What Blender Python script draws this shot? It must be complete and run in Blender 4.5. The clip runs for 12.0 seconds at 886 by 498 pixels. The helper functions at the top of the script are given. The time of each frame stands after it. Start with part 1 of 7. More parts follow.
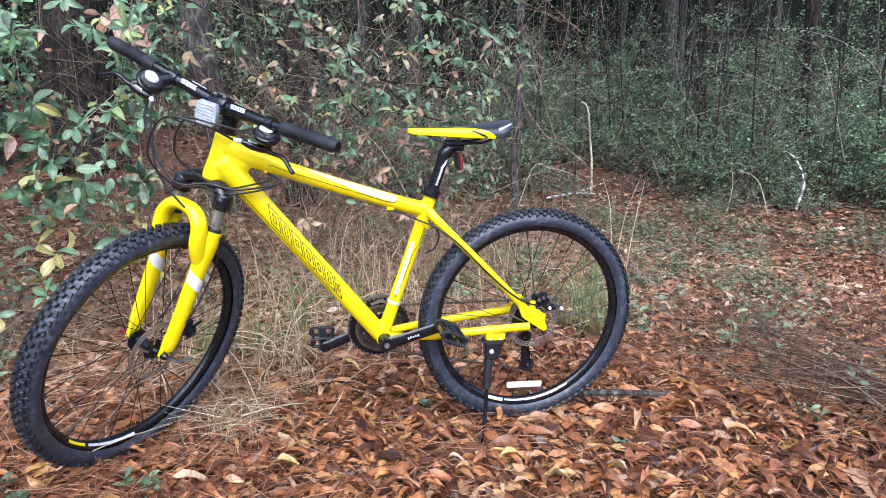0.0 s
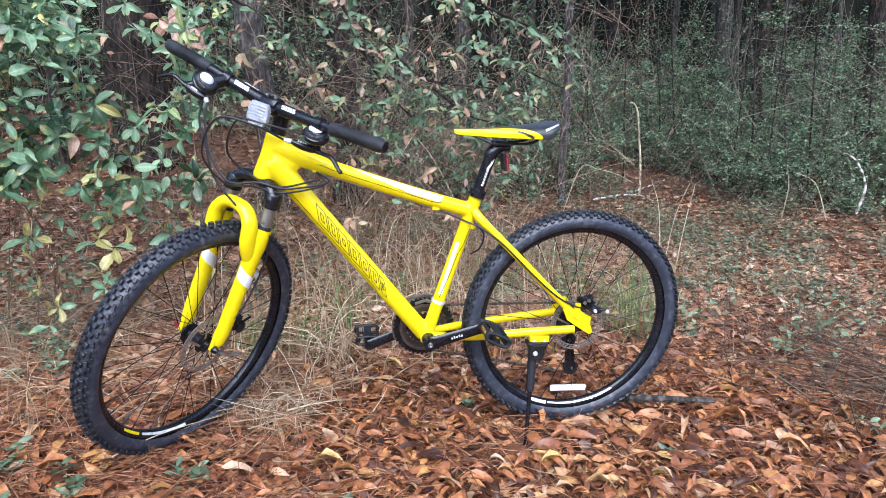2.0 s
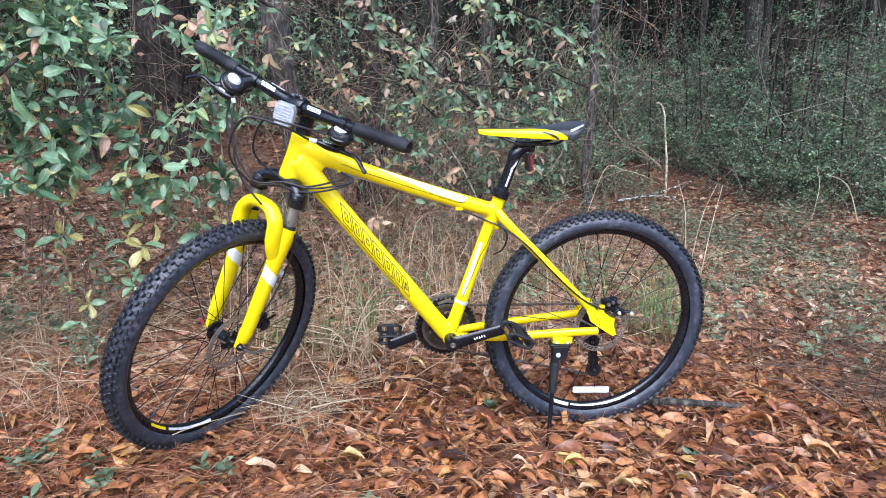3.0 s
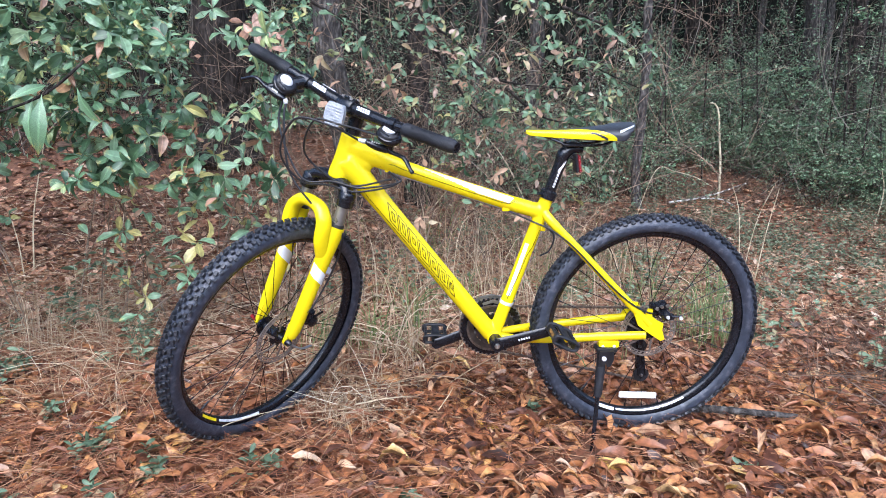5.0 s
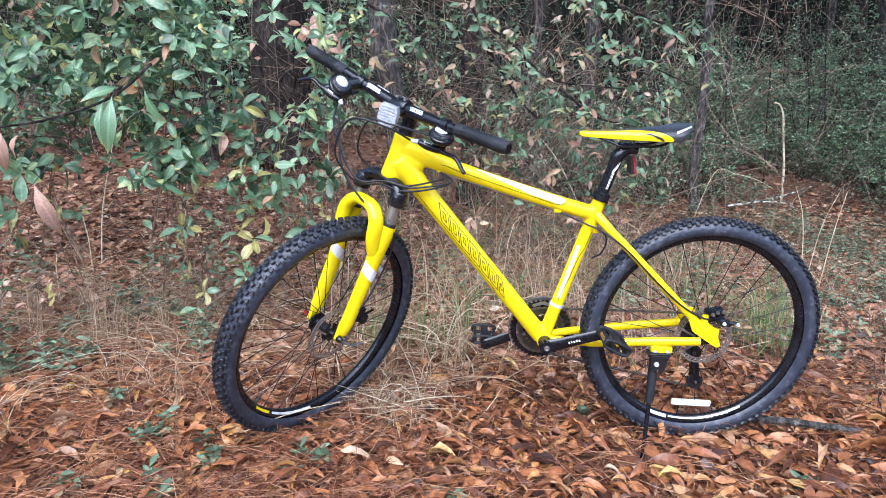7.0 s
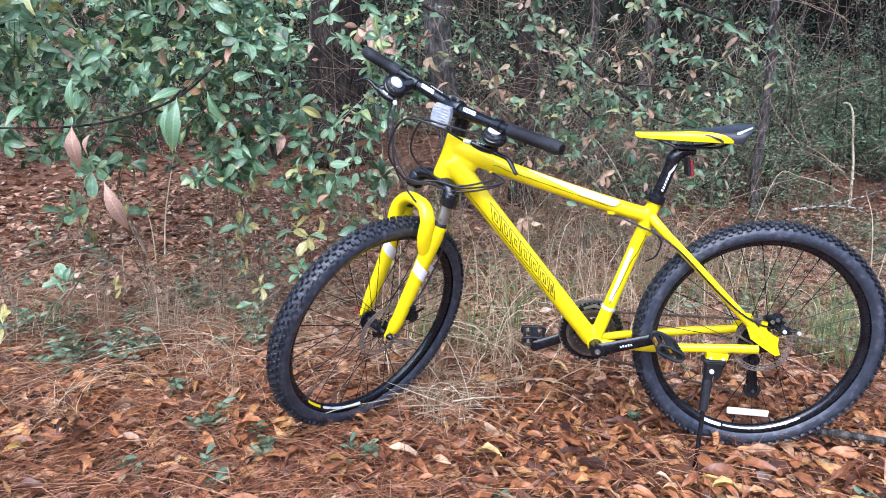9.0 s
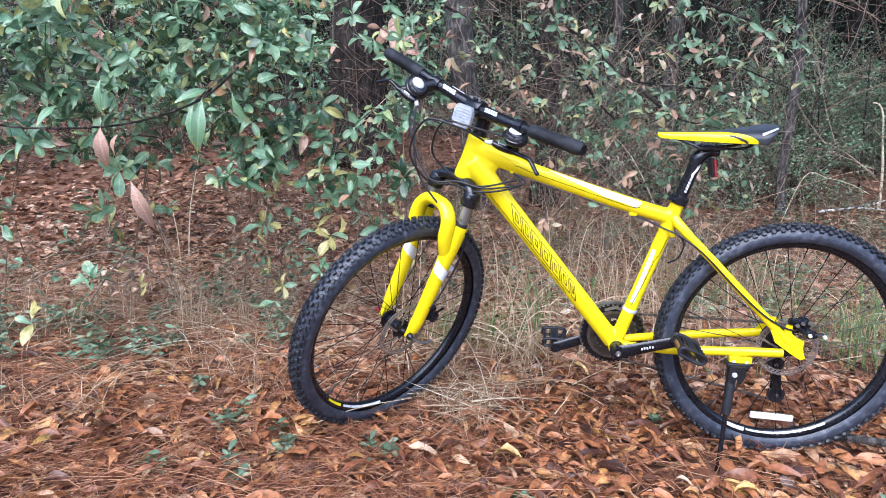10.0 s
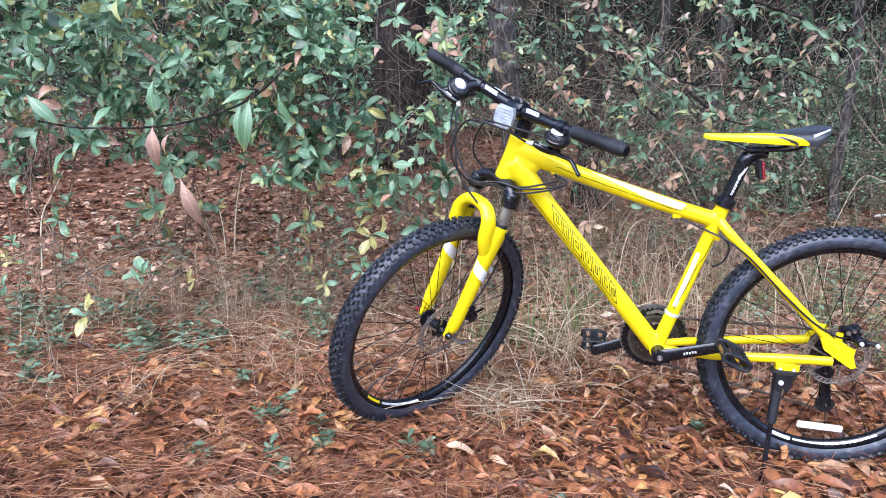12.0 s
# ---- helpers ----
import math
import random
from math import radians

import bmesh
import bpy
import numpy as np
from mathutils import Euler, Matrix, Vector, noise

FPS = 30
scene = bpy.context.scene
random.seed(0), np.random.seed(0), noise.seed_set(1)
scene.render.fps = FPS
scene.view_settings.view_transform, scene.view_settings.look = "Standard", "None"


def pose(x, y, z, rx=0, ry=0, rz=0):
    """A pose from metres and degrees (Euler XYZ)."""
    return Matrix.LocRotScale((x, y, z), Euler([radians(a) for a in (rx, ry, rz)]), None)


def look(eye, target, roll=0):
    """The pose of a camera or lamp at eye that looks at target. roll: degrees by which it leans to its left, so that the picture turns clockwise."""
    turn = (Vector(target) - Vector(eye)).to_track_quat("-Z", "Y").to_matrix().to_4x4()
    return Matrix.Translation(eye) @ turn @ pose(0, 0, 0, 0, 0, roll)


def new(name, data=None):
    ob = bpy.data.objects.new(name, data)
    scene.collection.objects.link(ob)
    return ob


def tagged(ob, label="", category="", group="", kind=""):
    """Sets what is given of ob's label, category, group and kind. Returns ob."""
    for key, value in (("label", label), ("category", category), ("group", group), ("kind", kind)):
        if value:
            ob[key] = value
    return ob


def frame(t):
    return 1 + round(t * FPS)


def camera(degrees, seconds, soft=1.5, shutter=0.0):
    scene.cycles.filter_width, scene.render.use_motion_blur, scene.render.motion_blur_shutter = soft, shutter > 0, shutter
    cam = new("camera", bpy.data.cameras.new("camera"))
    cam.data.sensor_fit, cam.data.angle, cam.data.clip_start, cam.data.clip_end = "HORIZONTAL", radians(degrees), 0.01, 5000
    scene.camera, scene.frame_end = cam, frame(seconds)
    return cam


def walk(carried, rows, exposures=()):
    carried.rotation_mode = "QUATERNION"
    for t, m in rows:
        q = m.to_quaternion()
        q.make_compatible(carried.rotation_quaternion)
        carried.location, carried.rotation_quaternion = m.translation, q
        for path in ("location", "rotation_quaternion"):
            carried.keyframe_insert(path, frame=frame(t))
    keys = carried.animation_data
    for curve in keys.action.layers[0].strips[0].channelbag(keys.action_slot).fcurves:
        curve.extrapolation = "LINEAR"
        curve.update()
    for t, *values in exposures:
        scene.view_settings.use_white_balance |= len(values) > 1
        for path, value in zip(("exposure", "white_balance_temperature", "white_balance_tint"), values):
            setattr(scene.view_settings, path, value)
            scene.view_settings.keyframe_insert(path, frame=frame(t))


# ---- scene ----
cam = camera(68.59, 12.0, soft=0.95)
# seconds, eye x y z, pitch, roll, yaw
ROWS = [
    (0.0, -0.7158, -1.8016, 0.8305, -9.102, -0.498, -14.445),
    (0.5, -0.7166, -1.8023, 0.8304, -9.089, -0.542, -13.440),
    (1.0, -0.7168, -1.8024, 0.8305, -9.099, -0.600, -12.453),
    (1.5, -0.7174, -1.8028, 0.8309, -9.115, -0.651, -11.452),
    (2.0, -0.7175, -1.8035, 0.8310, -9.114, -0.698, -10.455),
    (2.5, -0.7180, -1.8041, 0.8312, -9.123, -0.747, -9.443),
    (3.0, -0.7182, -1.8049, 0.8313, -9.127, -0.808, -8.379),
    (5.0, -0.7185, -1.8081, 0.8321, -9.183, -1.030, -4.253),
    (5.5, -0.7183, -1.8089, 0.8324, -9.204, -1.070, -3.161),
    (6.0, -0.7183, -1.8096, 0.8325, -9.223, -1.145, -2.047),
    (6.5, -0.7178, -1.8109, 0.8328, -9.245, -1.191, -0.896),
    (7.0, -0.7172, -1.8126, 0.8328, -9.252, -1.248, 0.336),
    (9.0, -0.7161, -1.8179, 0.8336, -9.349, -1.459, 4.941),
    (9.5, -0.7160, -1.8196, 0.8339, -9.365, -1.484, 5.927),
    (10.0, -0.7157, -1.8215, 0.8337, -9.363, -1.527, 6.792),
    (10.5, -0.7153, -1.8219, 0.8335, -9.367, -1.573, 7.700),
    (11.0, -0.7150, -1.8230, 0.8336, -9.388, -1.610, 8.608),
    (11.5, -0.7143, -1.8247, 0.8337, -9.402, -1.644, 9.505),
    (12.0, -0.7139, -1.8279, 0.8335, -9.409, -1.702, 10.412),
]
walk(cam, [(t, pose(x, y, z, 90 + pitch, roll, yaw)) for t, x, y, z, pitch, roll, yaw in ROWS], exposures=[(0.0, 1.62, 6000, 13), (12.0, 1.67, 5800, 15.5)])

# ---- light ----
world = bpy.data.worlds.new("world")
scene.world = world
world.use_nodes = True
wn = world.node_tree.nodes
sky = wn.new("ShaderNodeTexSky")
sky.sky_type, sky.sun_disc = "NISHITA", False
sky.sun_elevation, sky.sun_rotation = radians(45), radians(190)
sky.air_density, sky.dust_density, sky.ozone_density = 1.0, 1.5, 1.0
wn["Background"].inputs[1].default_value = 0.15
world.node_tree.links.new(sky.outputs[0], wn["Background"].inputs[0])
sun = new("sun", bpy.data.lights.new("sun", "SUN"))
sun.data.energy, sun.data.angle, sun.data.color = 1.5, radians(60), (0.94, 0.975, 1.0)
sun.matrix_world = look((-1.0, -5.7, 6.4), (0, 0, 0))


# ---- materials ----
def material(name, rough=0.6, metal=0.0, spec=0.5):
    m = bpy.data.materials.new(name)
    m.use_nodes = True
    b = m.node_tree.nodes["Principled BSDF"]
    b.inputs["Roughness"].default_value = rough
    b.inputs["Metallic"].default_value = metal
    b.inputs["Specular IOR Level"].default_value = spec
    return m, m.node_tree.nodes, m.node_tree.links, b


def ramp(nodes, stops):
    r = nodes.new("ShaderNodeValToRGB")
    e = r.color_ramp.elements
    while len(e) < len(stops):
        e.new(0.5)
    for k, (p, c) in enumerate(stops):
        e[k].position, e[k].color = p, (*c, 1)
    return r


def mottled(name, stops, scale=8.0, detail=6.0, rough=0.6, metal=0.0, spec=0.5, bump=0.2, bscale=60.0, stretch=(1, 1, 1), rvar=0.15, deep=0.01):
    """Noise-mottled colour with a fine bump and uneven gloss."""
    m, n, l, b = material(name, rough, metal, spec)
    tc = n.new("ShaderNodeTexCoord")
    mp = n.new("ShaderNodeMapping")
    mp.inputs["Scale"].default_value = stretch
    l.new(tc.outputs["Object"], mp.inputs["Vector"])
    t = n.new("ShaderNodeTexNoise")
    t.inputs["Scale"].default_value, t.inputs["Detail"].default_value = scale, detail
    l.new(mp.outputs[0], t.inputs["Vector"])
    r = ramp(n, stops)
    l.new(t.outputs["Fac"], r.inputs[0])
    l.new(r.outputs[0], b.inputs["Base Color"])
    t2 = n.new("ShaderNodeTexNoise")
    t2.inputs["Scale"].default_value, t2.inputs["Detail"].default_value = bscale, 4.0
    l.new(mp.outputs[0], t2.inputs["Vector"])
    bp = n.new("ShaderNodeBump")
    bp.inputs["Strength"].default_value, bp.inputs["Distance"].default_value = bump, deep
    l.new(t2.outputs["Fac"], bp.inputs["Height"])
    l.new(bp.outputs[0], b.inputs["Normal"])
    mr = n.new("ShaderNodeMapRange")
    mr.inputs["To Min"].default_value, mr.inputs["To Max"].default_value = max(0.02, rough - rvar), min(1, rough + rvar)
    l.new(t2.outputs["Fac"], mr.inputs["Value"])
    l.new(mr.outputs[0], b.inputs["Roughness"])
    return m


def leafy(name, stops, rough=0.45, spec=0.5, through_light=0.0, vein=0.25, rib=0.0, tip=None):
    """One colour a leaf, by Random Per Island, with blotches on it. rib: how much paler the midrib is; tip: the colour of withered tips."""
    m, n, l, b = material(name, rough, 0.0, spec)
    g = n.new("ShaderNodeNewGeometry")
    r = ramp(n, stops)
    r.color_ramp.interpolation = "LINEAR"
    l.new(g.outputs["Random Per Island"], r.inputs[0])
    tc = n.new("ShaderNodeTexCoord")
    t = n.new("ShaderNodeTexNoise")
    t.inputs["Scale"].default_value, t.inputs["Detail"].default_value = 55.0, 5.0
    l.new(tc.outputs["Object"], t.inputs["Vector"])
    mr = n.new("ShaderNodeMapRange")
    mr.inputs["From Min"].default_value, mr.inputs["From Max"].default_value = 0.3, 0.7
    mr.inputs["To Min"].default_value, mr.inputs["To Max"].default_value = 1 - vein, 1 + vein
    l.new(t.outputs["Fac"], mr.inputs["Value"])
    hue = r.outputs[0]
    if tip:
        at = n.new("ShaderNodeAttribute")
        at.attribute_name = "along"
        add = n.new("ShaderNodeMath")
        add.operation = "MULTIPLY_ADD"
        add.inputs[1].default_value = 0.9
        l.new(t.outputs["Fac"], add.inputs[0])
        l.new(at.outputs["Fac"], add.inputs[2])
        far = n.new("ShaderNodeMapRange")
        far.inputs["From Min"].default_value, far.inputs["From Max"].default_value = 1.32, 1.5
        l.new(add.outputs[0], far.inputs["Value"])
        mixc = n.new("ShaderNodeMix")
        mixc.data_type = "RGBA"
        l.new(far.outputs[0], mixc.inputs["Factor"])
        l.new(hue, mixc.inputs["A"])
        mixc.inputs["B"].default_value = (*tip, 1)
        hue = mixc.outputs["Result"]
    mx = n.new("ShaderNodeVectorMath")
    mx.operation = "SCALE"
    l.new(hue, mx.inputs[0])
    l.new(mr.outputs[0], mx.inputs["Scale"])
    tone = mx.outputs[0]
    if rib:
        ac = n.new("ShaderNodeAttribute")
        ac.attribute_name = "across"
        pale = n.new("ShaderNodeMapRange")
        pale.inputs["From Min"].default_value, pale.inputs["From Max"].default_value = 0.02, 0.22
        pale.inputs["To Min"].default_value, pale.inputs["To Max"].default_value = 1 + rib, 1.0
        l.new(ac.outputs["Fac"], pale.inputs["Value"])
        mx2 = n.new("ShaderNodeVectorMath")
        mx2.operation = "SCALE"
        l.new(tone, mx2.inputs[0])
        l.new(pale.outputs[0], mx2.inputs["Scale"])
        tone = mx2.outputs[0]
    l.new(tone, b.inputs["Base Color"])
    bp = n.new("ShaderNodeBump")
    bp.inputs["Strength"].default_value, bp.inputs["Distance"].default_value = 0.35, 0.004
    l.new(t.outputs["Fac"], bp.inputs["Height"])
    l.new(bp.outputs[0], b.inputs["Normal"])
    if through_light:
        tr = n.new("ShaderNodeBsdfTranslucent")
        l.new(tone, tr.inputs["Color"])
        ms = n.new("ShaderNodeMixShader")
        ms.inputs[0].default_value = through_light
        l.new(b.outputs[0], ms.inputs[1])
        l.new(tr.outputs[0], ms.inputs[2])
        l.new(ms.outputs[0], n["Material Output"].inputs["Surface"])
    return m


YELLOW = mottled("yellow_paint", [(0.3, (0.82, 0.635, 0.0)), (0.7, (0.88, 0.70, 0.004))], 5, 3, 0.24, 0, 0.5, 0.015, 300, rvar=0.08)
WHITE = mottled("white_decal", [(0.3, (0.74, 0.75, 0.75)), (0.7, (0.84, 0.85, 0.85))], 30, 3, 0.35, bump=0.02)
BLACK = mottled("black_paint", [(0.3, (0.005, 0.005, 0.007)), (0.7, (0.011, 0.012, 0.016))], 20, 4, 0.24, bump=0.03, bscale=200)
MATTE = mottled("black_plastic", [(0.3, (0.006, 0.006, 0.008)), (0.7, (0.016, 0.016, 0.019))], 40, 5, 0.45, bump=0.12, bscale=300)
# palest speckles of both rubbers paint in glints, the casing's blue its sheen
RUBBER = mottled("tyre_rubber", [(0.28, (0.020, 0.025, 0.037)), (0.55, (0.040, 0.047, 0.066)), (0.75, (0.11, 0.115, 0.135))], 60, 8, 0.40, bump=0.2, bscale=160)
TREAD = mottled("tread_rubber", [(0.28, (0.008, 0.009, 0.012)), (0.6, (0.020, 0.022, 0.028)), (0.78, (0.060, 0.060, 0.066))], 60, 8, 0.38, bump=0.3, bscale=160)
GRIP = mottled("grip_rubber", [(0.3, (0.008, 0.009, 0.012)), (0.7, (0.017, 0.018, 0.023))], 60, 5, 0.52, bump=0.4, bscale=500)
VINYL = mottled("saddle_vinyl", [(0.3, (0.020, 0.022, 0.028)), (0.7, (0.04, 0.043, 0.05))], 30, 5, 0.42, bump=0.12, bscale=400)
STEEL = mottled("steel", [(0.3, (0.36, 0.34, 0.32)), (0.7, (0.55, 0.54, 0.52))], 40, 5, 0.35, 1.0, bump=0.05, bscale=200)
DARKSTEEL = mottled("dark_steel", [(0.3, (0.05, 0.045, 0.042)), (0.7, (0.14, 0.12, 0.11))], 40, 5, 0.42, 0.8, bump=0.1, bscale=200)
ROTOR = mottled("brake_disc_steel", [(0.3, (0.16, 0.13, 0.11)), (0.7, (0.30, 0.25, 0.22))], 40, 5, 0.5, 0.5, bump=0.1, bscale=200)
STANCHION = mottled("grey_stanchion", [(0.3, (0.22, 0.21, 0.20)), (0.7, (0.34, 0.33, 0.31))], 30, 4, 0.32, 0.7, bump=0.03)
SILVER = mottled("silver_plastic", [(0.3, (0.62, 0.63, 0.65)), (0.7, (0.78, 0.79, 0.8))], 30, 4, 0.3, 0.2, bump=0.03)
CLEAR = mottled("clear_reflector", [(0.3, (0.34, 0.37, 0.41)), (0.7, (0.54, 0.57, 0.61))], 60, 4, 0.2, 0.1, bump=0.6, bscale=350)
AMBER = mottled("amber_reflector", [(0.3, (0.20, 0.10, 0.03)), (0.7, (0.34, 0.18, 0.05))], 90, 4, 0.22, bump=0.5, bscale=350)
RED = mottled("red_reflector", [(0.3, (0.16, 0.010, 0.014)), (0.7, (0.27, 0.016, 0.018))], 90, 4, 0.22, bump=0.5, bscale=350)
BARK = mottled("pine_bark", [(0.32, (0.007, 0.006, 0.005)), (0.5, (0.024, 0.019, 0.016)), (0.68, (0.070, 0.056, 0.048))], 11, 10, 0.95, bump=1.0, bscale=9, stretch=(3, 3, 0.9), deep=0.06, spec=0.2)
GREYBARK = mottled("grey_bark", [(0.34, (0.016, 0.013, 0.012)), (0.5, (0.052, 0.044, 0.039)), (0.66, (0.16, 0.145, 0.13))], 16, 10, 0.9, bump=1.0, bscale=34, stretch=(2.6, 2.6, 0.8), deep=0.03)
TWIG = leafy("twig_bark", [(0.0, (0.014, 0.010, 0.008)), (0.6, (0.065, 0.050, 0.039)), (0.85, (0.20, 0.165, 0.125)), (1.0, (0.42, 0.37, 0.30))], 0.85, 0.3)
SHRUBTWIG = leafy("shrub_twig_bark", [(0.0, (0.022, 0.016, 0.012)), (0.45, (0.085, 0.066, 0.050)), (0.75, (0.24, 0.20, 0.155)), (1.0, (0.46, 0.41, 0.33))], 0.85, 0.3)
PALETWIG = leafy("pale_twig", [(0.0, (0.16, 0.14, 0.115)), (0.6, (0.30, 0.27, 0.22)), (1.0, (0.52, 0.48, 0.40))], 0.85, 0.3)
DEADSTEM = leafy("dead_stem", [(0.0, (0.085, 0.055, 0.038)), (0.5, (0.22, 0.155, 0.108)), (1.0, (0.40, 0.28, 0.20))], 0.8, 0.3)
DEADWOOD = leafy("brushwood_stem", [(0.0, (0.040, 0.026, 0.019)), (0.5, (0.125, 0.080, 0.055)), (0.85, (0.24, 0.165, 0.115)), (1.0, (0.40, 0.29, 0.21))], 0.8, 0.3)
STRAW = leafy("dry_grass", [(0.0, (0.27, 0.15, 0.085)), (0.4, (0.48, 0.33, 0.20)), (0.85, (0.66, 0.54, 0.37)), (1.0, (0.80, 0.72, 0.56))], 0.7, 0.3, 0.15)
NEEDLE = leafy("pine_straw", [(0.0, (0.12, 0.040, 0.022)), (0.5, (0.28, 0.108, 0.052)), (1.0, (0.50, 0.28, 0.16))], 0.6, 0.35)
LITTER = leafy("fallen_leaf", [(0.0, (0.036, 0.014, 0.009)), (0.16, (0.115, 0.040, 0.020)), (0.37, (0.25, 0.092, 0.039)), (0.58, (0.38, 0.150, 0.058)), (0.74, (0.455, 0.205, 0.080)), (0.82, (0.44, 0.225, 0.072)), (0.89, (0.35, 0.200, 0.12)), (0.96, (0.48, 0.28, 0.150)), (0.99, (0.48, 0.33, 0.215)), (1.0, (0.54, 0.33, 0.05))], 0.42, 0.5, 0.08, 0.50, 0.18, (0.14, 0.052, 0.027))
OLDLITTER = leafy("weathered_fallen_leaf", [(0.0, (0.055, 0.026, 0.017)), (0.2, (0.160, 0.067, 0.037)), (0.5, (0.285, 0.128, 0.069)), (0.75, (0.39, 0.200, 0.113)), (0.92, (0.47, 0.295, 0.19)), (1.0, (0.56, 0.43, 0.32))], 0.5, 0.4, 0.08, 0.45, 0.18, (0.14, 0.058, 0.032))
GREEN = leafy("shrub_leaf", [(0.0, (0.032, 0.070, 0.032)), (0.28, (0.100, 0.195, 0.098)), (0.55, (0.175, 0.295, 0.165)), (0.78, (0.255, 0.385, 0.235)), (0.87, (0.33, 0.39, 0.16)), (0.905, (0.45, 0.42, 0.15)), (0.94, (0.38, 0.20, 0.12)), (1.0, (0.52, 0.35, 0.26))], 0.34, 0.6, 0.28, 0.32, 0.45, (0.32, 0.28, 0.10))
LONGLEAF = leafy("long_green_leaf", [(0.0, (0.09, 0.18, 0.085)), (0.6, (0.16, 0.29, 0.145)), (1.0, (0.29, 0.38, 0.15))], 0.28, 0.9, 0.30, 0.25, 0.5, (0.42, 0.36, 0.10))
AIRY = leafy("airy_leaf", [(0.0, (0.045, 0.085, 0.042)), (0.30, (0.11, 0.19, 0.10)), (0.60, (0.19, 0.29, 0.17)), (0.72, (0.32, 0.33, 0.14)), (0.79, (0.26, 0.145, 0.088)), (0.90, (0.37, 0.25, 0.18)), (1.0, (0.50, 0.39, 0.30))], 0.42, 0.55, 0.30, 0.25, 0.3, (0.30, 0.20, 0.10))
PINKLEAF = leafy("dead_hanging_leaf", [(0.0, (0.42, 0.20, 0.11)), (1.0, (0.55, 0.37, 0.29))], 0.5, 0.5, 0.3, 0.4, 0.3, (0.42, 0.17, 0.05))
SMALLGREEN = leafy("thicket_leaf", [(0.0, (0.036, 0.066, 0.034)), (0.40, (0.100, 0.178, 0.094)), (0.70, (0.205, 0.335, 0.185)), (0.92, (0.34, 0.50, 0.29)), (0.95, (0.20, 0.14, 0.080)), (1.0, (0.40, 0.32, 0.19))], 0.38, 0.6, 0.12, 0.25)
HERB = leafy("ground_plant_leaf", [(0.0, (0.065, 0.110, 0.062)), (0.5, (0.140, 0.205, 0.120)), (0.80, (0.23, 0.30, 0.18)), (0.9, (0.34, 0.24, 0.13)), (1.0, (0.40, 0.27, 0.16))], 0.5, 0.5, 0.2, 0.25, 0.35)
UNDERGROWTH = leafy("dull_undergrowth_leaf", [(0.0, (0.060, 0.082, 0.048)), (0.45, (0.125, 0.170, 0.100)), (0.75, (0.20, 0.25, 0.155)), (0.9, (0.24, 0.17, 0.10)), (1.0, (0.36, 0.26, 0.165))], 0.55, 0.4, 0.2, 0.25, 0.3)
CHAIN = mottled("dull_chain_steel", [(0.3, (0.10, 0.075, 0.06)), (0.7, (0.24, 0.19, 0.16))], 90, 5, 0.45, 0.7, bump=0.1, bscale=200)
PALEWOOD = mottled("bleached_wood", [(0.40, (0.06, 0.052, 0.045)), (0.50, (0.28, 0.26, 0.23)), (0.60, (0.62, 0.60, 0.56))], 26, 6, 0.8, bump=0.5, bscale=60)
DRYLEAF = leafy("dry_hanging_leaf", [(0.0, (0.24, 0.12, 0.065)), (0.5, (0.42, 0.25, 0.15)), (0.85, (0.58, 0.42, 0.29)), (1.0, (0.30, 0.33, 0.16))], 0.5, 0.4, 0.3, 0.3)
PALESTEM = mottled("pale_dry_stem", [(0.35, (0.40, 0.32, 0.20)), (0.65, (0.64, 0.57, 0.41))], 14, 5, 0.7, bump=0.2, bscale=80, spec=0.3)
STEMBARK = mottled("thin_stem_bark", [(0.32, (0.10, 0.070, 0.048)), (0.5, (0.21, 0.155, 0.11)), (0.68, (0.36, 0.28, 0.21))], 16, 6, 0.8, bump=0.3, bscale=90, spec=0.3)
GRASS = leafy("green_grass", [(0.0, (0.09, 0.15, 0.045)), (0.6, (0.19, 0.26, 0.09)), (1.0, (0.42, 0.40, 0.20))], 0.55, 0.4, 0.2)
SOIL = mottled("forest_floor", [(0.25, (0.040, 0.018, 0.011)), (0.5, (0.135, 0.060, 0.032)), (0.75, (0.27, 0.130, 0.072))], 30, 12, 0.85, bump=1.0, bscale=90)
# near-black tones put the shade deep between far trees into the colour
SHADEDWOOD = mottled("shaded_far_woods", [(0.3, (0.003, 0.004, 0.003)), (0.5, (0.008, 0.010, 0.007)), (0.7, (0.030, 0.031, 0.025))], 2.6, 12, 0.95, bump=1.0, bscale=10, stretch=(1.6, 1.6, 0.4), spec=0.1)


# ---- mesh helpers ----
def mesh_of(name, verts, faces, mat, smooth=True):
    me = bpy.data.meshes.new(name)
    me.from_pydata([tuple(v) for v in verts], [], faces)
    if smooth:
        me.polygons.foreach_set("use_smooth", [True] * len(me.polygons))
    me.materials.append(mat)
    me.update()
    if smooth:
        me.set_sharp_from_angle(angle=radians(42))
    return me


def part(name, data, parent, label="", mat=None):
    """A mesh object under a thing or a part. data: a mesh, or (verts, faces)."""
    me = data if isinstance(data, bpy.types.Mesh) else mesh_of(name, data[0], data[1], mat)
    ob = new(name, me)
    ob.parent = parent
    return tagged(ob, label)


def merge(*pieces):
    vs, fs = [], []
    for v, f in pieces:
        o = len(vs)
        vs.extend(v)
        fs.extend([tuple(i + o for i in q) for q in f])
    return vs, fs


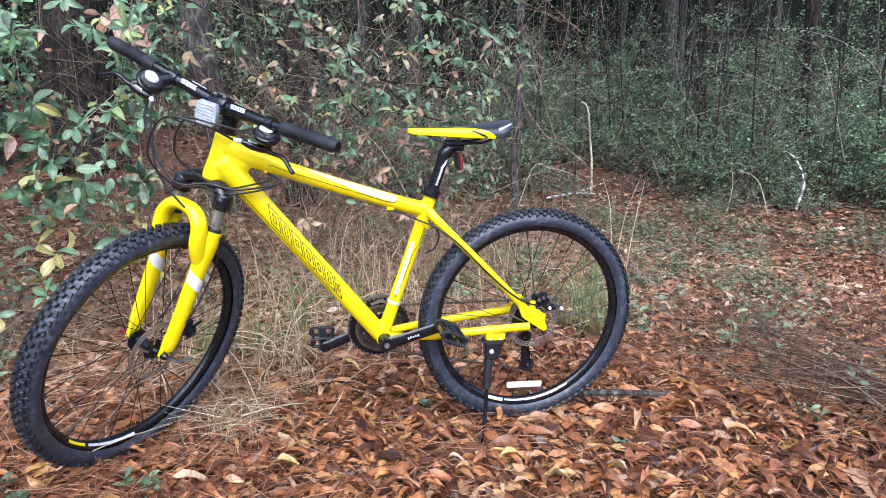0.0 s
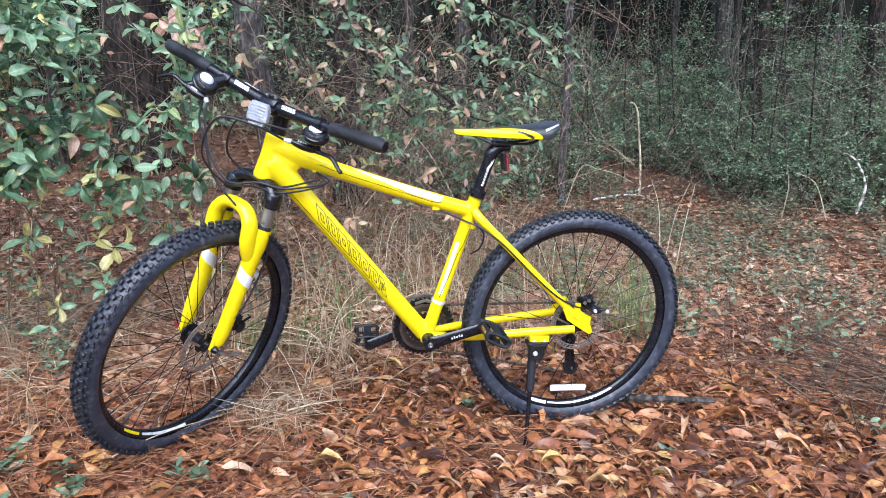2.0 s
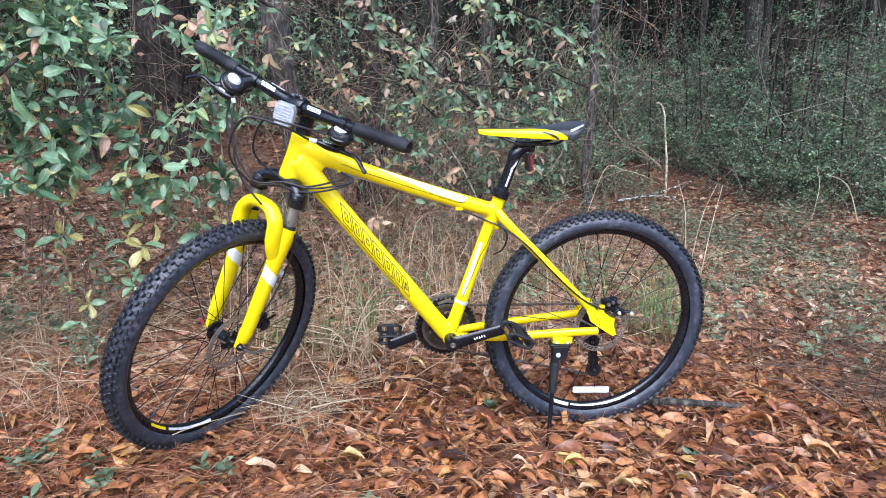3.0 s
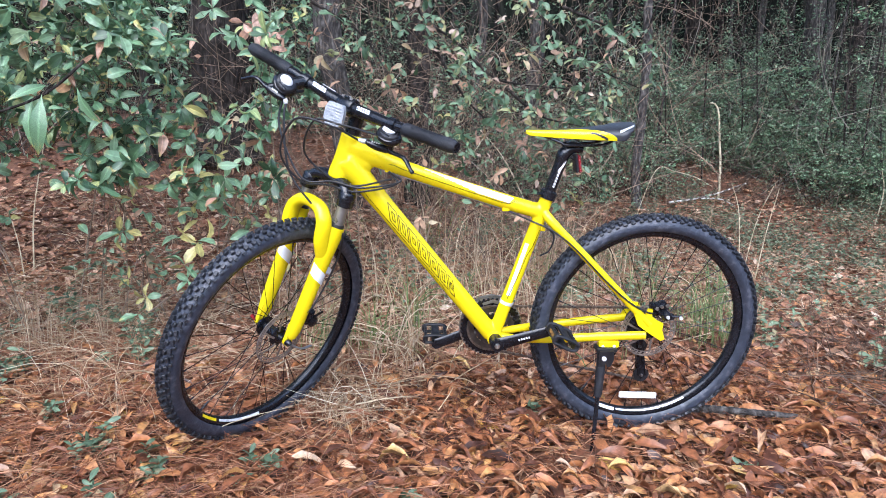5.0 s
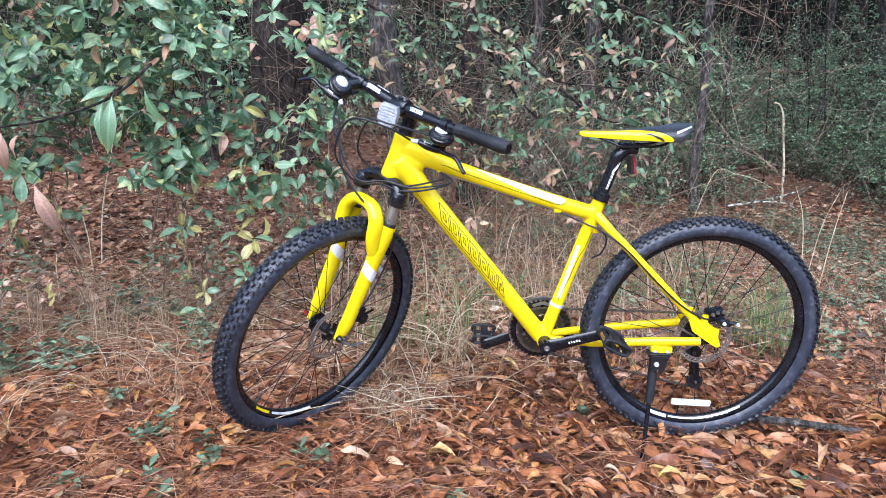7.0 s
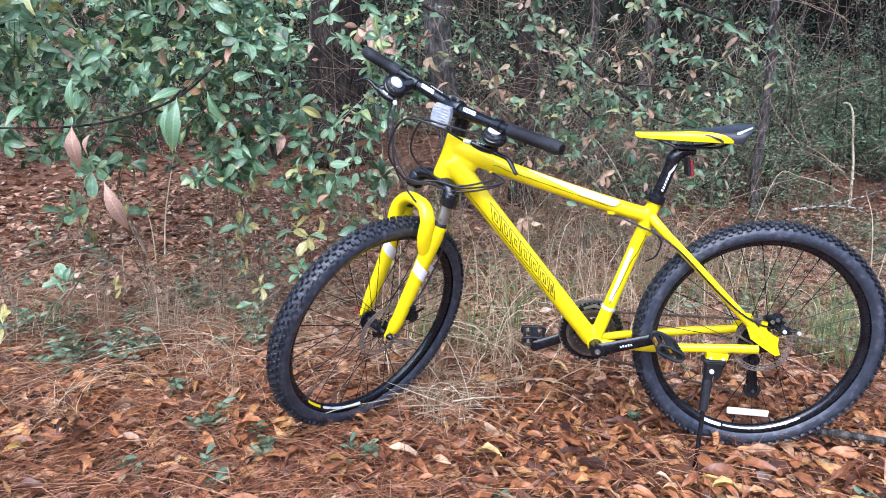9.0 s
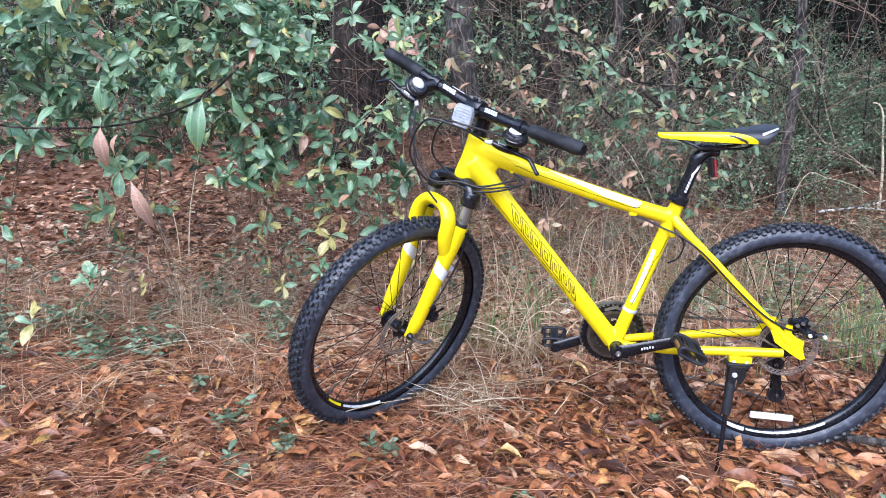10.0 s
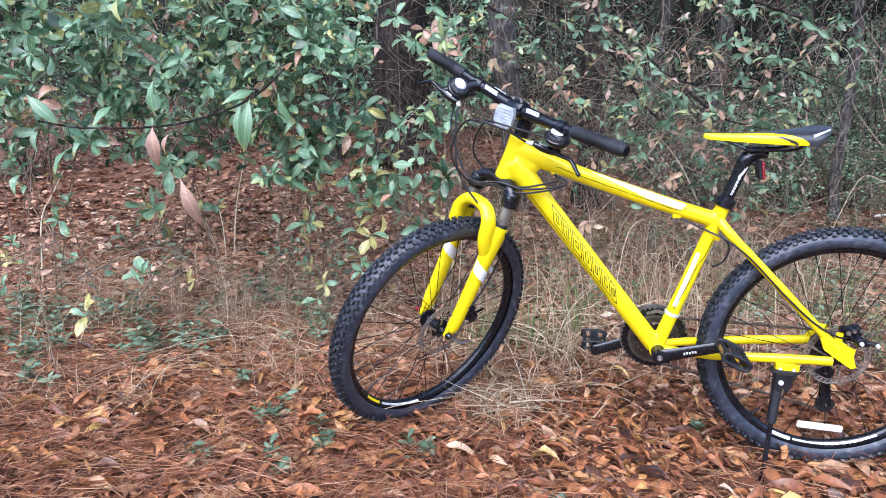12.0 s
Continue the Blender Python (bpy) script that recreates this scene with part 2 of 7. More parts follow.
def sweep(path, radii, seg=14, flat=1.0, side=None, caps=True, closed=False):
    """A tube along a path. radii: one, or one a point. flat: width across side over its height."""
    P = [Vector(p) for p in path]
    n = len(P)
    R = [radii] * n if isinstance(radii, (int, float)) else list(radii)
    vs, fs = [], []
    up = None
    for i, p in enumerate(P):
        a, c = (P[i - 1], P[(i + 1) % n]) if closed else (P[max(i - 1, 0)], P[min(i + 1, n - 1)])
        d = (c - a).normalized()
        if up is None:
            up = Vector(side) if side else (Vector((0, 0, 1)) if abs(d.z) < 0.9 else Vector((1, 0, 0)))
        u = (up - d * up.dot(d)).normalized()
        w = d.cross(u)
        up = u
        for k in range(seg):
            t = 2 * math.pi * k / seg
            vs.append(p + u * (math.cos(t) * R[i] * flat) + w * (math.sin(t) * R[i]))
    m = n if closed else n - 1
    for i in range(m):
        j = (i + 1) % n
        for k in range(seg):
            q = (k + 1) % seg
            fs.append((i * seg + k, i * seg + q, j * seg + q, j * seg + k))
    if caps and not closed:
        fs.append(tuple(range(seg - 1, -1, -1)))
        fs.append(tuple(range((n - 1) * seg, n * seg)))
    return vs, fs


def curve(points, n=6):
    """Catmull-Rom points through the given ones."""
    P = [Vector(p) for p in points]
    P = [P[0] * 2 - P[1]] + P + [P[-1] * 2 - P[-2]]
    out = []
    for i in range(1, len(P) - 2):
        for k in range(n):
            t = k / n
            out.append(0.5 * (2 * P[i] + (P[i + 1] - P[i - 1]) * t + (2 * P[i - 1] - 5 * P[i] + 4 * P[i + 1] - P[i + 2]) * t * t + (3 * P[i] - P[i - 1] - 3 * P[i + 1] + P[i + 2]) * t ** 3))
    return out + [P[-2]]


def lathe(profile, axis_from, axis, seg=32, closed=False):
    """Turn (along, radius) pairs about an axis."""
    d = Vector(axis).normalized()
    u = d.orthogonal().normalized()
    w = d.cross(u)
    o = Vector(axis_from)
    vs, fs = [], []
    n = len(profile)
    for k in range(seg):
        t = 2 * math.pi * k / seg
        r = u * math.cos(t) + w * math.sin(t)
        for a, q in profile:
            vs.append(o + d * a + r * q)
    for k in range(seg):
        j = (k + 1) % seg
        for i in range(n if closed else n - 1):
            h = (i + 1) % n
            fs.append((k * n + i, j * n + i, j * n + h, k * n + h))
    return vs, fs


def block(centre, size, axes=None, chamfer=0.2):
    """A box with chamfered edges; axes: three unit vectors."""
    c = Vector(centre)
    X, Y, Z = [Vector(a) for a in (axes or ((1, 0, 0), (0, 1, 0), (0, 0, 1)))]
    sx, sy, sz = [s / 2 for s in size]
    k = min(sx, sy, sz) * chamfer
    vs, fs = [], []
    ring = [(1, 1, 0), (1, 1, 1), (-1, 1, 1), (-1, 1, 0), (-1, -1, 0), (-1, -1, 1), (1, -1, 1), (1, -1, 0)]
    for z, e in ((-sz, k), (-sz + k, 0), (sz - k, 0), (sz, k)):
        for a, q, side in ring:
            x = a * (sx - e - (k if side else 0))
            y = q * (sy - e - (0 if side else k))
            vs.append(c + X * x + Y * y + Z * z)
    for i in range(3):
        for j in range(8):
            h = (j + 1) % 8
            fs.append((i * 8 + j, i * 8 + h, i * 8 + 8 + h, i * 8 + 8 + j))
    fs.append(tuple(range(7, -1, -1)))
    fs.append(tuple(range(24, 32)))
    return vs, fs


def plate(outline, thick, origin, X, Y):
    """A flat plate with the given outline, in the plane of X and Y."""
    o, X, Y = Vector(origin), Vector(X), Vector(Y)
    N = X.cross(Y).normalized() * (thick / 2)
    n = len(outline)
    vs = [o + X * a + Y * c + N for a, c in outline] + [o + X * a + Y * c - N for a, c in outline]
    fs = [tuple(range(n)), tuple(range(2 * n - 1, n - 1, -1))] + [(i + n, (i + 1) % n + n, (i + 1) % n, i) for i in range(n)]
    return vs, fs


def on_tube(a, c, r, face, strokes, width, lift=0.0007):
    """Painted strokes on a tube's side: polylines of (metres along, metres round) about the side that faces 'face'."""
    A, C = Vector(a), Vector(c)
    d = (C - A).normalized()
    f = Vector(face)
    f = (f - d * f.dot(d)).normalized()
    g = d.cross(f)
    rr = (lambda s: r + lift) if isinstance(r, (int, float)) else (lambda s: r[0] + (r[1] - r[0]) * s / (C - A).length + lift)

    def put(s, t):
        w = t / rr(s)
        return A + d * s + (f * math.cos(w) + g * math.sin(w)) * rr(s)
    vs, fs = [], []
    for line in strokes:
        for (s0, t0), (s1, t1) in zip(line[:-1], line[1:]):
            ln = math.hypot(s1 - s0, t1 - t0)
            if ln < 1e-6:
                continue
            ex, ey = (s1 - s0) / ln, (t1 - t0) / ln
            s0, t0, s1, t1 = s0 - ex * width / 2, t0 - ey * width / 2, s1 + ex * width / 2, t1 + ey * width / 2
            nx, ny = -ey * width / 2, ex * width / 2
            m = max(1, int(ln / 0.006))
            for k in range(m + 1):
                s, t = s0 + (s1 - s0) * k / m, t0 + (t1 - t0) * k / m
                vs += [put(s + nx, t + ny), put(s - nx, t - ny)]
                if k:
                    b0 = len(vs) - 4
                    fs.append((b0, b0 + 1, b0 + 3, b0 + 2))
    return vs, fs


def wrap_band(a, c, r, face, side, s0, s1, half, skew, lift=0.0012, stretch=1.0):
    """A painted band round part of a tube between two slanting edges."""
    A, C = Vector(a), Vector(c)
    ln = (C - A).length
    d = (C - A).normalized()
    f = Vector(face)
    f = (f - d * f.dot(d)).normalized()
    g = Vector(side)
    g = (g - d * g.dot(d) - f * g.dot(f)).normalized()
    vs, fs = [], []
    for k in range(19):
        w = half * (k / 9 - 1)
        for j in range(4):
            s = s0 + (s1 - s0) * j / 3 + skew * w
            q = r[0] + (r[1] - r[0]) * s / ln + lift
            vs.append(A + d * s + f * (math.cos(w) * q) + g * (math.sin(w) * q * stretch))
    for k in range(18):
        for j in range(3):
            b0 = k * 4 + j
            fs.append((b0, b0 + 4, b0 + 5, b0 + 1))
    return vs, fs


# ---- bicycle ----
LEAN_DEG, HEAD, STEER = 8.02, 1.248, 0.886
bicycle = tagged(new("bicycle"), "yellow hardtail mountain bike leaning on its kickstand, bars turned", "bicycle")
bicycle.matrix_world = pose(0, 0, 0.0, LEAN_DEG)
HUB_R = Vector((0, 0, 0.331))
BB = Vector((-0.434, 0, 0.303))
TYRE_R = 0.331
LEFT = Vector((0, -1, 0))
# steering: origin on the steering axis beside the front hub, axes forward, left and up
S_UP = Vector((math.cos(HEAD), 0, math.sin(HEAD)))
_fw0 = Vector((-math.sin(HEAD), 0, math.cos(HEAD)))
S_ORG = Vector((-1.06, 0, 0.337)) - _fw0 * 0.04
_turn = Matrix.Rotation(STEER, 3, S_UP)
S_FW, S_LEFT = _turn @ _fw0, _turn @ LEFT


def sp(f, l, u):
    return S_ORG + S_FW * f + S_LEFT * l + S_UP * u


HUB_F = sp(0.04, 0, 0)


def wheel(name, hub, left, fwd, up, label, back=False):
    """A spoked wheel: the rim, with tyre, hub, rotor, spokes and their trimmings as its parts."""
    left, fwd, up = left.normalized(), fwd.normalized(), up.normalized()

    def at(r, ang, side=0.0):
        return hub + (fwd * math.cos(ang) + up * math.sin(ang)) * r + left * side
    rim_prof = [(-0.0125, 0.288), (-0.0125, 0.276), (-0.008, 0.268), (0.0, 0.265), (0.008, 0.268), (0.0125, 0.276), (0.0125, 0.288), (0.0095, 0.2885), (0.0, 0.283), (-0.0095, 0.2885)]
    rim = part(name, lathe(rim_prof, hub, left, 96, True), bicycle, label, BLACK)
    # tyre casing
    prof = []
    for k in range(20):
        a = math.radians(-136 + 272 * k / 19)
        prof.append((0.0265 * math.sin(a), 0.3005 + 0.0235 * math.cos(a)))
    v, f = lathe(prof, hub, left, 120)
    # knobs: centre pairs, shoulder rows and side rows
    count = 88
    pieces = []
    for k in range(count):
        ang = 2 * math.pi * k / count
        for side, dang, size, tilt, skew in ((0.0065, 0, (0.0112, 0.0084, 0.0100), 0.20, 0.25), (-0.0065, 0.5, (0.0112, 0.0084, 0.0100), -0.20, -0.25), (0.0175, 0.3, (0.0118, 0.0086, 0.0100), 0.58, -0.3), (-0.0175, 0.8, (0.0118, 0.0086, 0.0100), -0.58, 0.3), (0.0243, 0.75, (0.0100, 0.0062, 0.0085), 0.88, 0.0), (-0.0243, 0.25, (0.0100, 0.0062, 0.0085), -0.88, 0.0)):
            a = ang + dang * 2 * math.pi / count
            rad = (fwd * math.cos(a) + up * math.sin(a))
            tan = (up * math.cos(a) - fwd * math.sin(a))
            nrm = rad * math.cos(tilt) + left * math.sin(tilt)
            acr = left * math.cos(tilt) - rad * math.sin(tilt)
            t2 = (tan + acr * skew).normalized()
            a2 = nrm.cross(t2)
            c = hub + left * (0.0265 * math.sin(tilt)) + rad * (0.3005 + 0.0235 * math.cos(tilt)) + nrm * 0.0030
            pieces.append(block(c, size, (t2, a2, nrm), 0.25))
    part("tyre", (v, f), rim, "black rubber tyre, bluish sheen and pale glints painted into its colour", RUBBER)
    part("tread", mesh_of("tread", *merge(*pieces), TREAD, False), rim, "rows of black rubber knobs")
    # hub shell and axle
    w = 0.066 if back else 0.048
    hubp = [(-w, 0.0), (-w, 0.009), (-w + 0.012, 0.011), (-0.032, 0.020), (-0.030, 0.028), (-0.026, 0.028), (-0.022, 0.015), (0, 0.0135), (0.022, 0.015), (0.026, 0.028), (0.030, 0.028), (0.034, 0.020), (w - 0.012, 0.012), (w, 0.009), (w, 0.0)]
    part("hub", lathe(hubp, hub, left, 24), rim, "black hub", BLACK)
    # disc rotor: ring with slots, and arms
    ro, ri, off = 0.0790, 0.0640, 0.036
    rings = [lathe([(-0.0008, r0), (-0.0008, r1), (0.0008, r1), (0.0008, r0)], hub + left * off, left, 72, True) for r0, r1 in ((ri, ri + 0.003), (ro - 0.004, ro), (0.0705, 0.0720))]
    webs = [sweep([at(ri + 0.001, 2 * math.pi * k / 40, off), at(ro - 0.001, 2 * math.pi * k / 40 + 0.07, off)], 0.0017, 4, 0.5, left) for k in range(40)]
    arms = [sweep([at(0.022, a, off), at(0.045, a + 0.25, off), at(0.066, a + 0.35, off)], 0.0032, 6, 0.4, left) for a in [math.pi / 3 * q for q in range(6)]]
    rotor = part("brake_disc", merge(*rings, *webs, *arms), rim, "perforated steel brake disc", ROTOR)
    # spokes
    spoke_mesh = {}
    for k in range(32):
        side = 1 if k % 2 else -1
        ar = 2 * math.pi * (k + 0.5) / 32
        lead = 1 if (k // 2) % 2 else -1
        ah = ar + lead * 1.15
        p0, p1 = at(0.024, ah, side * 0.028), at(0.268, ar, side * 0.003)
        d = p1 - p0
        if not spoke_mesh:
            spoke_mesh["m"] = mesh_of("spoke", *sweep([(0, 0, 0), (0, 0, d.length - 0.016), (0, 0, d.length - 0.014), (0, 0, d.length)], [0.0010, 0.0010, 0.0018, 0.0018], 6), BLACK)
            spoke_mesh["d"] = d.length
        s = new("spoke", spoke_mesh["m"])
        s.parent = rim
        s.matrix_basis = Matrix.Translation(p0) @ d.to_track_quat("Z", "Y").to_matrix().to_4x4() @ Matrix.Diagonal((1, 1, d.length / spoke_mesh["d"], 1))
    # valve
    av = -0.9
    part("valve", sweep([at(0.266, av), at(0.236, av)], [0.0032, 0.0026], 8), rim, "black valve stem", MATTE)

    # rim decals: pale band pieces on the inner flanks of the rim
    def band(a0, a1, mat, nm, lab, r0=0.2672, r1=0.2755):
        vs, fs = [], []
        m = max(2, int((a1 - a0) / 0.03))
        for k in range(m + 1):
            a = a0 + (a1 - a0) * k / m
            vs += [at(r0, a, 0.0088), at(r1 + 0.001, a, 0.0134)]
            if k:
                b0 = len(vs) - 4
                fs.append((b0, b0 + 1, b0 + 3, b0 + 2))
        part(nm, (vs, fs), rim, lab, mat)
    return rim, at, band


fr_rim, fr_at, fr_band = wheel("front_wheel", HUB_F, S_LEFT, S_FW, S_UP, "front wheel, black rim with white and yellow lettering band")
re_rim, re_at, re_band = wheel("rear_wheel", HUB_R, LEFT, Vector((-1, 0, 0)), Vector((0, 0, 1)), "rear wheel, black rim with white lettering band", True)

# ---- frame tubes ----
HT_B, HT_T = Vector((-0.864, 0, 0.750)), Vector((-0.827, 0, 0.858))
ST_T = Vector((-0.3075, 0, 0.712))
DT_A, DT_B = Vector((-0.842, 0, 0.796)), BB + Vector((-0.005, 0, 0.002))
TT_A, TT_B = Vector((-0.835, 0, 0.830)), Vector((-0.318, 0, 0.662))


def lerp(a, c, t):
    return a + (c - a) * t


dt = [lerp(DT_A, DT_B, t) for t in (0, 0.06, 0.14, 0.25, 0.5, 0.75, 0.9, 1.0)]
tt_pts = curve([TT_A, Vector((-0.76, 0, 0.800)), Vector((-0.663, 0, 0.766)), Vector((-0.546, 0, 0.728)), Vector((-0.42, 0, 0.690)), TT_B], 5)
tt_r = [0.0265 - 0.0075 * min(1, i / 9) for i in range(len(tt_pts))]
main_frame = part("main_frame", merge(
    lathe([(-0.002, 0.0), (-0.002, 0.0255), (0.006, 0.0275), (0.022, 0.0265), (0.055, 0.0245), (0.094, 0.0250), (0.112, 0.0262), (0.118, 0.0245), (0.118, 0.0)], HT_B, HT_T - HT_B, 28),
    sweep(dt, [0.033, 0.0315, 0.0280, 0.0260, 0.0252, 0.0247, 0.0242, 0.0242], 22),
    sweep(tt_pts, tt_r, 20, 1.08),
    sweep([(-0.846, 0, 0.812), (-0.815, 0, 0.797), (-0.790, 0, 0.782), (-0.776, 0, 0.773)], [0.0265, 0.0250, 0.0205, 0.0120], 18),
    sweep([lerp(BB, ST_T, t) for t in (0, 0.1, 0.5, 0.9, 1.0)], [0.0187, 0.0182, 0.0174, 0.0180, 0.0184], 20)), bicycle, "glossy yellow welded tubes with black pinstripes and outlined shapes", YELLOW)
weld = main_frame.modifiers.new("weld", "REMESH")
weld.mode, weld.voxel_size, weld.use_smooth_shade = "VOXEL", 0.0022, True
soften = main_frame.modifiers.new("soften", "SMOOTH")
soften.factor, soften.iterations = 0.5, 26
down_tube = top_tube = seat_tube = main_frame
part("bottom_bracket_shell", lathe([(-0.032, 0), (-0.032, 0.020), (-0.030, 0.0215), (0.030, 0.0215), (0.032, 0.020), (0.032, 0)], BB, (0, 1, 0), 24), bicycle, "", YELLOW)
part("bearing_cup", lathe([(-0.052, 0.010), (-0.050, 0.0175), (-0.032, 0.0185), (0.032, 0.0185), (0.050, 0.0175), (0.052, 0.010)], BB, (0, 1, 0), 24), bicycle, "", BLACK)
DROP_L = [(-0.058, 0.060), (-0.040, 0.070), (-0.026, 0.058), (-0.021, 0.078), (-0.008, 0.078), (-0.009, 0.058), (0.008, 0.044), (0.026, 0.036), (0.025, 0.016), (0.035, -0.011), (0.024, -0.016), (-0.006, 0.003), (-0.045, 0.030)]
for s in (-1, 1):
    ss = curve([(-0.318, 0.010 * s, 0.665), (-0.288, 0.030 * s, 0.632), (-0.20, 0.046 * s, 0.548), (-0.10, 0.056 * s, 0.449), (-0.012, 0.064 * s, 0.362)], 5)
    stay = part("seat_stay", sweep(ss, [0.0125] * 6 + [0.0108] * (len(ss) - 6), 14), bicycle, "", YELLOW)
    cs = curve([(-0.416, 0.018 * s, 0.304), (-0.36, 0.034 * s, 0.307), (-0.27, 0.048 * s, 0.312), (-0.15, 0.057 * s, 0.322), (-0.02, 0.066 * s, 0.330)], 5)
    part("chain_stay", sweep(cs, [0.0115] * 8 + [0.0122] * (len(cs) - 8), 14, 0.85, (0, 1, 0)), bicycle, "", YELLOW)
    drop = DROP_L
    if s > 0:
        drop = [(-0.045, 0.006), (-0.022, 0.046), (0.004, 0.044), (0.016, 0.02), (0.022, -0.02), (0.014, -0.032), (-0.01, -0.014)]
    part("dropout", plate(drop, 0.008, HUB_R + Vector((0.0, 0.067 * s, 0.0)), (1, 0, 0), (0, 0, 1)), bicycle, "", YELLOW)
part("stay_bridge", sweep([(-0.285, -0.03, 0.625), (-0.285, 0.03, 0.625)], 0.008, 10), bicycle, "", YELLOW)
part("kickstand_plate", block((-0.120, -0.060, 0.303), (0.056, 0.022, 0.018), None, 0.25), bicycle, "", YELLOW)
for t, z in ((0.20, -0.023), (0.80, -0.022)):
    p = lerp(TT_A, TT_B, t)
    part("cable_stop", block(p + Vector((0, -0.008, z - 0.002)), (0.020, 0.012, 0.010), None, 0.3), bicycle, "", YELLOW)
part("cable_guide", block(lerp(BB, ST_T, 0.78) + Vector((0.018, -0.010, 0)), (0.012, 0.012, 0.018), None, 0.3), bicycle, "", YELLOW)

# painted shapes on the frame
dl = (DT_B - DT_A).length


def glyph(s, w, deep, h=0.026, sl=0.042):
    """An outlined slanted box with a smaller outline inside, in metres along and round the tube."""

    def at(a, q):
        return (s + w * a + sl * (q + 0.5), q * h)
    box = [at(0, -0.5), at(1, -0.5), at(1, 0.5), at(0, 0.5), at(0, -0.5)]
    slot = [at(0.34, -deep), at(0.66, -deep), at(0.66, deep), at(0.34, deep), at(0.34, -deep)]
    return [box, slot]


marks, s = [], 0.150
for k, w_ in enumerate((0.036, 0.034, 0.034, 0.036, 0.032, 0.034, 0.020)):
    marks += glyph(s, w_, (0.22, 0.28, 0.16, 0.24, 0.20, 0.26, 0.18)[k])
    s += w_ + 0.0085
part("slanted_print", on_tube(DT_A, DT_B, 0.0262, (0.1, -1, 0.12), marks, 0.0016), down_tube, "black outlined slanted shapes", BLACK)
part("pinstripe", on_tube(DT_A, DT_B, 0.0264, (0, -1, 0), [[(0.100, -0.020), (0.086, -0.004), (0.079, 0.010), (0.084, 0.014), (0.105, 0.0155), (0.20, 0.0155), (0.32, 0.0155), (0.42, 0.0155), (0.44, 0.020)]], 0.0015, 0.0012), down_tube, "thin black pinstripe", BLACK)
TT_1, TT_2 = Vector((-0.663, 0, 0.766)), Vector((-0.42, 0, 0.690))
part("pinstripe", on_tube(TT_1, TT_2, 0.0195, (0, -1, 0), [[(-0.090, 0.010), (-0.078, 0.000), (-0.06, -0.003), (-0.03, 0.000), (0.10, 0.001), (0.24, 0.002), (0.262, -0.002), (0.274, -0.014)]], 0.0014, 0.0010), top_tube, "thin black pinstripe", BLACK)
# white decal, drawn together with the fading highlight on the tube's top
part("white_flash", on_tube(TT_1, TT_2, 0.0195, (0, -1, 0), [[(0.165 - 0.018 * k, -0.0032 - 0.0022 * k), (0.258 + 0.0012 * k, -0.0032 - 0.0022 * k)] for k in range(9)], 0.0025, 0.0006), top_tube, "white flash and painted highlight along the upper side", WHITE)
sl_ = (ST_T - BB).length
part("white_flash", on_tube(BB, ST_T, 0.0180, (-0.5, -1, 0), [[(0.135, 0.001), (0.28, -0.002)]], 0.011, 0.0008), seat_tube, "white flash", WHITE)
part("pinstripe", on_tube(BB, ST_T, 0.0180, (0.1, -1, 0), [[(0.12, -0.008), (0.20, -0.002), (0.255, -0.001), (0.285, 0.006), (0.33, 0.008)]], 0.0016, 0.0008), seat_tube, "thin black pinstripe", BLACK)
part("derailleur_band", lathe([(-0.0045, 0.0184), (-0.0045, 0.0198), (0.0045, 0.0198), (0.0045, 0.0184)], lerp(BB, ST_T, 0.245), ST_T - BB, 24, True), bicycle, "bright metal clamp band", SILVER)

# ---- fork, turned with the bars ----
for s in (-1, 1):
    leg = part("fork_leg", merge(
        sweep(curve([sp(0.028, 0.060 * s, 0.012), sp(0.024, 0.062 * s, 0.06), sp(0.016, 0.064 * s, 0.16), sp(0.009, 0.066 * s, 0.25), sp(0.003, 0.067 * s, 0.305), sp(0.000, 0.067 * s, 0.338)], 4), [0.0125, 0.015, 0.0165, 0.0172, 0.0175, 0.0178, 0.018, 0.0182, 0.0184, 0.0188, 0.0192, 0.0198, 0.0205, 0.021, 0.0215, 0.0218, 0.0218, 0.0218, 0.0215, 0.0212, 0.0205], 18, 1.15, S_FW),
        plate([(-0.012, 0.05), (0.016, 0.05), (0.018, 0.012), (0.020, -0.004), (0.012, -0.013), (0.002, -0.012), (-0.006, 0.0)], 0.011, sp(0.028, 0.058 * s, 0.0), S_FW, S_UP)), bicycle, "yellow fork lower with white flash", YELLOW)
    part("white_flash", wrap_band(sp(0.018, 0.064 * s, 0.135), sp(0.009, 0.066 * s, 0.25), (0.0182, 0.0204), S_LEFT, S_FW * -1, 0.048, 0.080, 1.75, -0.012, 0.0011, 1.15), leg, "white flash", WHITE)
    part("stanchion", sweep([sp(0.0, 0.067 * s, 0.33), sp(-0.002, 0.067 * s, 0.415)], 0.0150, 18), bicycle, "", STANCHION)
    part("dust_seal", lathe([(0, 0.0165), (0.0, 0.0195), (0.009, 0.0185), (0.011, 0.0160)], sp(0.0, 0.067 * s, 0.336), S_UP, 20), bicycle, "", MATTE)
arch = curve([sp(0.010, 0.064, 0.255), sp(0.034, 0.062, 0.300), sp(0.040, 0.057, 0.345), sp(0.041, 0.034, 0.373), sp(0.042, 0, 0.380), sp(0.041, -0.034, 0.373), sp(0.040, -0.057, 0.345), sp(0.034, -0.062, 0.300), sp(0.010, -0.064, 0.255)], 6)
part("fork_arch", sweep(arch, [0.0155 + 0.003 * abs(math.cos(math.pi * i / (len(arch) - 1))) for i in range(len(arch))], 16, 1.25, S_FW), bicycle, "", YELLOW)
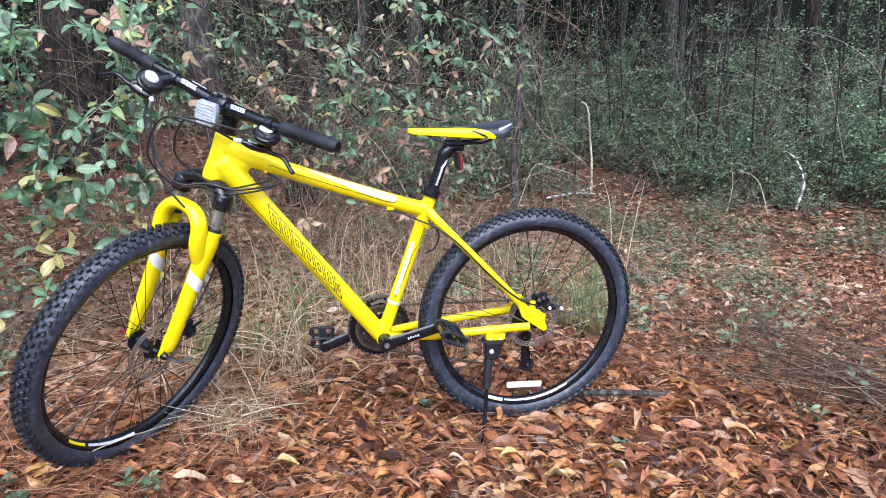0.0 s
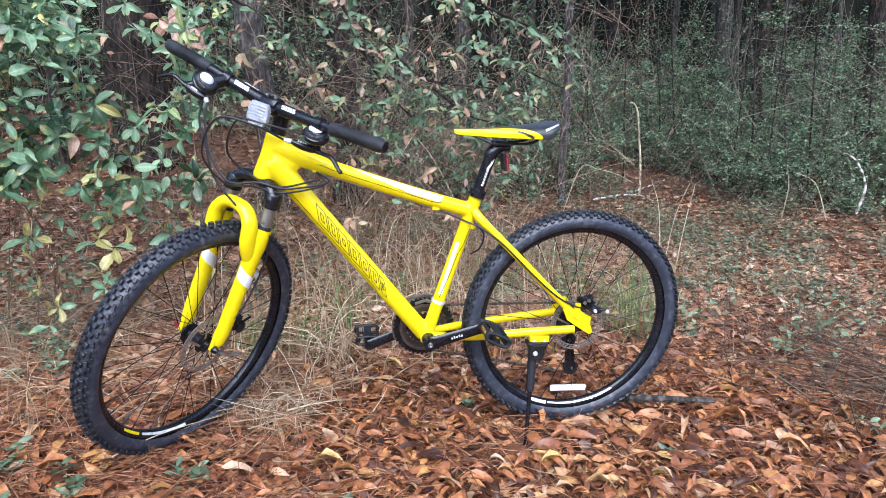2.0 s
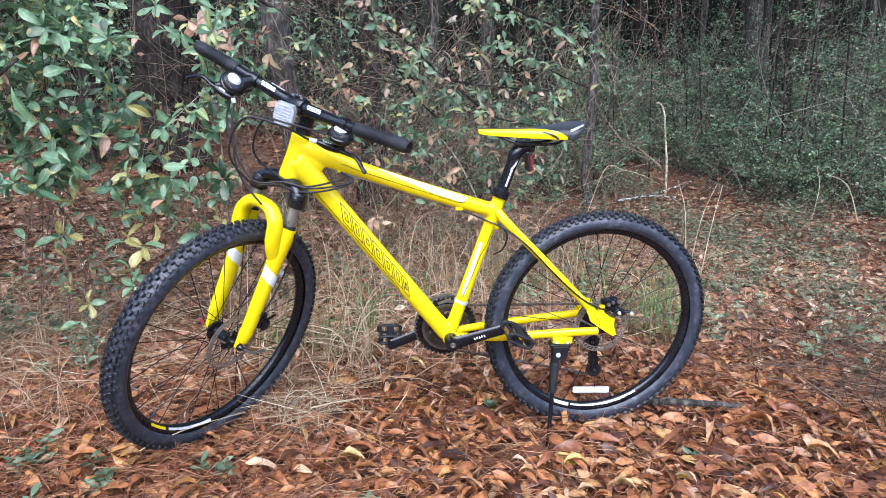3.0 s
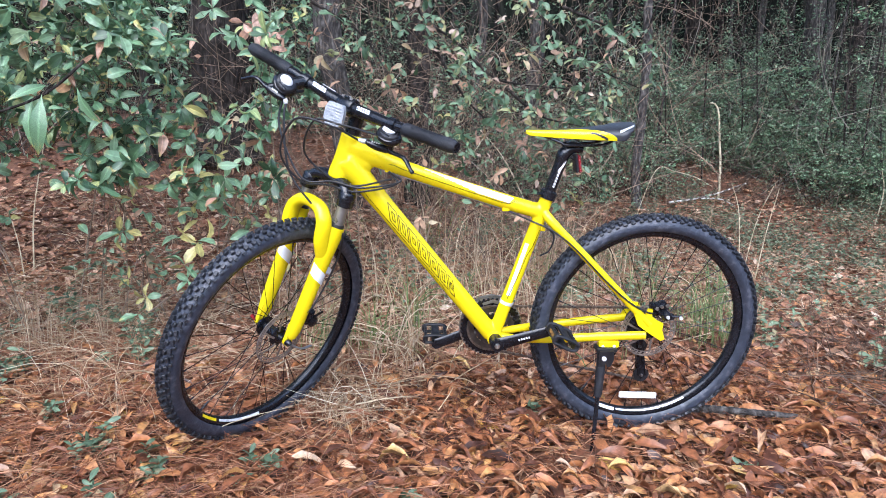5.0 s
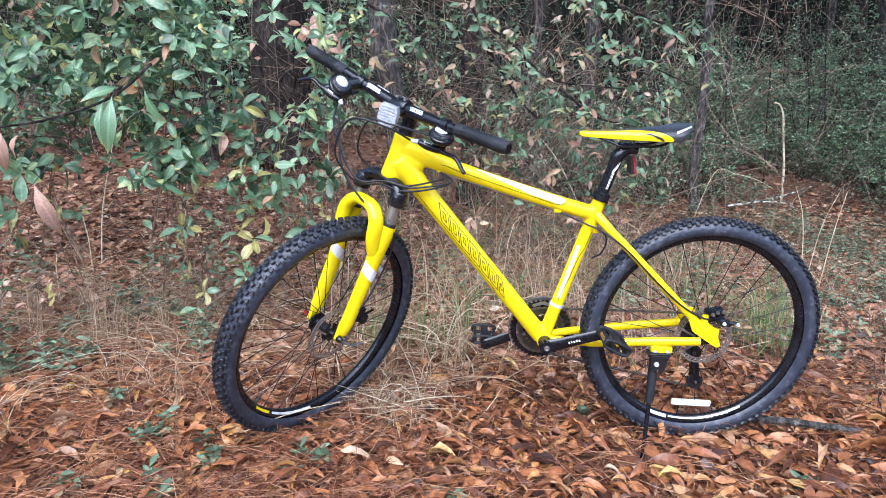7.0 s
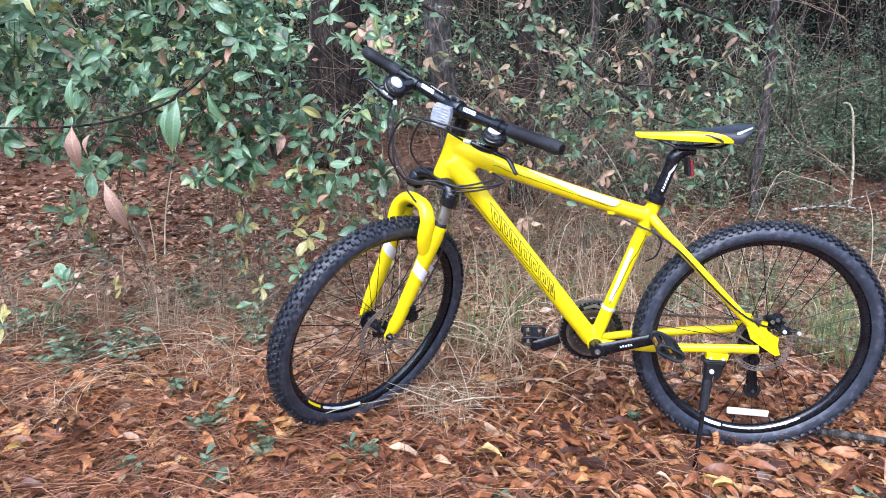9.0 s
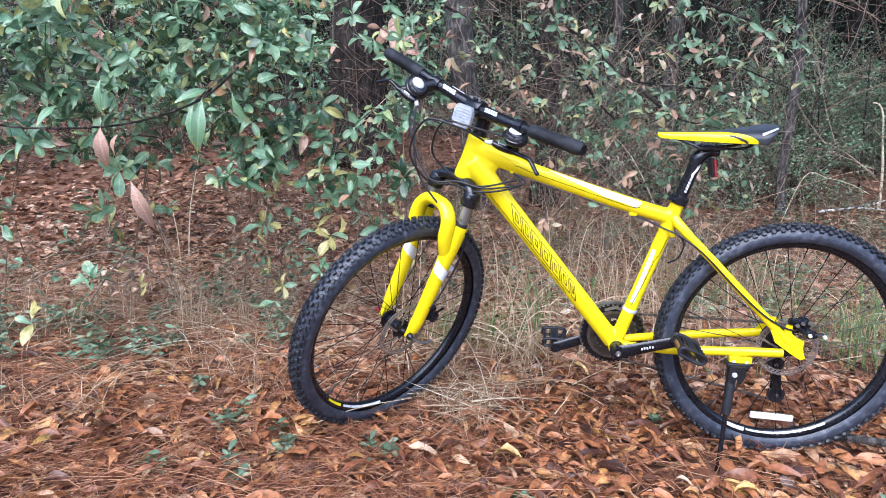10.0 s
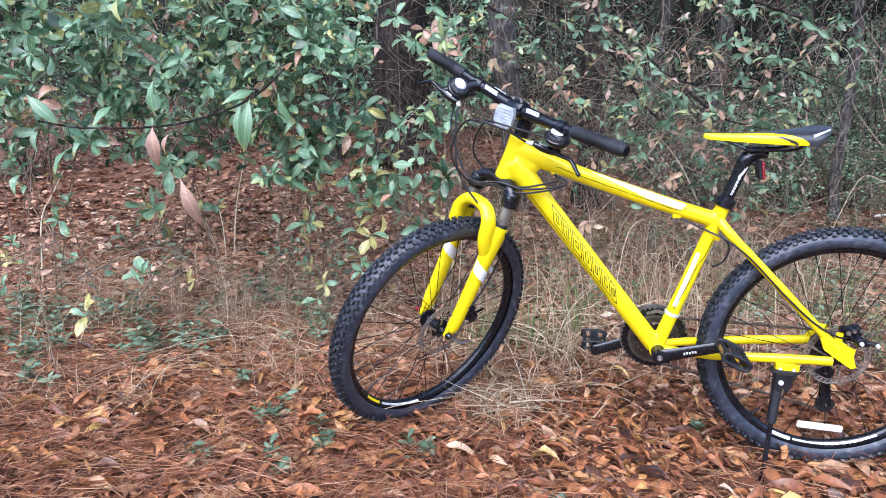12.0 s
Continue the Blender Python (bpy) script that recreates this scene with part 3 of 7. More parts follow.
crown = curve([sp(-0.002, 0.070, 0.398), sp(-0.002, 0.067, 0.422), sp(-0.004, 0.045, 0.442), sp(-0.008, 0.0, 0.449), sp(-0.004, -0.045, 0.442), sp(-0.002, -0.067, 0.422), sp(-0.002, -0.070, 0.398)], 5)
part("fork_crown", merge(sweep(crown, [0.0205 if i < 6 or i > len(crown) - 7 else 0.017 for i in range(len(crown))], 16, 1.15, S_FW), *[lathe([(-0.020, 0.0), (-0.020, 0.019), (-0.016, 0.0225), (0.016, 0.0225), (0.020, 0.020), (0.020, 0.012), (0.012, 0.011), (0.012, 0)], sp(-0.002, 0.067 * s, 0.415), S_UP, 22) for s in (-1, 1)], sweep([sp(-0.012, 0, 0.44), sp(-0.014, 0, 0.47)], 0.019, 16)), bicycle, "black fork crown", BLACK)
part("headset", lathe([(-0.014, 0.016), (-0.012, 0.023), (-0.002, 0.0235)], HT_B, HT_T - HT_B, 24), bicycle, "", BLACK)
part("steerer_spacer", sweep([HT_T + Vector((0, 0, -0.002)), HT_T + (HT_T - HT_B).normalized() * 0.044], [0.0195, 0.0185], 20), bicycle, "", BLACK)

# handlebar, stem and controls
ST_TOP = HT_T + (HT_T - HT_B).normalized() * 0.050
BARC = sp(0.022, 0.0, 0.636)
part("stem", merge(sweep([ST_TOP - S_UP * 0.012, ST_TOP + S_UP * 0.022], 0.0195, 18), sweep([ST_TOP + S_UP * 0.004, lerp(ST_TOP, BARC, 0.5) + S_UP * 0.004, BARC], [0.019, 0.0165, 0.0165], 16), lathe([(-0.024, 0.0), (-0.024, 0.021), (-0.020, 0.023), (0.020, 0.023), (0.024, 0.021), (0.024, 0)], BARC, S_LEFT, 22)), bicycle, "black stem with silver bolts", BLACK)
for l, u in ((0.014, 0.022), (-0.014, 0.022)):
    for f in (0.012, -0.014):
        part("stem_bolt", lathe([(0, 0), (0, 0.0038), (0.005, 0.0035), (0.005, 0)], BARC + S_LEFT * l + S_FW * f + S_UP * (u - 0.003), S_UP, 10), bicycle, "silver bolt", STEEL)
bar = curve([sp(0.015, 0.335, 0.652), sp(0.012, 0.19, 0.642), sp(0.018, 0.10, 0.637), sp(0.022, 0.0, 0.636), sp(0.036, -0.08, 0.645), sp(0.061, -0.2, 0.664), sp(0.070, -0.335, 0.677)], 6)
nb = len(bar)
handlebar = part("handlebar", sweep(bar, [0.0120 + 0.0050 * math.exp(-((i - nb * 0.5) / 7.0) ** 2) for i in range(nb)], 18), bicycle, "black riser handlebar with white printed bars", BLACK)


def on_bar(t):
    x = t * (nb - 1)
    i = min(int(x), nb - 2)
    p = lerp(bar[i], bar[i + 1], x - i)
    return p, (bar[i + 1] - bar[i]).normalized()


for a, c in ((0.0, 0.185), (1.0, 0.815)):
    pts = [on_bar(a + (c - a) * k / 12)[0] for k in range(13)]
    g = part("grip", sweep(pts, [0.0125, 0.0168, 0.0170, 0.0158, 0.0152, 0.0149, 0.0148, 0.0148, 0.0148, 0.0149, 0.0162, 0.0164, 0.0140], 20), handlebar, "ribbed black rubber grip", GRIP)
    ribs = []
    for k in range(30):
        p, d = on_bar(a + (c - a) * (0.16 + 0.68 * k / 29))
        ribs.append(lathe([(-0.0010, 0.0152), (-0.0006, 0.0161), (0.0006, 0.0161), (0.0010, 0.0152)], p, d, 20))
    part("grip_ribs", merge(*ribs), g, "", GRIP)
for t, sgn in ((0.36, 1), (0.635, 1), (0.60, -1)):
    p, d = on_bar(t)
    fc = S_FW * 0.9 + S_UP * 0.5
    q, _ = on_bar(t + 0.06)
    rad_ = max(0.0120 + 0.0050 * math.exp(-((tq * (nb - 1) - nb * 0.5) / 7.0) ** 2) for tq in (t, t + 0.03, t + 0.06)) + 0.0003
    face_ = Vector((0.12, -1, 0.45)) if sgn > 0 else S_UP
    pb = part("printed_bar", on_tube(p, q, rad_, face_, [[(0.004, -0.0028), (0.040, -0.0028)], [(0.007, 0.0028), (0.043, 0.0028)]], 0.0056, 0.0016), handlebar, "pale printed slanted bar", SILVER)
    part("dark_slashes", on_tube(p, q, rad_, face_, [[(0.009 + 0.0075 * k, -0.0035), (0.012 + 0.0075 * k, 0.0035)] for k in range(5)], 0.0018, 0.0024), pb, "dark slanting strokes", BLACK)

refl_c = sp(0.080, 0.020, 0.614)
rf = (S_FW + S_LEFT * 0.25 - S_UP * 0.1).normalized()
rl = (S_LEFT - rf * S_LEFT.dot(rf)).normalized()
ru = rf.cross(rl) * -1
reflector = part("front_reflector", plate([(-0.026, -0.012), (-0.020, -0.026), (0.020, -0.026), (0.026, -0.012), (0.026, 0.014), (0.018, 0.027), (-0.018, 0.027), (-0.026, 0.014)], 0.012, refl_c, rl, ru), bicycle, "clear prismatic front reflector", CLEAR)
for k in range(6):
    part("facet", block(refl_c + rf * 0.0062 + ru * (-0.018 + 0.0072 * k), (0.040, 0.005, 0.0015), (rl, ru, rf), 0.5), reflector, "", CLEAR)
part("reflector_bracket", sweep([refl_c - rf * 0.006, BARC + S_LEFT * 0.02], 0.006, 10), bicycle, "", MATTE)

def ellipsoid(c, a, b_, d_, n=14, lower=-1.0):
    """An ellipsoid on three half-axes; lower: from which height along b_ it starts."""
    c, a, b_, d_ = Vector(c), Vector(a), Vector(b_), Vector(d_)
    vs, fs = [], []
    lo = math.asin(max(-1, lower))
    for i in range(n + 1):
        h = lo + (math.pi / 2 - lo) * i / n
        for k in range(20):
            t = 2 * math.pi * k / 20
            vs.append(c + b_ * math.sin(h) + (a * math.cos(t) + d_ * math.sin(t)) * max(0.02, math.cos(h)))
    for i in range(n):
        for k in range(20):
            q = (k + 1) % 20
            fs.append((i * 20 + k, i * 20 + q, i * 20 + 20 + q, i * 20 + 20 + k))
    fs.append(tuple(range(19, -1, -1)))
    fs.append(tuple(range(n * 20, n * 20 + 20)))
    return vs, fs


CONTROLS = [
    # bar place, pod, cap, lever body from and to, blade middle and tip, adjuster
    (0.245, (0.012, 0.148, 0.610), (0.030, 0.142, 0.622), (0.034, 0.098, 0.578), (-0.008, 0.142, 0.577), (-0.016, 0.185, 0.573), (-0.020, 0.222, 0.548), (0.042, 0.082, 0.575)),
    (0.745, (0.098, -0.148, 0.628), (0.103, -0.143, 0.640), (0.108, -0.125, 0.598), (0.126, -0.172, 0.611), (0.142, -0.205, 0.622), (0.146, -0.250, 0.604), (0.106, -0.118, 0.590)),
]
POD_NEAR = S_UP * 0.85 + S_FW * 0.45 + S_LEFT * 0.2
POD_FAR = S_UP * 0.55 + Vector((0.30, -0.75, 0))
for (t, pod, cap, b0, b1, m1, tip, adj), big, aim in zip(CONTROLS, (1.16, 1.16), (POD_NEAR, POD_FAR)):
    p, d = on_bar(t)
    pod, cap, b0, b1, m1, tip, adj = [sp(*q) for q in (pod, cap, b0, b1, m1, tip, adj)]
    lever = part("brake_lever", merge(
        lathe([(-0.010, 0.012), (-0.010, 0.0170), (0.010, 0.0170), (0.010, 0.012)], p, d, 20),
        sweep(curve([p, lerp(p, b1, 0.6), b1], 4), [0.011, 0.0115, 0.012, 0.012, 0.012, 0.0115, 0.011, 0.010, 0.010], 12),
        sweep(curve([b0, lerp(b0, b1, 0.5) - S_UP * 0.002, b1], 4), [0.006, 0.009, 0.0105, 0.0115, 0.012, 0.012, 0.012, 0.012, 0.010], 12, 0.85)), bicycle, "black brake lever under the bar", BLACK)
    part("lever_blade", sweep(curve([lerp(b0, b1, 0.8), b1 + (m1 - b1) * 0.3 - S_UP * 0.002, m1, lerp(m1, tip, 0.65), tip], 5), [0.0085] * 5 + [0.0068] * 10 + [0.0058, 0.0058, 0.0060, 0.0066, 0.0066, 0.0045], 12, 0.75, S_UP), lever, "black lever blade", BLACK)
    ax = aim.normalized()
    pc = lerp(pod, cap, 0.3)
    da = (d - ax * d.dot(ax)).normalized()
    dc = da.cross(ax)
    ax, da, dc = ax * big, da * big, dc * big
    part("shifter", merge(ellipsoid(pc - ax * 0.003, da * 0.029, ax * 0.016, dc * 0.024), sweep([pc - ax * 0.006, lerp(pod, p, 0.9)], [0.018, 0.015], 14), lathe([(-0.012, 0.0), (-0.012, 0.022), (-0.006, 0.0255 * big), (0.002, 0.0255 * big), (0.004, 0.0235 * big), (0.004, 0.0)], pc, ax, 24)), lever, "black shifter pod", BLACK)
    part("pod_ring", lathe([(0.003, 0.015), (0.003, 0.0235 * big), (0.0085, 0.0225 * big), (0.012, 0.019 * big), (0.012, 0.015)], pc, ax, 24), lever, "dark grey ring round the indicator", MATTE)
    part("gear_window", ellipsoid(pc + ax * 0.0062 + dc * 0.002 + da * 0.003, da * 0.0165, ax * 0.0110, dc * 0.0135, 10, 0.15), lever, "silver-white indicator cap", SILVER)
    part("window_slot", sweep([pc + ax * 0.0085 - dc * 0.0165 + da * 0.010, pc + ax * 0.0085 - dc * 0.0165 - da * 0.010], 0.0042, 8), lever, "dark gear indicator slot", BLACK)
    part("thumb_lever", sweep([pod - S_UP * 0.012, lerp(pod, p, 0.5) - S_UP * 0.024, lerp(pod, p, 1.0) - S_UP * 0.026], [0.007, 0.0055, 0.0035], 8), lever, "", MATTE)
    part("barrel_adjuster", sweep([b0, lerp(b0, adj, 0.5), adj], [0.0062, 0.0058, 0.0040], 10), lever, "silver barrel adjuster", SILVER)
    part("printed_bars", merge(*[block(lerp(b0, b1, 0.35 + 0.09 * k) + S_FW * 0.0095 + S_UP * 0.006, (0.0028, 0.0012, 0.005), ((b1 - b0).normalized(), S_FW, S_UP), 0.1) for k in range(4)]), lever, "white printed bars", WHITE)

# cables: looping in front of the head tube
H = lerp(HT_B, HT_T, 0.3)
cables = [
    [sp(0.106, -0.118, 0.590), sp(0.112, -0.105, 0.555), sp(0.10, -0.05, 0.44), sp(0.05, 0.03, 0.37), sp(-0.005, 0.085, 0.33), sp(-0.022, 0.085, 0.24), sp(0.004, 0.082, 0.12), sp(0.03, 0.075, 0.085)],
    [sp(0.100, -0.140, 0.606), sp(0.105, -0.12, 0.53), sp(0.085, -0.02, 0.435), H + Vector((-0.020, -0.045, -0.035)), H + Vector((0.05, -0.048, -0.050)), H + Vector((0.15, -0.034, -0.036)), lerp(TT_A, TT_B, 0.20) + Vector((0, -0.02, -0.026))],
    [sp(0.042, 0.082, 0.575), sp(0.11, 0.05, 0.590), sp(0.150, -0.03, 0.575), sp(0.135, -0.06, 0.48), sp(0.08, -0.02, 0.425), H + Vector((-0.030, -0.042, -0.045)), H + Vector((0.04, -0.050, -0.060)), H + Vector((0.14, -0.036, -0.042)), lerp(TT_A, TT_B, 0.20) + Vector((0, -0.014, -0.03))],
    [sp(0.03, 0.125, 0.604), sp(0.10, 0.06, 0.600), sp(0.12, 0.0, 0.585), sp(0.09, -0.03, 0.50), H + Vector((-0.035, -0.038, -0.02)), H + Vector((0.03, -0.046, -0.046)), H + Vector((0.13, -0.030, -0.030))],
]
for c in cables:
    part("cable", sweep(curve(c, 9), 0.0026, 8), bicycle, "black cable housing", MATTE)
stop2 = lerp(TT_A, TT_B, 0.80) + Vector((0, -0.008, -0.025))
part("cable", sweep(curve([stop2, (-0.345, -0.022, 0.640), (-0.30, -0.036, 0.622), (-0.24, -0.050, 0.580), (-0.15, -0.062, 0.492), (-0.08, -0.070, 0.432), (-0.02, -0.072, 0.40), (0.020, -0.062, 0.398)], 7), 0.0025, 8), bicycle, "black cable housing", MATTE)
part("cable", sweep(curve([(-0.318, -0.026, 0.636), (-0.292, -0.034, 0.606), (-0.300, -0.030, 0.565), (-0.322, -0.018, 0.545)], 6), 0.0024, 8), bicycle, "black cable housing", MATTE)
part("brake_wire", sweep([lerp(TT_A, TT_B, 0.21) + Vector((0, -0.010, -0.030)), stop2], 0.0012, 6), bicycle, "bare steel wire", STEEL)

# ---- seatpost, saddle, light ----
sd = (ST_T - BB).normalized()
part("seatpost", sweep([ST_T - sd * 0.02, ST_T + sd * 0.112], 0.0155, 20), bicycle, "black seatpost with white print", BLACK)
pp = part("printed_bar", on_tube(ST_T, ST_T + sd * 0.13, 0.0156, (0.15, -1, 0), [[(0.026, -0.001), (0.066, -0.001)], [(0.072, -0.002), (0.084, 0.003), (0.098, 0.005)]], 0.0062, 0.0006), bicycle, "white printed bar and curl", WHITE)
part("dark_slashes", on_tube(ST_T, ST_T + sd * 0.13, 0.0156, (0.15, -1, 0), [[(0.030 + 0.008 * k, -0.004), (0.027 + 0.008 * k, 0.003)] for k in range(5)], 0.0024, 0.0012), pp, "dark slanting strokes", BLACK)
part("seat_clamp", merge(lathe([(-0.010, 0.015), (-0.012, 0.0225), (0.008, 0.0225), (0.011, 0.0185), (0.011, 0.015)], ST_T, sd, 24), sweep([ST_T + Vector((-0.018, -0.012, 0.002)), ST_T + Vector((-0.034, -0.024, 0.006))], [0.006, 0.004], 8)), bicycle, "black seat clamp with lever", BLACK)
PT = ST_T + sd * 0.109
part("seatpost_head", merge(sweep(curve([PT - sd * 0.02, PT + sd * 0.004, PT + Vector((0.022, 0, 0.018)), PT + Vector((0.050, 0, 0.016))], 4), [0.016, 0.0165, 0.017, 0.0175, 0.0175, 0.017, 0.016, 0.015, 0.0135, 0.012, 0.011, 0.010, 0.009], 16), block(PT + Vector((0.022, 0, 0.030)), (0.034, 0.046, 0.012), None, 0.4)), bicycle, "black seatpost clamp head", BLACK)
SN, STL = Vector((-0.383, 0, 0.874)), Vector((-0.098, 0, 0.893))
ns, nc = 22, 15
sv, sf = [], []


def saddle_half(t):
    return 0.019 + 0.006 * t + 0.050 * max(0.0, min(1.0, (t - 0.34) / 0.50)) ** 1.35 * (1 if t < 0.93 else 1 - 2.2 * (t - 0.93))


def saddle_point(t, a):
    """a from -1 (left lower edge) over the top to 1."""
    hw = saddle_half(t) * (math.sqrt(max(0.0, 1 - ((0.06 - t) / 0.06) ** 2)) if t < 0.06 else 1)
    c = lerp(SN, STL, t)
    top = c.z + 0.008 - 0.016 * math.sin(math.pi * min(1, t * 1.05)) * 0.35 + 0.004 * t
    ang = a * math.pi * 0.56
    drop_ = (0.0085 + 0.0165 * t) * (0.35 + 0.65 * hw / saddle_half(t))
    y = hw * math.sin(ang) / math.sin(math.pi * 0.5)
    z = top - drop_ * (1 - math.cos(ang)) * (0.55 + 0.75 * abs(a) ** 3)
    if abs(a) > 0.9:
        y *= 0.97
    back = max(0.0, (t - 0.72) / 0.28)
    return Vector((c.x - 0.034 * back * back * abs(a) ** 1.5, y, z))


for i in range(ns):
    t = i / (ns - 1)
    for k in range(nc):
        sv.append(saddle_point(t, -1 + 2 * k / (nc - 1)))
for i in range(ns - 1):
    for k in range(nc - 1):
        a = i * nc + k
        sf.append((a, a + nc, a + nc + 1, a + 1))
    sf.append((i * nc, i * nc + nc - 1, (i + 1) * nc + nc - 1, (i + 1) * nc))
sf.append(tuple(range(nc)))
sf.append(tuple(range((ns - 1) * nc + nc - 1, (ns - 1) * nc - 1, -1)))
saddle = part("saddle", (sv, sf), bicycle, "black and yellow padded saddle", VINYL)


def saddle_patch(t0, t1, a0, a1, mat, nm, lab, lift=0.0012, n=24, m=5):
    vs, fs = [], []
    for i in range(n + 1):
        t = t0 + (t1 - t0) * i / n
        for k in range(m + 1):
            lo, hi = a0(t), a1(t)
            a = lo + (hi - lo) * k / m
            p = saddle_point(t, a)
            e = (saddle_point(t, a + 0.01) - saddle_point(t, a - 0.01)).cross(saddle_point(min(1, t + 0.01), a) - saddle_point(max(0, t - 0.01), a)).normalized()
            if e.dot(p - (lerp(SN, STL, t) - Vector((0, 0, 0.02)))) < 0:
                e = -e
            vs.append(p + e * lift)
    for i in range(n):
        for k in range(m):
            a = i * (m + 1) + k
            fs.append((a, a + 1, a + m + 2, a + m + 1))
    part(nm, (vs, fs), saddle, lab, mat)


for sgn in (1, -1):
    saddle_patch(0.012, 0.80, lambda t: sgn * (-0.985), lambda t: sgn * (-0.37 - 0.16 * max(0, 1 - (t - 0.012) / 0.04) ** 2 - 0.56 * min(1, max(0, (t - 0.46) / 0.34)) ** 1.7), YELLOW, "side_panel", "bright yellow side panel")
    saddle_patch(0.58, 0.72, lambda t: sgn * min(0.98, 0.76 + 2.0 * max(0, t - 0.60)) * -1, lambda t: sgn * min(0.97, 0.68 + 2.0 * max(0, t - 0.60)) * -1, VINYL, "side_stripe", "black curved stripe", 0.002)
    saddle_patch(0.82, 0.98, lambda t: sgn * (-0.74 + 1.5 * (t - 0.82)), lambda t: sgn * (-0.62 + 1.5 * (t - 0.82)), SILVER, "tail_print", "pale grey printed bar", 0.0016)
for s in (-1, 1):
    rail = curve([lerp(SN, STL, 0.16) + Vector((0, 0.012 * s, -0.008)), lerp(SN, STL, 0.34) + Vector((0, 0.018 * s, -0.030)), PT + Vector((-0.004, 0.022 * s, 0.030)), PT + Vector((0.055, 0.022 * s, 0.030)), lerp(SN, STL, 0.74) + Vector((0, 0.030 * s, -0.036)), lerp(SN, STL, 0.84) + Vector((0, 0.036 * s, -0.012))], 6)
    part("saddle_rail", sweep(rail, 0.0036, 8), saddle, "black steel rail", BLACK)
rr = PT + Vector((0.034, 0.0, -0.014))
red = part("rear_reflector", block(rr + Vector((0.008, 0, -0.006)), (0.008, 0.034, 0.046), ((0.98, 0, 0.17), (0, 1, 0), (-0.17, 0, 0.98)), 0.5), bicycle, "red rear reflector", RED)
part("reflector_housing", block(rr + Vector((0.000, 0, -0.005)), (0.008, 0.037, 0.049), ((0.98, 0, 0.17), (0, 1, 0), (-0.17, 0, 0.98)), 0.5), red, "black housing", MATTE)
part("reflector_bracket", sweep([rr + Vector((-0.002, 0, 0.004)), rr + Vector((-0.022, 0, 0.014)), PT + Vector((0.010, 0, -0.014))], 0.005, 8), bicycle, "", MATTE)

# ---- drivetrain ----
CR_L, CR_R = Vector((-0.284, -0.074, 0.350)), Vector((-0.590, 0.080, 0.238))


def crank(end, y, nm):
    a = Vector((BB.x, y, BB.z))
    d = (end - a).normalized()
    return merge(sweep([a, lerp(a, end, 0.12), lerp(a, end, 0.5), lerp(a, end, 0.9), end], [0.0195, 0.0180, 0.0160, 0.0155, 0.0160], 14, 0.40, (0, 1, 0)), lathe([(-0.010, 0.0), (-0.010, 0.017), (-0.004, 0.0195), (0.009, 0.0195), (0.009, 0)], a, (0, 1, 0), 20), lathe([(-0.007, 0.0), (-0.007, 0.0135), (0.007, 0.0135), (0.007, 0)], end, (0, 1, 0), 18))


ca = part("crank_arm", crank(CR_L, -0.064, "l"), bicycle, "black crank arm with pale print", BLACK)
part("crank_bolt", lathe([(0, 0.0), (0, 0.008), (0.003, 0.0075), (0.004, 0.004), (0.002, 0.0)], Vector((BB.x, -0.0745, BB.z)), (0, -1, 0), 14), ca, "silver crank bolt", STEEL)
cd = (CR_L - Vector((BB.x, -0.064, BB.z))).normalized()
cu = Vector((-cd.z, 0, cd.x))
part("printed_bars", merge(*[block(Vector((BB.x, -0.0725, BB.z)) + cd * (0.062 + 0.007 * k) + cu * (0.001 * (k % 2)), (0.0045, 0.0008, 0.006), (cd, (0, 1, 0), cu), 0.1) for k in range(5)]), ca, "pale grey printed bars", SILVER)
part("crank_arm", crank(CR_R, 0.075, "r"), bicycle, "black crank arm", BLACK)
part("axle", sweep([(BB.x, -0.066, BB.z), (BB.x, 0.078, BB.z)], 0.009, 12), bicycle, "", DARKSTEEL)


def chainring(y, r, teeth, mat, nm, lab, inner):
    out = []
    for k in range(teeth * 4):
        a = 2 * math.pi * k / (teeth * 4)
        out.append(r + (0.0045 if k % 4 in (1, 2) else 0.0))
    vs, fs = [], []
    n = len(out)
    for k, q in enumerate(out):
        a = 2 * math.pi * k / n
        for rr_, yy in ((q, -0.0012), (q, 0.0012), (inner, 0.0012), (inner, -0.0012)):
            vs.append(Vector((BB.x + rr_ * math.cos(a), y + yy, BB.z + rr_ * math.sin(a))))
    for k in range(n):
        j = (k + 1) % n
        for i in range(4):
            h = (i + 1) % 4
            fs.append((k * 4 + i, j * 4 + i, j * 4 + h, k * 4 + h))
    spider = [sweep([(BB.x, y, BB.z), (BB.x + inner * 1.04 * math.cos(q), y, BB.z + inner * 1.04 * math.sin(q))], [0.013, 0.008], 8, 0.35, (0, 1, 0)) for q in [0.4 + math.pi / 2 * e for e in range(4)]]
    return part(nm, merge((vs, fs), *spider), bicycle, lab, mat)


chainring(0.056, 0.085, 42, BLACK, "chainring", "black outer chainring", 0.068)
chainring(0.048, 0.066, 32, DARKSTEEL, "chainring", "dark steel middle chainring", 0.050)
chainring(0.041, 0.045, 22, DARKSTEEL, "chainring", "dark steel inner chainring", 0.034)
part("chain_guard", lathe([(0, 0.086), (0, 0.0925), (0.0025, 0.0925), (0.0025, 0.086)], Vector((BB.x, 0.061, BB.z)), (0, 1, 0), 64, True), bicycle, "pale metal chain guard ring", STEEL)
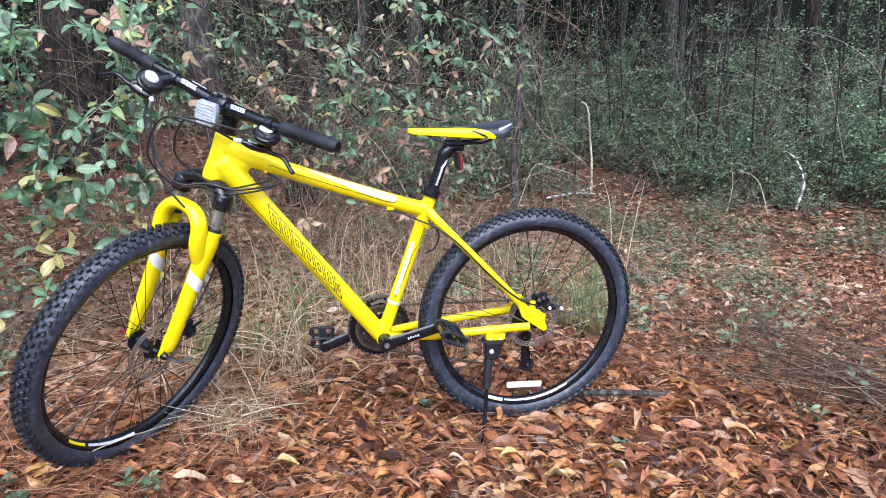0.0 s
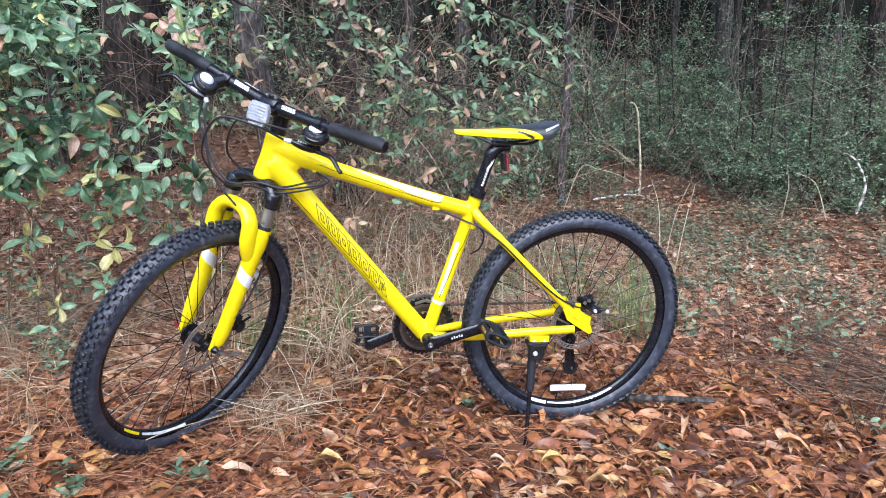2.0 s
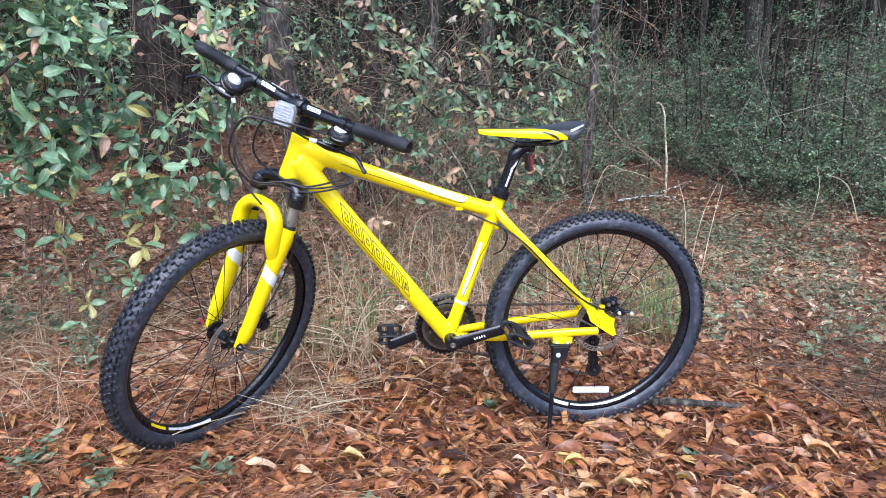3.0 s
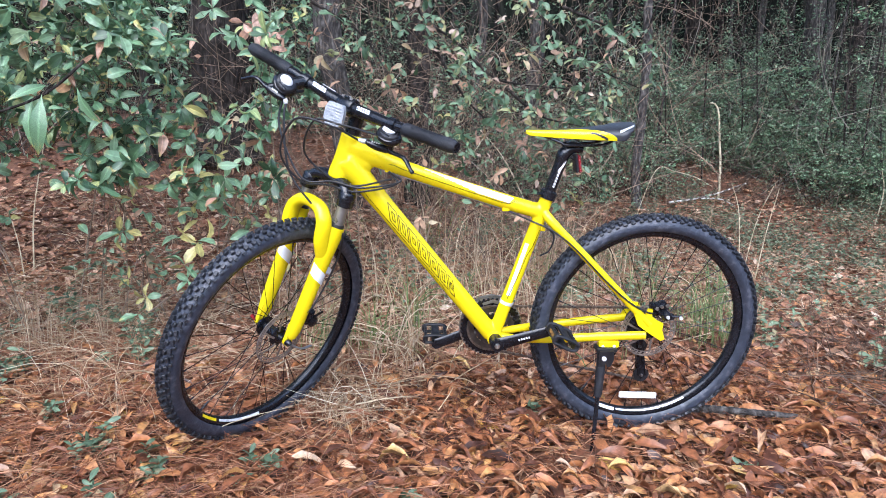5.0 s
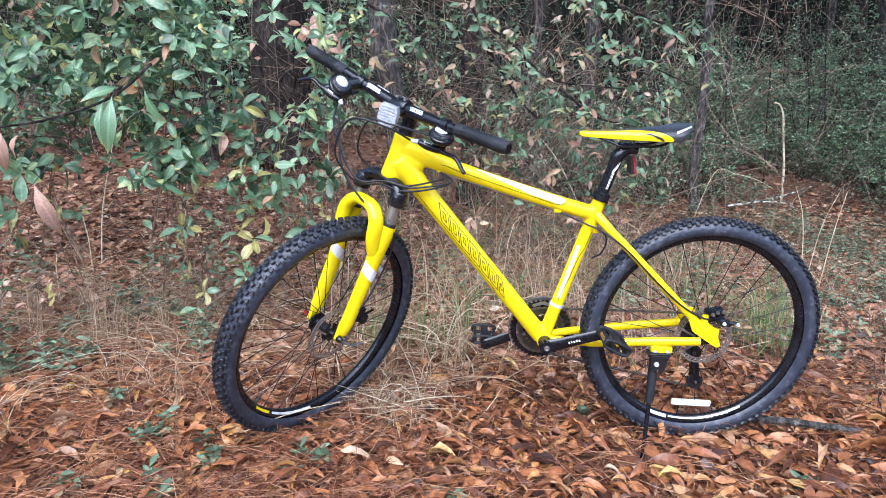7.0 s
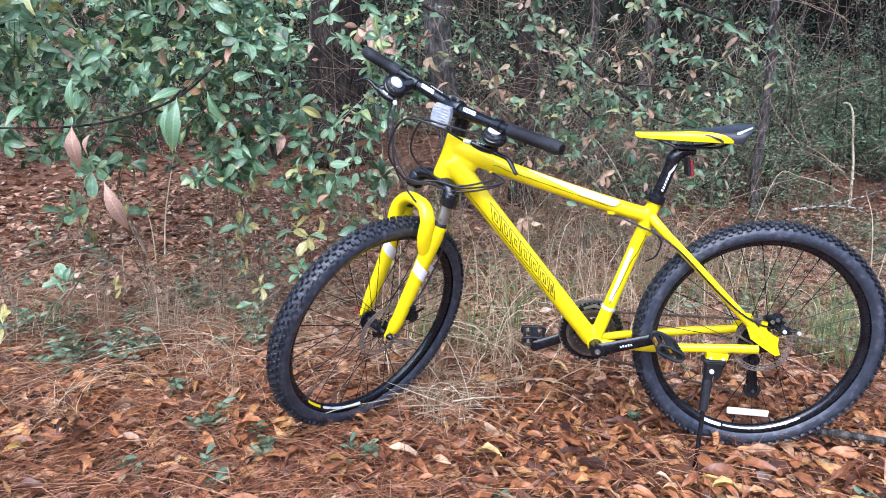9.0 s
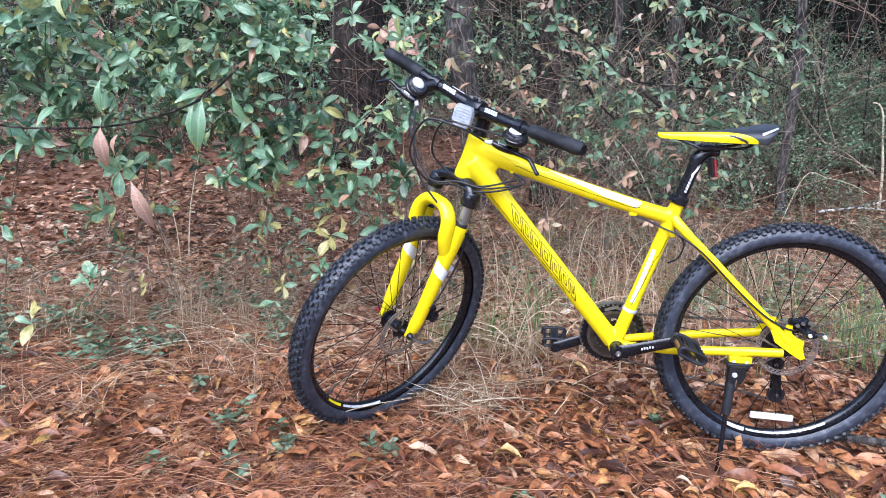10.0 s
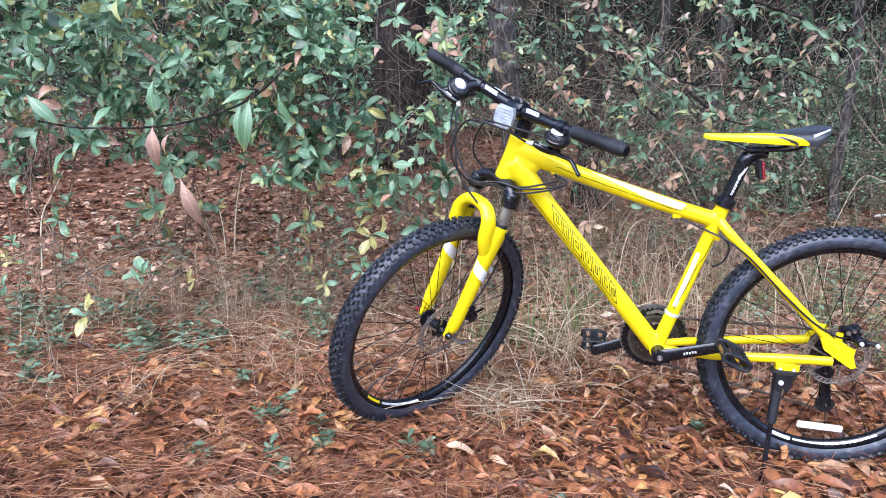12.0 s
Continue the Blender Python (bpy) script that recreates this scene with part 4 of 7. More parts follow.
# front derailleur
part("front_derailleur", merge(plate([(-0.058, 0.078), (-0.035, 0.093), (0.0, 0.100), (0.032, 0.094), (0.050, 0.080), (0.046, 0.075), (0.028, 0.088), (0.0, 0.0935), (-0.032, 0.086), (-0.054, 0.072)], 0.002, (BB.x, 0.060, BB.z), (1, 0, 0), (0, 0, 1)), plate([(-0.03, 0.080), (0.0, 0.091), (0.035, 0.082), (0.052, 0.062), (0.045, 0.058), (0.030, 0.072), (0.0, 0.082), (-0.028, 0.073)], 0.002, (BB.x, 0.040, BB.z), (1, 0, 0), (0, 0, 1)), block(lerp(BB, ST_T, 0.245) + Vector((0.006, 0.028, 0.0)), (0.024, 0.020, 0.022), None, 0.3)), bicycle, "steel front derailleur cage", STANCHION)
# cassette
cas = []
for k in range(7):
    r = 0.046 - 0.0042 * k
    y = 0.030 + 0.0044 * k
    cas.append(lathe([(-0.001, 0.012), (-0.001, r), (0.001, r), (0.001, 0.012)], HUB_R + Vector((0, y, 0)), (0, 1, 0), 44, True))
part("cassette", merge(*cas), re_rim, "dark steel sprockets", DARKSTEEL)
# chain as small links
PUL_T, PUL_B = HUB_R + Vector((0.008, 0.040, -0.082)), Vector((0.024, 0.040, 0.155))


def links(a, c):
    a, c = Vector(a), Vector(c)
    d = (c - a).normalized()
    n = int((c - a).length / 0.0127)
    u = Vector((0, 1, 0))
    w = d.cross(u)
    return [block(a + d * (0.0127 * (k + 0.5)), (0.0112, 0.007 if k % 2 else 0.0045, 0.0075), (d, u, w), 0.4) for k in range(n)]


loop = [Vector((BB.x + 0.068 * math.cos(a_), 0.048, BB.z + 0.068 * math.sin(a_))) for a_ in np.linspace(1.6, 4.75, 18)]
loop += [Vector((PUL_B.x + 0.020 * math.cos(a_), 0.041, PUL_B.z + 0.020 * math.sin(a_))) for a_ in np.linspace(-1.9, 0.9, 6)]
loop += [Vector((PUL_T.x + 0.020 * math.cos(a_), 0.041, PUL_T.z + 0.020 * math.sin(a_))) for a_ in np.linspace(-2.2, -4.2, 5)]
loop += [HUB_R + Vector((0.038 * math.cos(a_), 0.041, 0.038 * math.sin(a_))) for a_ in np.linspace(-0.9, 1.6, 8)]
loop.append(loop[0])
chain_links = []
for a_, c_ in zip(loop[:-1], loop[1:]):
    chain_links += links(a_, c_) or [block(lerp(a_, c_, 0.5), ((c_ - a_).length, 0.006, 0.0075), ((c_ - a_).normalized(), (0, 1, 0), (c_ - a_).normalized().cross(Vector((0, 1, 0)))), 0.3)]
chain_ob = part("chain", merge(sweep(loop[:-1], 0.0026, 6, closed=True), *chain_links), bicycle, "dark steel chain", CHAIN)
part("rear_derailleur", merge(sweep([HUB_R + Vector((0.008, 0.072, -0.028)), HUB_R + Vector((0.022, 0.070, -0.055)), PUL_T + Vector((0.0, 0.016, 0.004))], [0.013, 0.012, 0.010], 12), plate([(-0.012, 0.020), (0.010, 0.022), (0.022, -0.05), (0.034, -0.095), (0.022, -0.108), (0.008, -0.100), (0.002, -0.05)], 0.003, PUL_T + Vector((0, 0.010, 0)), (1, 0, 0), (0, 0, 1)), plate([(-0.010, 0.018), (0.010, 0.020), (0.024, -0.05), (0.032, -0.095), (0.020, -0.104), (0.006, -0.095), (0.0, -0.05)], 0.003, PUL_T + Vector((0, -0.008, 0)), (1, 0, 0), (0, 0, 1))), bicycle, "black rear derailleur", BLACK)
for c in (PUL_T, PUL_B):
    pu = part("jockey_wheel", lathe([(-0.004, 0.004), (-0.004, 0.0225), (0.004, 0.0225), (0.004, 0.004)], c + Vector((0.002, -0.004, 0)), (0, 1, 0), 20, True), bicycle, "", MATTE)
    part("pulley_bolt", lathe([(0, 0), (0, 0.005), (0.004, 0.004), (0.004, 0)], c + Vector((0.002, -0.010, 0)), (0, -1, 0), 10), pu, "silver bolt", STEEL)
# disc calipers
part("rear_caliper", merge(block(HUB_R + Vector((0.016, -0.050, 0.074)), (0.046, 0.030, 0.030), ((0.85, 0, 0.53), (0, 1, 0), (-0.53, 0, 0.85)), 0.35), lathe([(-0.012, 0), (-0.012, 0.012), (0.006, 0.0135), (0.012, 0.009), (0.012, 0)], HUB_R + Vector((0.030, -0.070, 0.060)), (0, -1, 0), 18), sweep([HUB_R + Vector((-0.006, -0.070, 0.082)), HUB_R + Vector((0.034, -0.072, 0.052))], [0.006, 0.005], 8), block(HUB_R + Vector((0.042, -0.064, 0.054)), (0.026, 0.020, 0.016), None, 0.3), sweep([HUB_R + Vector((0.045, -0.070, 0.058)), HUB_R + Vector((0.068, -0.074, 0.058))], [0.004, 0.0035], 8), block(HUB_R + Vector((0.004, -0.064, 0.086)), (0.044, 0.018, 0.014), ((0.97, 0, -0.1), (0, 1, 0), (0.1, 0, 0.97)), 0.3)), bicycle, "black disc caliper", BLACK)
for dx, dz, mat_ in ((0.040, 0.060, SILVER), (0.076, 0.058, SILVER), (0.018, 0.092, STEEL), (0.006, 0.086, STANCHION), (0.034, 0.094, STEEL)):
    part("caliper_bolt", lathe([(0, 0), (0, 0.0052), (0.005, 0.0045), (0.005, 0)], HUB_R + Vector((dx - 0.010, -0.084, dz)), (0, -1, 0), 10), bicycle, "silver bolt", mat_)
part("front_caliper", merge(block(sp(-0.018, 0.052, 0.066), (0.030, 0.030, 0.046), (S_FW, S_LEFT, S_UP), 0.35), lathe([(-0.010, 0), (-0.010, 0.015), (0.008, 0.016), (0.012, 0.008), (0.012, 0)], sp(-0.030, 0.062, 0.055), S_LEFT, 18), sweep([sp(-0.022, 0.074, 0.075), sp(-0.052, 0.072, 0.085)], [0.004, 0.003], 8)), bicycle, "black disc caliper", BLACK)
# quick release on the front axle
part("quick_release", merge(lathe([(0, 0), (0, 0.0095), (0.008, 0.0095), (0.014, 0.006), (0.014, 0)], sp(0.04, 0.062, 0), S_LEFT, 14)), bicycle, "black axle nut", BLACK)
part("quick_release_lever", sweep(curve([sp(0.036, 0.078, -0.002), sp(0.005, 0.088, -0.012), sp(-0.035, 0.084, -0.012)], 5), [0.005] * 5 + [0.004] * 6, 8, 0.6), bicycle, "silver quick release lever", STEEL)
part("quick_release_nut", sweep([sp(0.04, -0.060, 0), sp(0.04, -0.085, 0)], [0.008, 0.006], 10), bicycle, "red anodised nut", RED)


def pedal(end, y, label, tilt):
    """A caged pedal: two toothed side plates, three bars across and the axle, with a reflector at its front."""
    out = 1 if y > 0 else -1
    c = end + Vector((0.012 if tilt else 0.0, 0.058 * out, 0.006))
    u, v, w = Vector((math.cos(tilt), 0, -math.sin(tilt))), Vector((0, 1, 0)), Vector((math.sin(tilt), 0, math.cos(tilt)))
    ax = (u, v, w)
    u, w = u * 0.80, w * 0.80
    rails = []
    for s in (-1, 1):
        loop_ = curve([c + v * (0.040 * s) + u * a + w * b_ for a, b_ in ((-0.040, -0.012), (-0.043, 0.0), (-0.038, 0.013), (0.0, 0.016), (0.036, 0.012), (0.042, 0.0), (0.034, -0.013), (0.0, -0.016))], 4)
        rails.append(sweep(loop_[:-1], 0.0048, 8, closed=True))
    bars = [block(c + u * a, (0.008, 0.082, 0.020), ax, 0.3) for a in (-0.036, 0.037)]
    bars += [block(c + w * (0.013 * s), (0.022, 0.080, 0.006), ax, 0.3) for s in (-1, 1)]
    teeth = [block(c + u * a + v * (-0.034 + 0.017 * k) + w * z, (0.006, 0.006, 0.008), ax, 0.5) for a in (-0.036, 0.037) for k in range(5) for z in (-0.011, 0.011)]
    body = part("pedal", merge(*rails, *bars, *teeth, sweep([end, end + Vector((0, 0.10 * out, 0))], [0.0095, 0.0085], 12)), bicycle, label, MATTE)
    if out < 0:
        part("pedal_reflector", block(c - u * 0.0400, (0.004, 0.040, 0.010), ax, 0.4), body, "dark amber reflector", AMBER)
    return body


pedal(CR_L, -1, "black plastic pedal", 0.42)
pedal(CR_R, 1, "black plastic pedal", 0.0)

# kickstand
KT, KF = Vector((-0.137, -0.066, 0.292)), Vector((-0.158, -0.131, 0.006))
kick = part("kickstand", merge(block(KT + Vector((0.010, 0.004, -0.002)), (0.058, 0.036, 0.012), None, 0.3), sweep([KT + Vector((0.0, 0, 0.004)), lerp(KT, KF, 0.22)], [0.0150, 0.0120], 14, 0.8, (0, 1, 0)), block(KT + Vector((0.022, 0, -0.026)), (0.016, 0.024, 0.045), None, 0.4)), bicycle, "black kickstand holding the bike up", MATTE)
part("kickstand_sleeve", sweep([lerp(KT, KF, 0.18), lerp(KT, KF, 0.44), lerp(KT, KF, 0.47)], [0.0128, 0.0118, 0.0095], 14), kick, "grey-black plastic sleeve", GRIP)
part("kickstand_leg", sweep([lerp(KT, KF, 0.40), lerp(KT, KF, 0.97), KF], [0.0062, 0.0062, 0.0075], 12), kick, "", BLACK)
part("pivot_bolt", lathe([(0, 0), (0, 0.0068), (0.005, 0.006), (0.005, 0)], KT + Vector((0.0, -0.021, -0.022)), (0, -1, 0), 12), kick, "silver bolt", SILVER)
part("pivot_plate", plate([(-0.013, 0.010), (0.027, 0.010), (0.028, -0.018), (0.020, -0.037), (0.012, -0.038), (0.007, -0.024), (0.002, -0.036), (-0.012, -0.026)], 0.006, KT + Vector((0.0, -0.019, -0.010)), (1, 0, 0), (0, 0, 1)), kick, "black stamped pivot plate", MATTE)
for dx in (-0.018, 0.014):
    part("plate_screw", lathe([(0, 0), (0, 0.0045), (0.003, 0.004), (0.003, 0)], Vector((-0.120 + dx, -0.0705, 0.299)), (0, -1, 0), 10), kick, "silver screw", SILVER)

# wheel reflectors and rim bands
part("wheel_reflector", block(re_at(0.222, -1.60, 0.006), (0.114, 0.010, 0.020), (Vector((0.999, 0, -0.04)), (0, 1, 0), Vector((0.04, 0, 0.999))), 0.6), re_rim, "white spoke reflector", WHITE)
part("wheel_reflector", block(fr_at(0.222, 2.12, 0.006), (0.080, 0.010, 0.019), (S_FW * -math.sin(2.12) + S_UP * math.cos(2.12), S_LEFT, S_FW * math.cos(2.12) + S_UP * math.sin(2.12)), 0.6), fr_rim, "white spoke reflector", WHITE)
re_band(-2.14, -1.36, SILVER, "rim_band", "pale printed rim band", 0.2692, 0.2715)
for k in range(8):
    re_band(-2.00 + 0.052 * k, -1.985 + 0.052 * k, STANCHION, "rim_print", "grey printed rim mark", 0.2695, 0.2735)
re_band(-1.34, -1.13, WHITE, "rim_band", "white printed rim wedge", 0.2680, 0.2752)
fr_band(-1.72, -1.18, SILVER, "rim_band", "pale printed rim band", 0.2690, 0.2728)
for k in range(5):
    fr_band(-1.62 + 0.06 * k, -1.60 + 0.06 * k, STANCHION, "rim_print", "grey printed rim mark", 0.2695, 0.2735)
fr_band(-1.14, -0.92, YELLOW, "rim_band", "yellow printed rim band", 0.2688, 0.2735)


# ---- ground ----
rng = np.random.default_rng(7)


def ground_z(x, y):
    x, y = np.asarray(x, float), np.asarray(y, float)
    d = np.hypot(x + 0.6, y)
    near = np.clip((d - 0.9) / 2.0, 0, 1)
    bumps = 0.018 * np.sin(2.1 * x + 0.7) * np.cos(1.7 * y + 0.3) + 0.010 * np.sin(5.3 * x - 2.0 * y) + 0.03 * np.sin(0.6 * x) * np.cos(0.5 * y + 1)
    rise = 0.085 * np.clip(y - 1.6, 0, 9) * np.clip((y - 1.6) / 2.5, 0, 1)
    # a leaf-covered bank behind the shrubs, ending where the thicket begins
    up = np.clip((y - 1.5) / 4.5, 0, 1)
    bank = 0.75 * up * up * (3 - 2 * up) * np.clip((0.5 - x) / 1.5, 0, 1)
    # a low swell of litter before the dark bushes
    swell = np.clip((y - 4.6) / 1.4, 0, 1)
    swell = 0.20 * swell * swell * (3 - 2 * swell) * np.clip(x - 0.2, 0, 1) * np.clip((4.6 - x) / 1.3, 0, 1)
    return near * bumps + rise + bank + swell - 0.012


def axis_steps(lo, hi, core_lo, core_hi, fine, coarse_ratio=1.35):
    out = list(np.arange(core_lo, core_hi + 1e-6, fine))
    s, p = fine, core_hi
    while p < hi:
        s *= coarse_ratio
        p += s
        out.append(min(p, hi))
    s, p = fine, core_lo
    while p > lo:
        s *= coarse_ratio
        p -= s
        out.insert(0, max(p, lo))
    return np.array(out)


gx, gy = axis_steps(-400, 400, -5, 6, 0.1), axis_steps(-400, 400, -3, 8, 0.1)
GX, GY = np.meshgrid(gx, gy, indexing="ij")
GZ = ground_z(GX, GY)
gv = np.stack([GX, GY, GZ], -1).reshape(-1, 3)
nx, ny = len(gx), len(gy)
gi = (np.arange(nx - 1)[:, None] * ny + np.arange(ny - 1)[None, :]).reshape(-1)
ground = new("ground", mesh_of("ground", gv.tolist(), np.stack([gi, gi + ny, gi + ny + 1, gi + 1], 1).tolist(), SOIL))
tagged(ground, "brown forest floor under leaf litter and pine straw", "ground", kind="structure")


# ---- many small pieces in one mesh ----
def rib_pattern(n):
    """Across a leaf template: 0 on the midrib, 1 on the rim."""
    return np.full(n, 0.6) if n == 4 else np.array([0.0] + [1.0, 0.0, 1.0] * ((n - 2) // 3) + [0.0])


def mark_leaf(me, tv, k=1):
    """Store on each point how far across and along its leaf it lies."""
    tv = np.asarray(tv, float)
    for name, values in (("across", rib_pattern(len(tv))), ("along", np.clip(tv[:, 0], 0, 1))):
        me.attributes.new(name, "FLOAT", "POINT").data.foreach_set("value", np.tile(values, k).astype(np.float32))
    return me


def scatter_mesh(name, tv, tf, R, T, S, mat, smooth=False):
    """Copies of a small template (verts, faces) turned by R, scaled by S and moved to T, as one mesh."""
    tv = np.asarray(tv, float)
    k, n = len(T), len(tv)
    S = np.asarray(S, float)
    S = S[:, None, None] if S.ndim == 1 else S[:, None, :]
    V = np.einsum("kij,knj->kni", R, tv[None] * S) + np.asarray(T)[:, None]
    sizes = np.array([len(q) for q in tf])
    flat = np.concatenate([np.array(q) for q in tf])
    loops = (flat[None] + (np.arange(k) * n)[:, None]).reshape(-1)
    tot = np.tile(sizes, k)
    me = bpy.data.meshes.new(name)
    me.vertices.add(k * n)
    me.vertices.foreach_set("co", V.reshape(-1))
    me.loops.add(len(loops))
    me.loops.foreach_set("vertex_index", loops.astype(np.int32))
    me.polygons.add(len(tot))
    me.polygons.foreach_set("loop_start", np.concatenate([[0], np.cumsum(tot)[:-1]]).astype(np.int32))
    me.polygons.foreach_set("use_smooth", np.full(len(tot), smooth))
    me.update(calc_edges=True)
    me.materials.append(mat)
    return mark_leaf(me, tv, k)


def leaf_from(outline, fold=0.12, curl=0.2, twist=0.0, wave=0.0):
    """A leaf one long, along +x. outline: (along, half width) pairs; folded on the midrib, curled, twisted and wavy at the rim."""
    vs, fs = [(0, 0, 0)], []
    for i, (s, w) in enumerate(outline):
        z = -curl * (s - 0.4) ** 2 + curl * 0.16
        a = twist * (s - 0.3)
        wv = wave * (1 if i % 2 else -1)
        vs += [(s, w * math.cos(a), z + fold * w * 2 + w * math.sin(a) + wv), (s, 0, z), (s, -w * math.cos(a), z + fold * w * 2 - w * math.sin(a) - wv)]
    vs.append((1, 0, -curl * 0.2))
    fs += [(0, 2, 1), (0, 3, 2)]
    n = len(outline)
    for i in range(n - 1):
        a = 1 + 3 * i
        fs += [(a, a + 1, a + 4, a + 3), (a + 1, a + 2, a + 5, a + 4)]
    a = 1 + 3 * (n - 1)
    fs += [(a, a + 1, a + 3), (a + 1, a + 2, a + 3)]
    return vs, fs


def leaf_shape(width=0.4, fold=0.12, curl=0.2, wave=0.0, blunt=0.5, twist=0.0):
    return leaf_from([(s, width * 0.5 * math.sin(math.pi * s ** blunt) ** 0.8) for s in (0.18, 0.42, 0.68, 0.88)], fold, curl, twist, wave)


def small_leaf():
    return [(0, 0, 0), (0.45, 0.26, 0.05), (0.45, 0, 0), (0.45, -0.26, 0.05), (1, 0, -0.06)], [(0, 2, 1), (0, 3, 2), (1, 2, 4), (2, 3, 4)]


def tiny_leaf():
    return [(0, 0, 0), (0.48, 0.27, 0.07), (1, 0, -0.04), (0.48, -0.27, 0.07)], [(0, 2, 1), (0, 3, 2)]


def frames(d, nrm):
    """Rotation matrices with x along d and z near nrm."""
    d = d / np.linalg.norm(d, axis=1, keepdims=True)
    y = np.cross(nrm, d)
    y /= np.linalg.norm(y, axis=1, keepdims=True) + 1e-9
    return np.stack([d, y, np.cross(d, y)], -1)


def rand_dirs(k, zmin=-1.0, zmax=1.0):
    z = rng.uniform(zmin, zmax, k)
    a = rng.uniform(0, 2 * np.pi, k)
    r = np.sqrt(1 - z * z)
    return np.stack([r * np.cos(a), r * np.sin(a), z], 1)


def ribbons(name, bases, tips, sag, width, mat, steps=4, smooth=False):
    """Blades or needles: tapered three-sided strips from base to tip, bowed by sag."""
    bases, tips, sag = np.asarray(bases, float), np.asarray(tips, float), np.asarray(sag, float)
    k = len(bases)
    width = np.broadcast_to(np.asarray(width, float), (k,))
    d = tips - bases
    side = np.cross(d, np.stack([rng.normal(size=k), rng.normal(size=k), rng.normal(size=k)], 1))
    side /= np.linalg.norm(side, axis=1, keepdims=True) + 1e-9
    oth = np.cross(d, side)
    oth /= np.linalg.norm(oth, axis=1, keepdims=True) + 1e-9
    V = []
    for i in range(steps + 1):
        t = i / steps
        c = bases + d * t + sag * (4 * t * (1 - t))
        w = (width * (1.0 - 0.75 * t))[:, None]
        V += [c + side * w, c - side * w * 0.5 + oth * w * 0.87, c - side * w * 0.5 - oth * w * 0.87]
    V = np.stack(V, 1)
    n = 3 * (steps + 1)
    f = []
    for i in range(steps):
        a = 3 * i
        for j in range(3):
            q = (j + 1) % 3
            f.append((a + j, a + q, a + 3 + q, a + 3 + j))
    f = np.array(f)
    loops = (f.reshape(-1)[None] + (np.arange(k) * n)[:, None]).reshape(-1)
    me = bpy.data.meshes.new(name)
    me.vertices.add(k * n)
    me.vertices.foreach_set("co", V.reshape(-1))
    me.loops.add(len(loops))
    me.loops.foreach_set("vertex_index", loops.astype(np.int32))
    m = k * len(f)
    me.polygons.add(m)
    me.polygons.foreach_set("loop_start", (np.arange(m) * 4).astype(np.int32))
    me.polygons.foreach_set("use_smooth", np.full(m, True))
    me.update(calc_edges=True)
    me.materials.append(mat)
    return me


def stuff(name, me, parent):
    part(name, me, parent)["kind"] = "stuff"


# ---- trees ----
def tree(x, y, r, height, mat, label, lean=(0.0, 0.0), limbs=6, rough_r=0.28, crown=(140, 1.1, 0.14)):
    base = Vector((x, y, float(ground_z(x, y)) - 0.05))
    t = tagged(new("tree"), label, "tree", "trees in the wood")
    t.location = base
    n = 64
    path = [Vector((lean[0] * height * (k / n) + 0.02 * math.sin(k * 0.7 + x), lean[1] * height * (k / n) + 0.02 * math.cos(k * 0.9 + y), height * k / n)) for k in range(n + 1)]
    rad = [r * (1 - 0.45 * k / n) * (1.35 if k == 0 else 1.12 if k == 1 else 1) for k in range(n + 1)]
    v, f = sweep(path, rad, 26)
    v = [p + (p - path[i // 26]).normalized() * (r * rough_r * (noise.noise((p.x * 14 + x, p.y * 14, p.z * 4)) + 0.7 * noise.noise((p.x * 45, p.y * 45 + y, p.z * 12)))) if i < 26 * (n + 1) and (p - path[i // 26]).length > 1e-6 else p for i, p in enumerate(v)]
    part("trunk", (v, f), t, "", mat)
    rs = random.Random(int(x * 100 + y * 10))
    for k in range(limbs):
        h = height * rs.uniform(0.15, 0.95)
        a = rs.uniform(0, 6.28)
        p0 = path[min(n, int(h / height * n))]
        ln = rs.uniform(0.5, 1.5)
        pts = curve([p0, p0 + Vector((math.cos(a) * ln * 0.5, math.sin(a) * ln * 0.5, ln * 0.25)), p0 + Vector((math.cos(a + 0.3) * ln, math.sin(a + 0.3) * ln, ln * 0.4))], 4)
        part("limb", sweep(pts, [r * 0.22 * (1 - 0.8 * i / (len(pts) - 1)) + 0.003 for i in range(len(pts))], 8), t, "", mat)
    # high crown, out of sight overhead; made denser from y 3 on to block skylight
    kk, spread, big = crown if y < 3.0 else (2600, 2.2, 0.36)
    c = np.array([lean[0] * height, lean[1] * height, height - 0.5 * spread]) + rng.normal(size=(kk, 3)) * np.array([spread, spread, 0.7])
    stuff("crown", scatter_mesh("crown", *tiny_leaf(), frames(rand_dirs(kk, -0.4, 0.4), rand_dirs(kk, 0.5, 1)), c, big * rng.uniform(0.7, 1.3, kk), GREEN), t)
    return t


tree(-2.13, 4.01, 0.235, 10.0, BARK, "thick dark furrowed pine trunk behind the shrubs", (-0.06, 0.0))
tree(-2.75, 3.9, 0.075, 10.0, BARK, "slim dark trunk behind the shrubs", (-0.01, 0.0))
tree(-1.04, 3.30, 0.098, 10.0, GREYBARK, "grey trunk leaning to one side in the wood", (-0.12, 0.0))
tree(-0.52, 3.60, 0.095, 10.2, BARK, "mottled grey-brown trunk in the wood", (0.005, 0.0))
tree(1.72, 4.6, 0.045, 9.5, GREYBARK, "thin grey sapling beside the thicket", (0.01, 0.0))
tree(4.90, 5.98, 0.075, 10.5, BARK, "dark trunk standing in the green thicket", (-0.01, 0.0), crown=(1500, 1.8, 0.30))
tree(5.23, 7.45, 0.13, 11.0, GREYBARK, "grey trunk standing in the green thicket", (0.01, 0.0), crown=(1500, 1.8, 0.30))
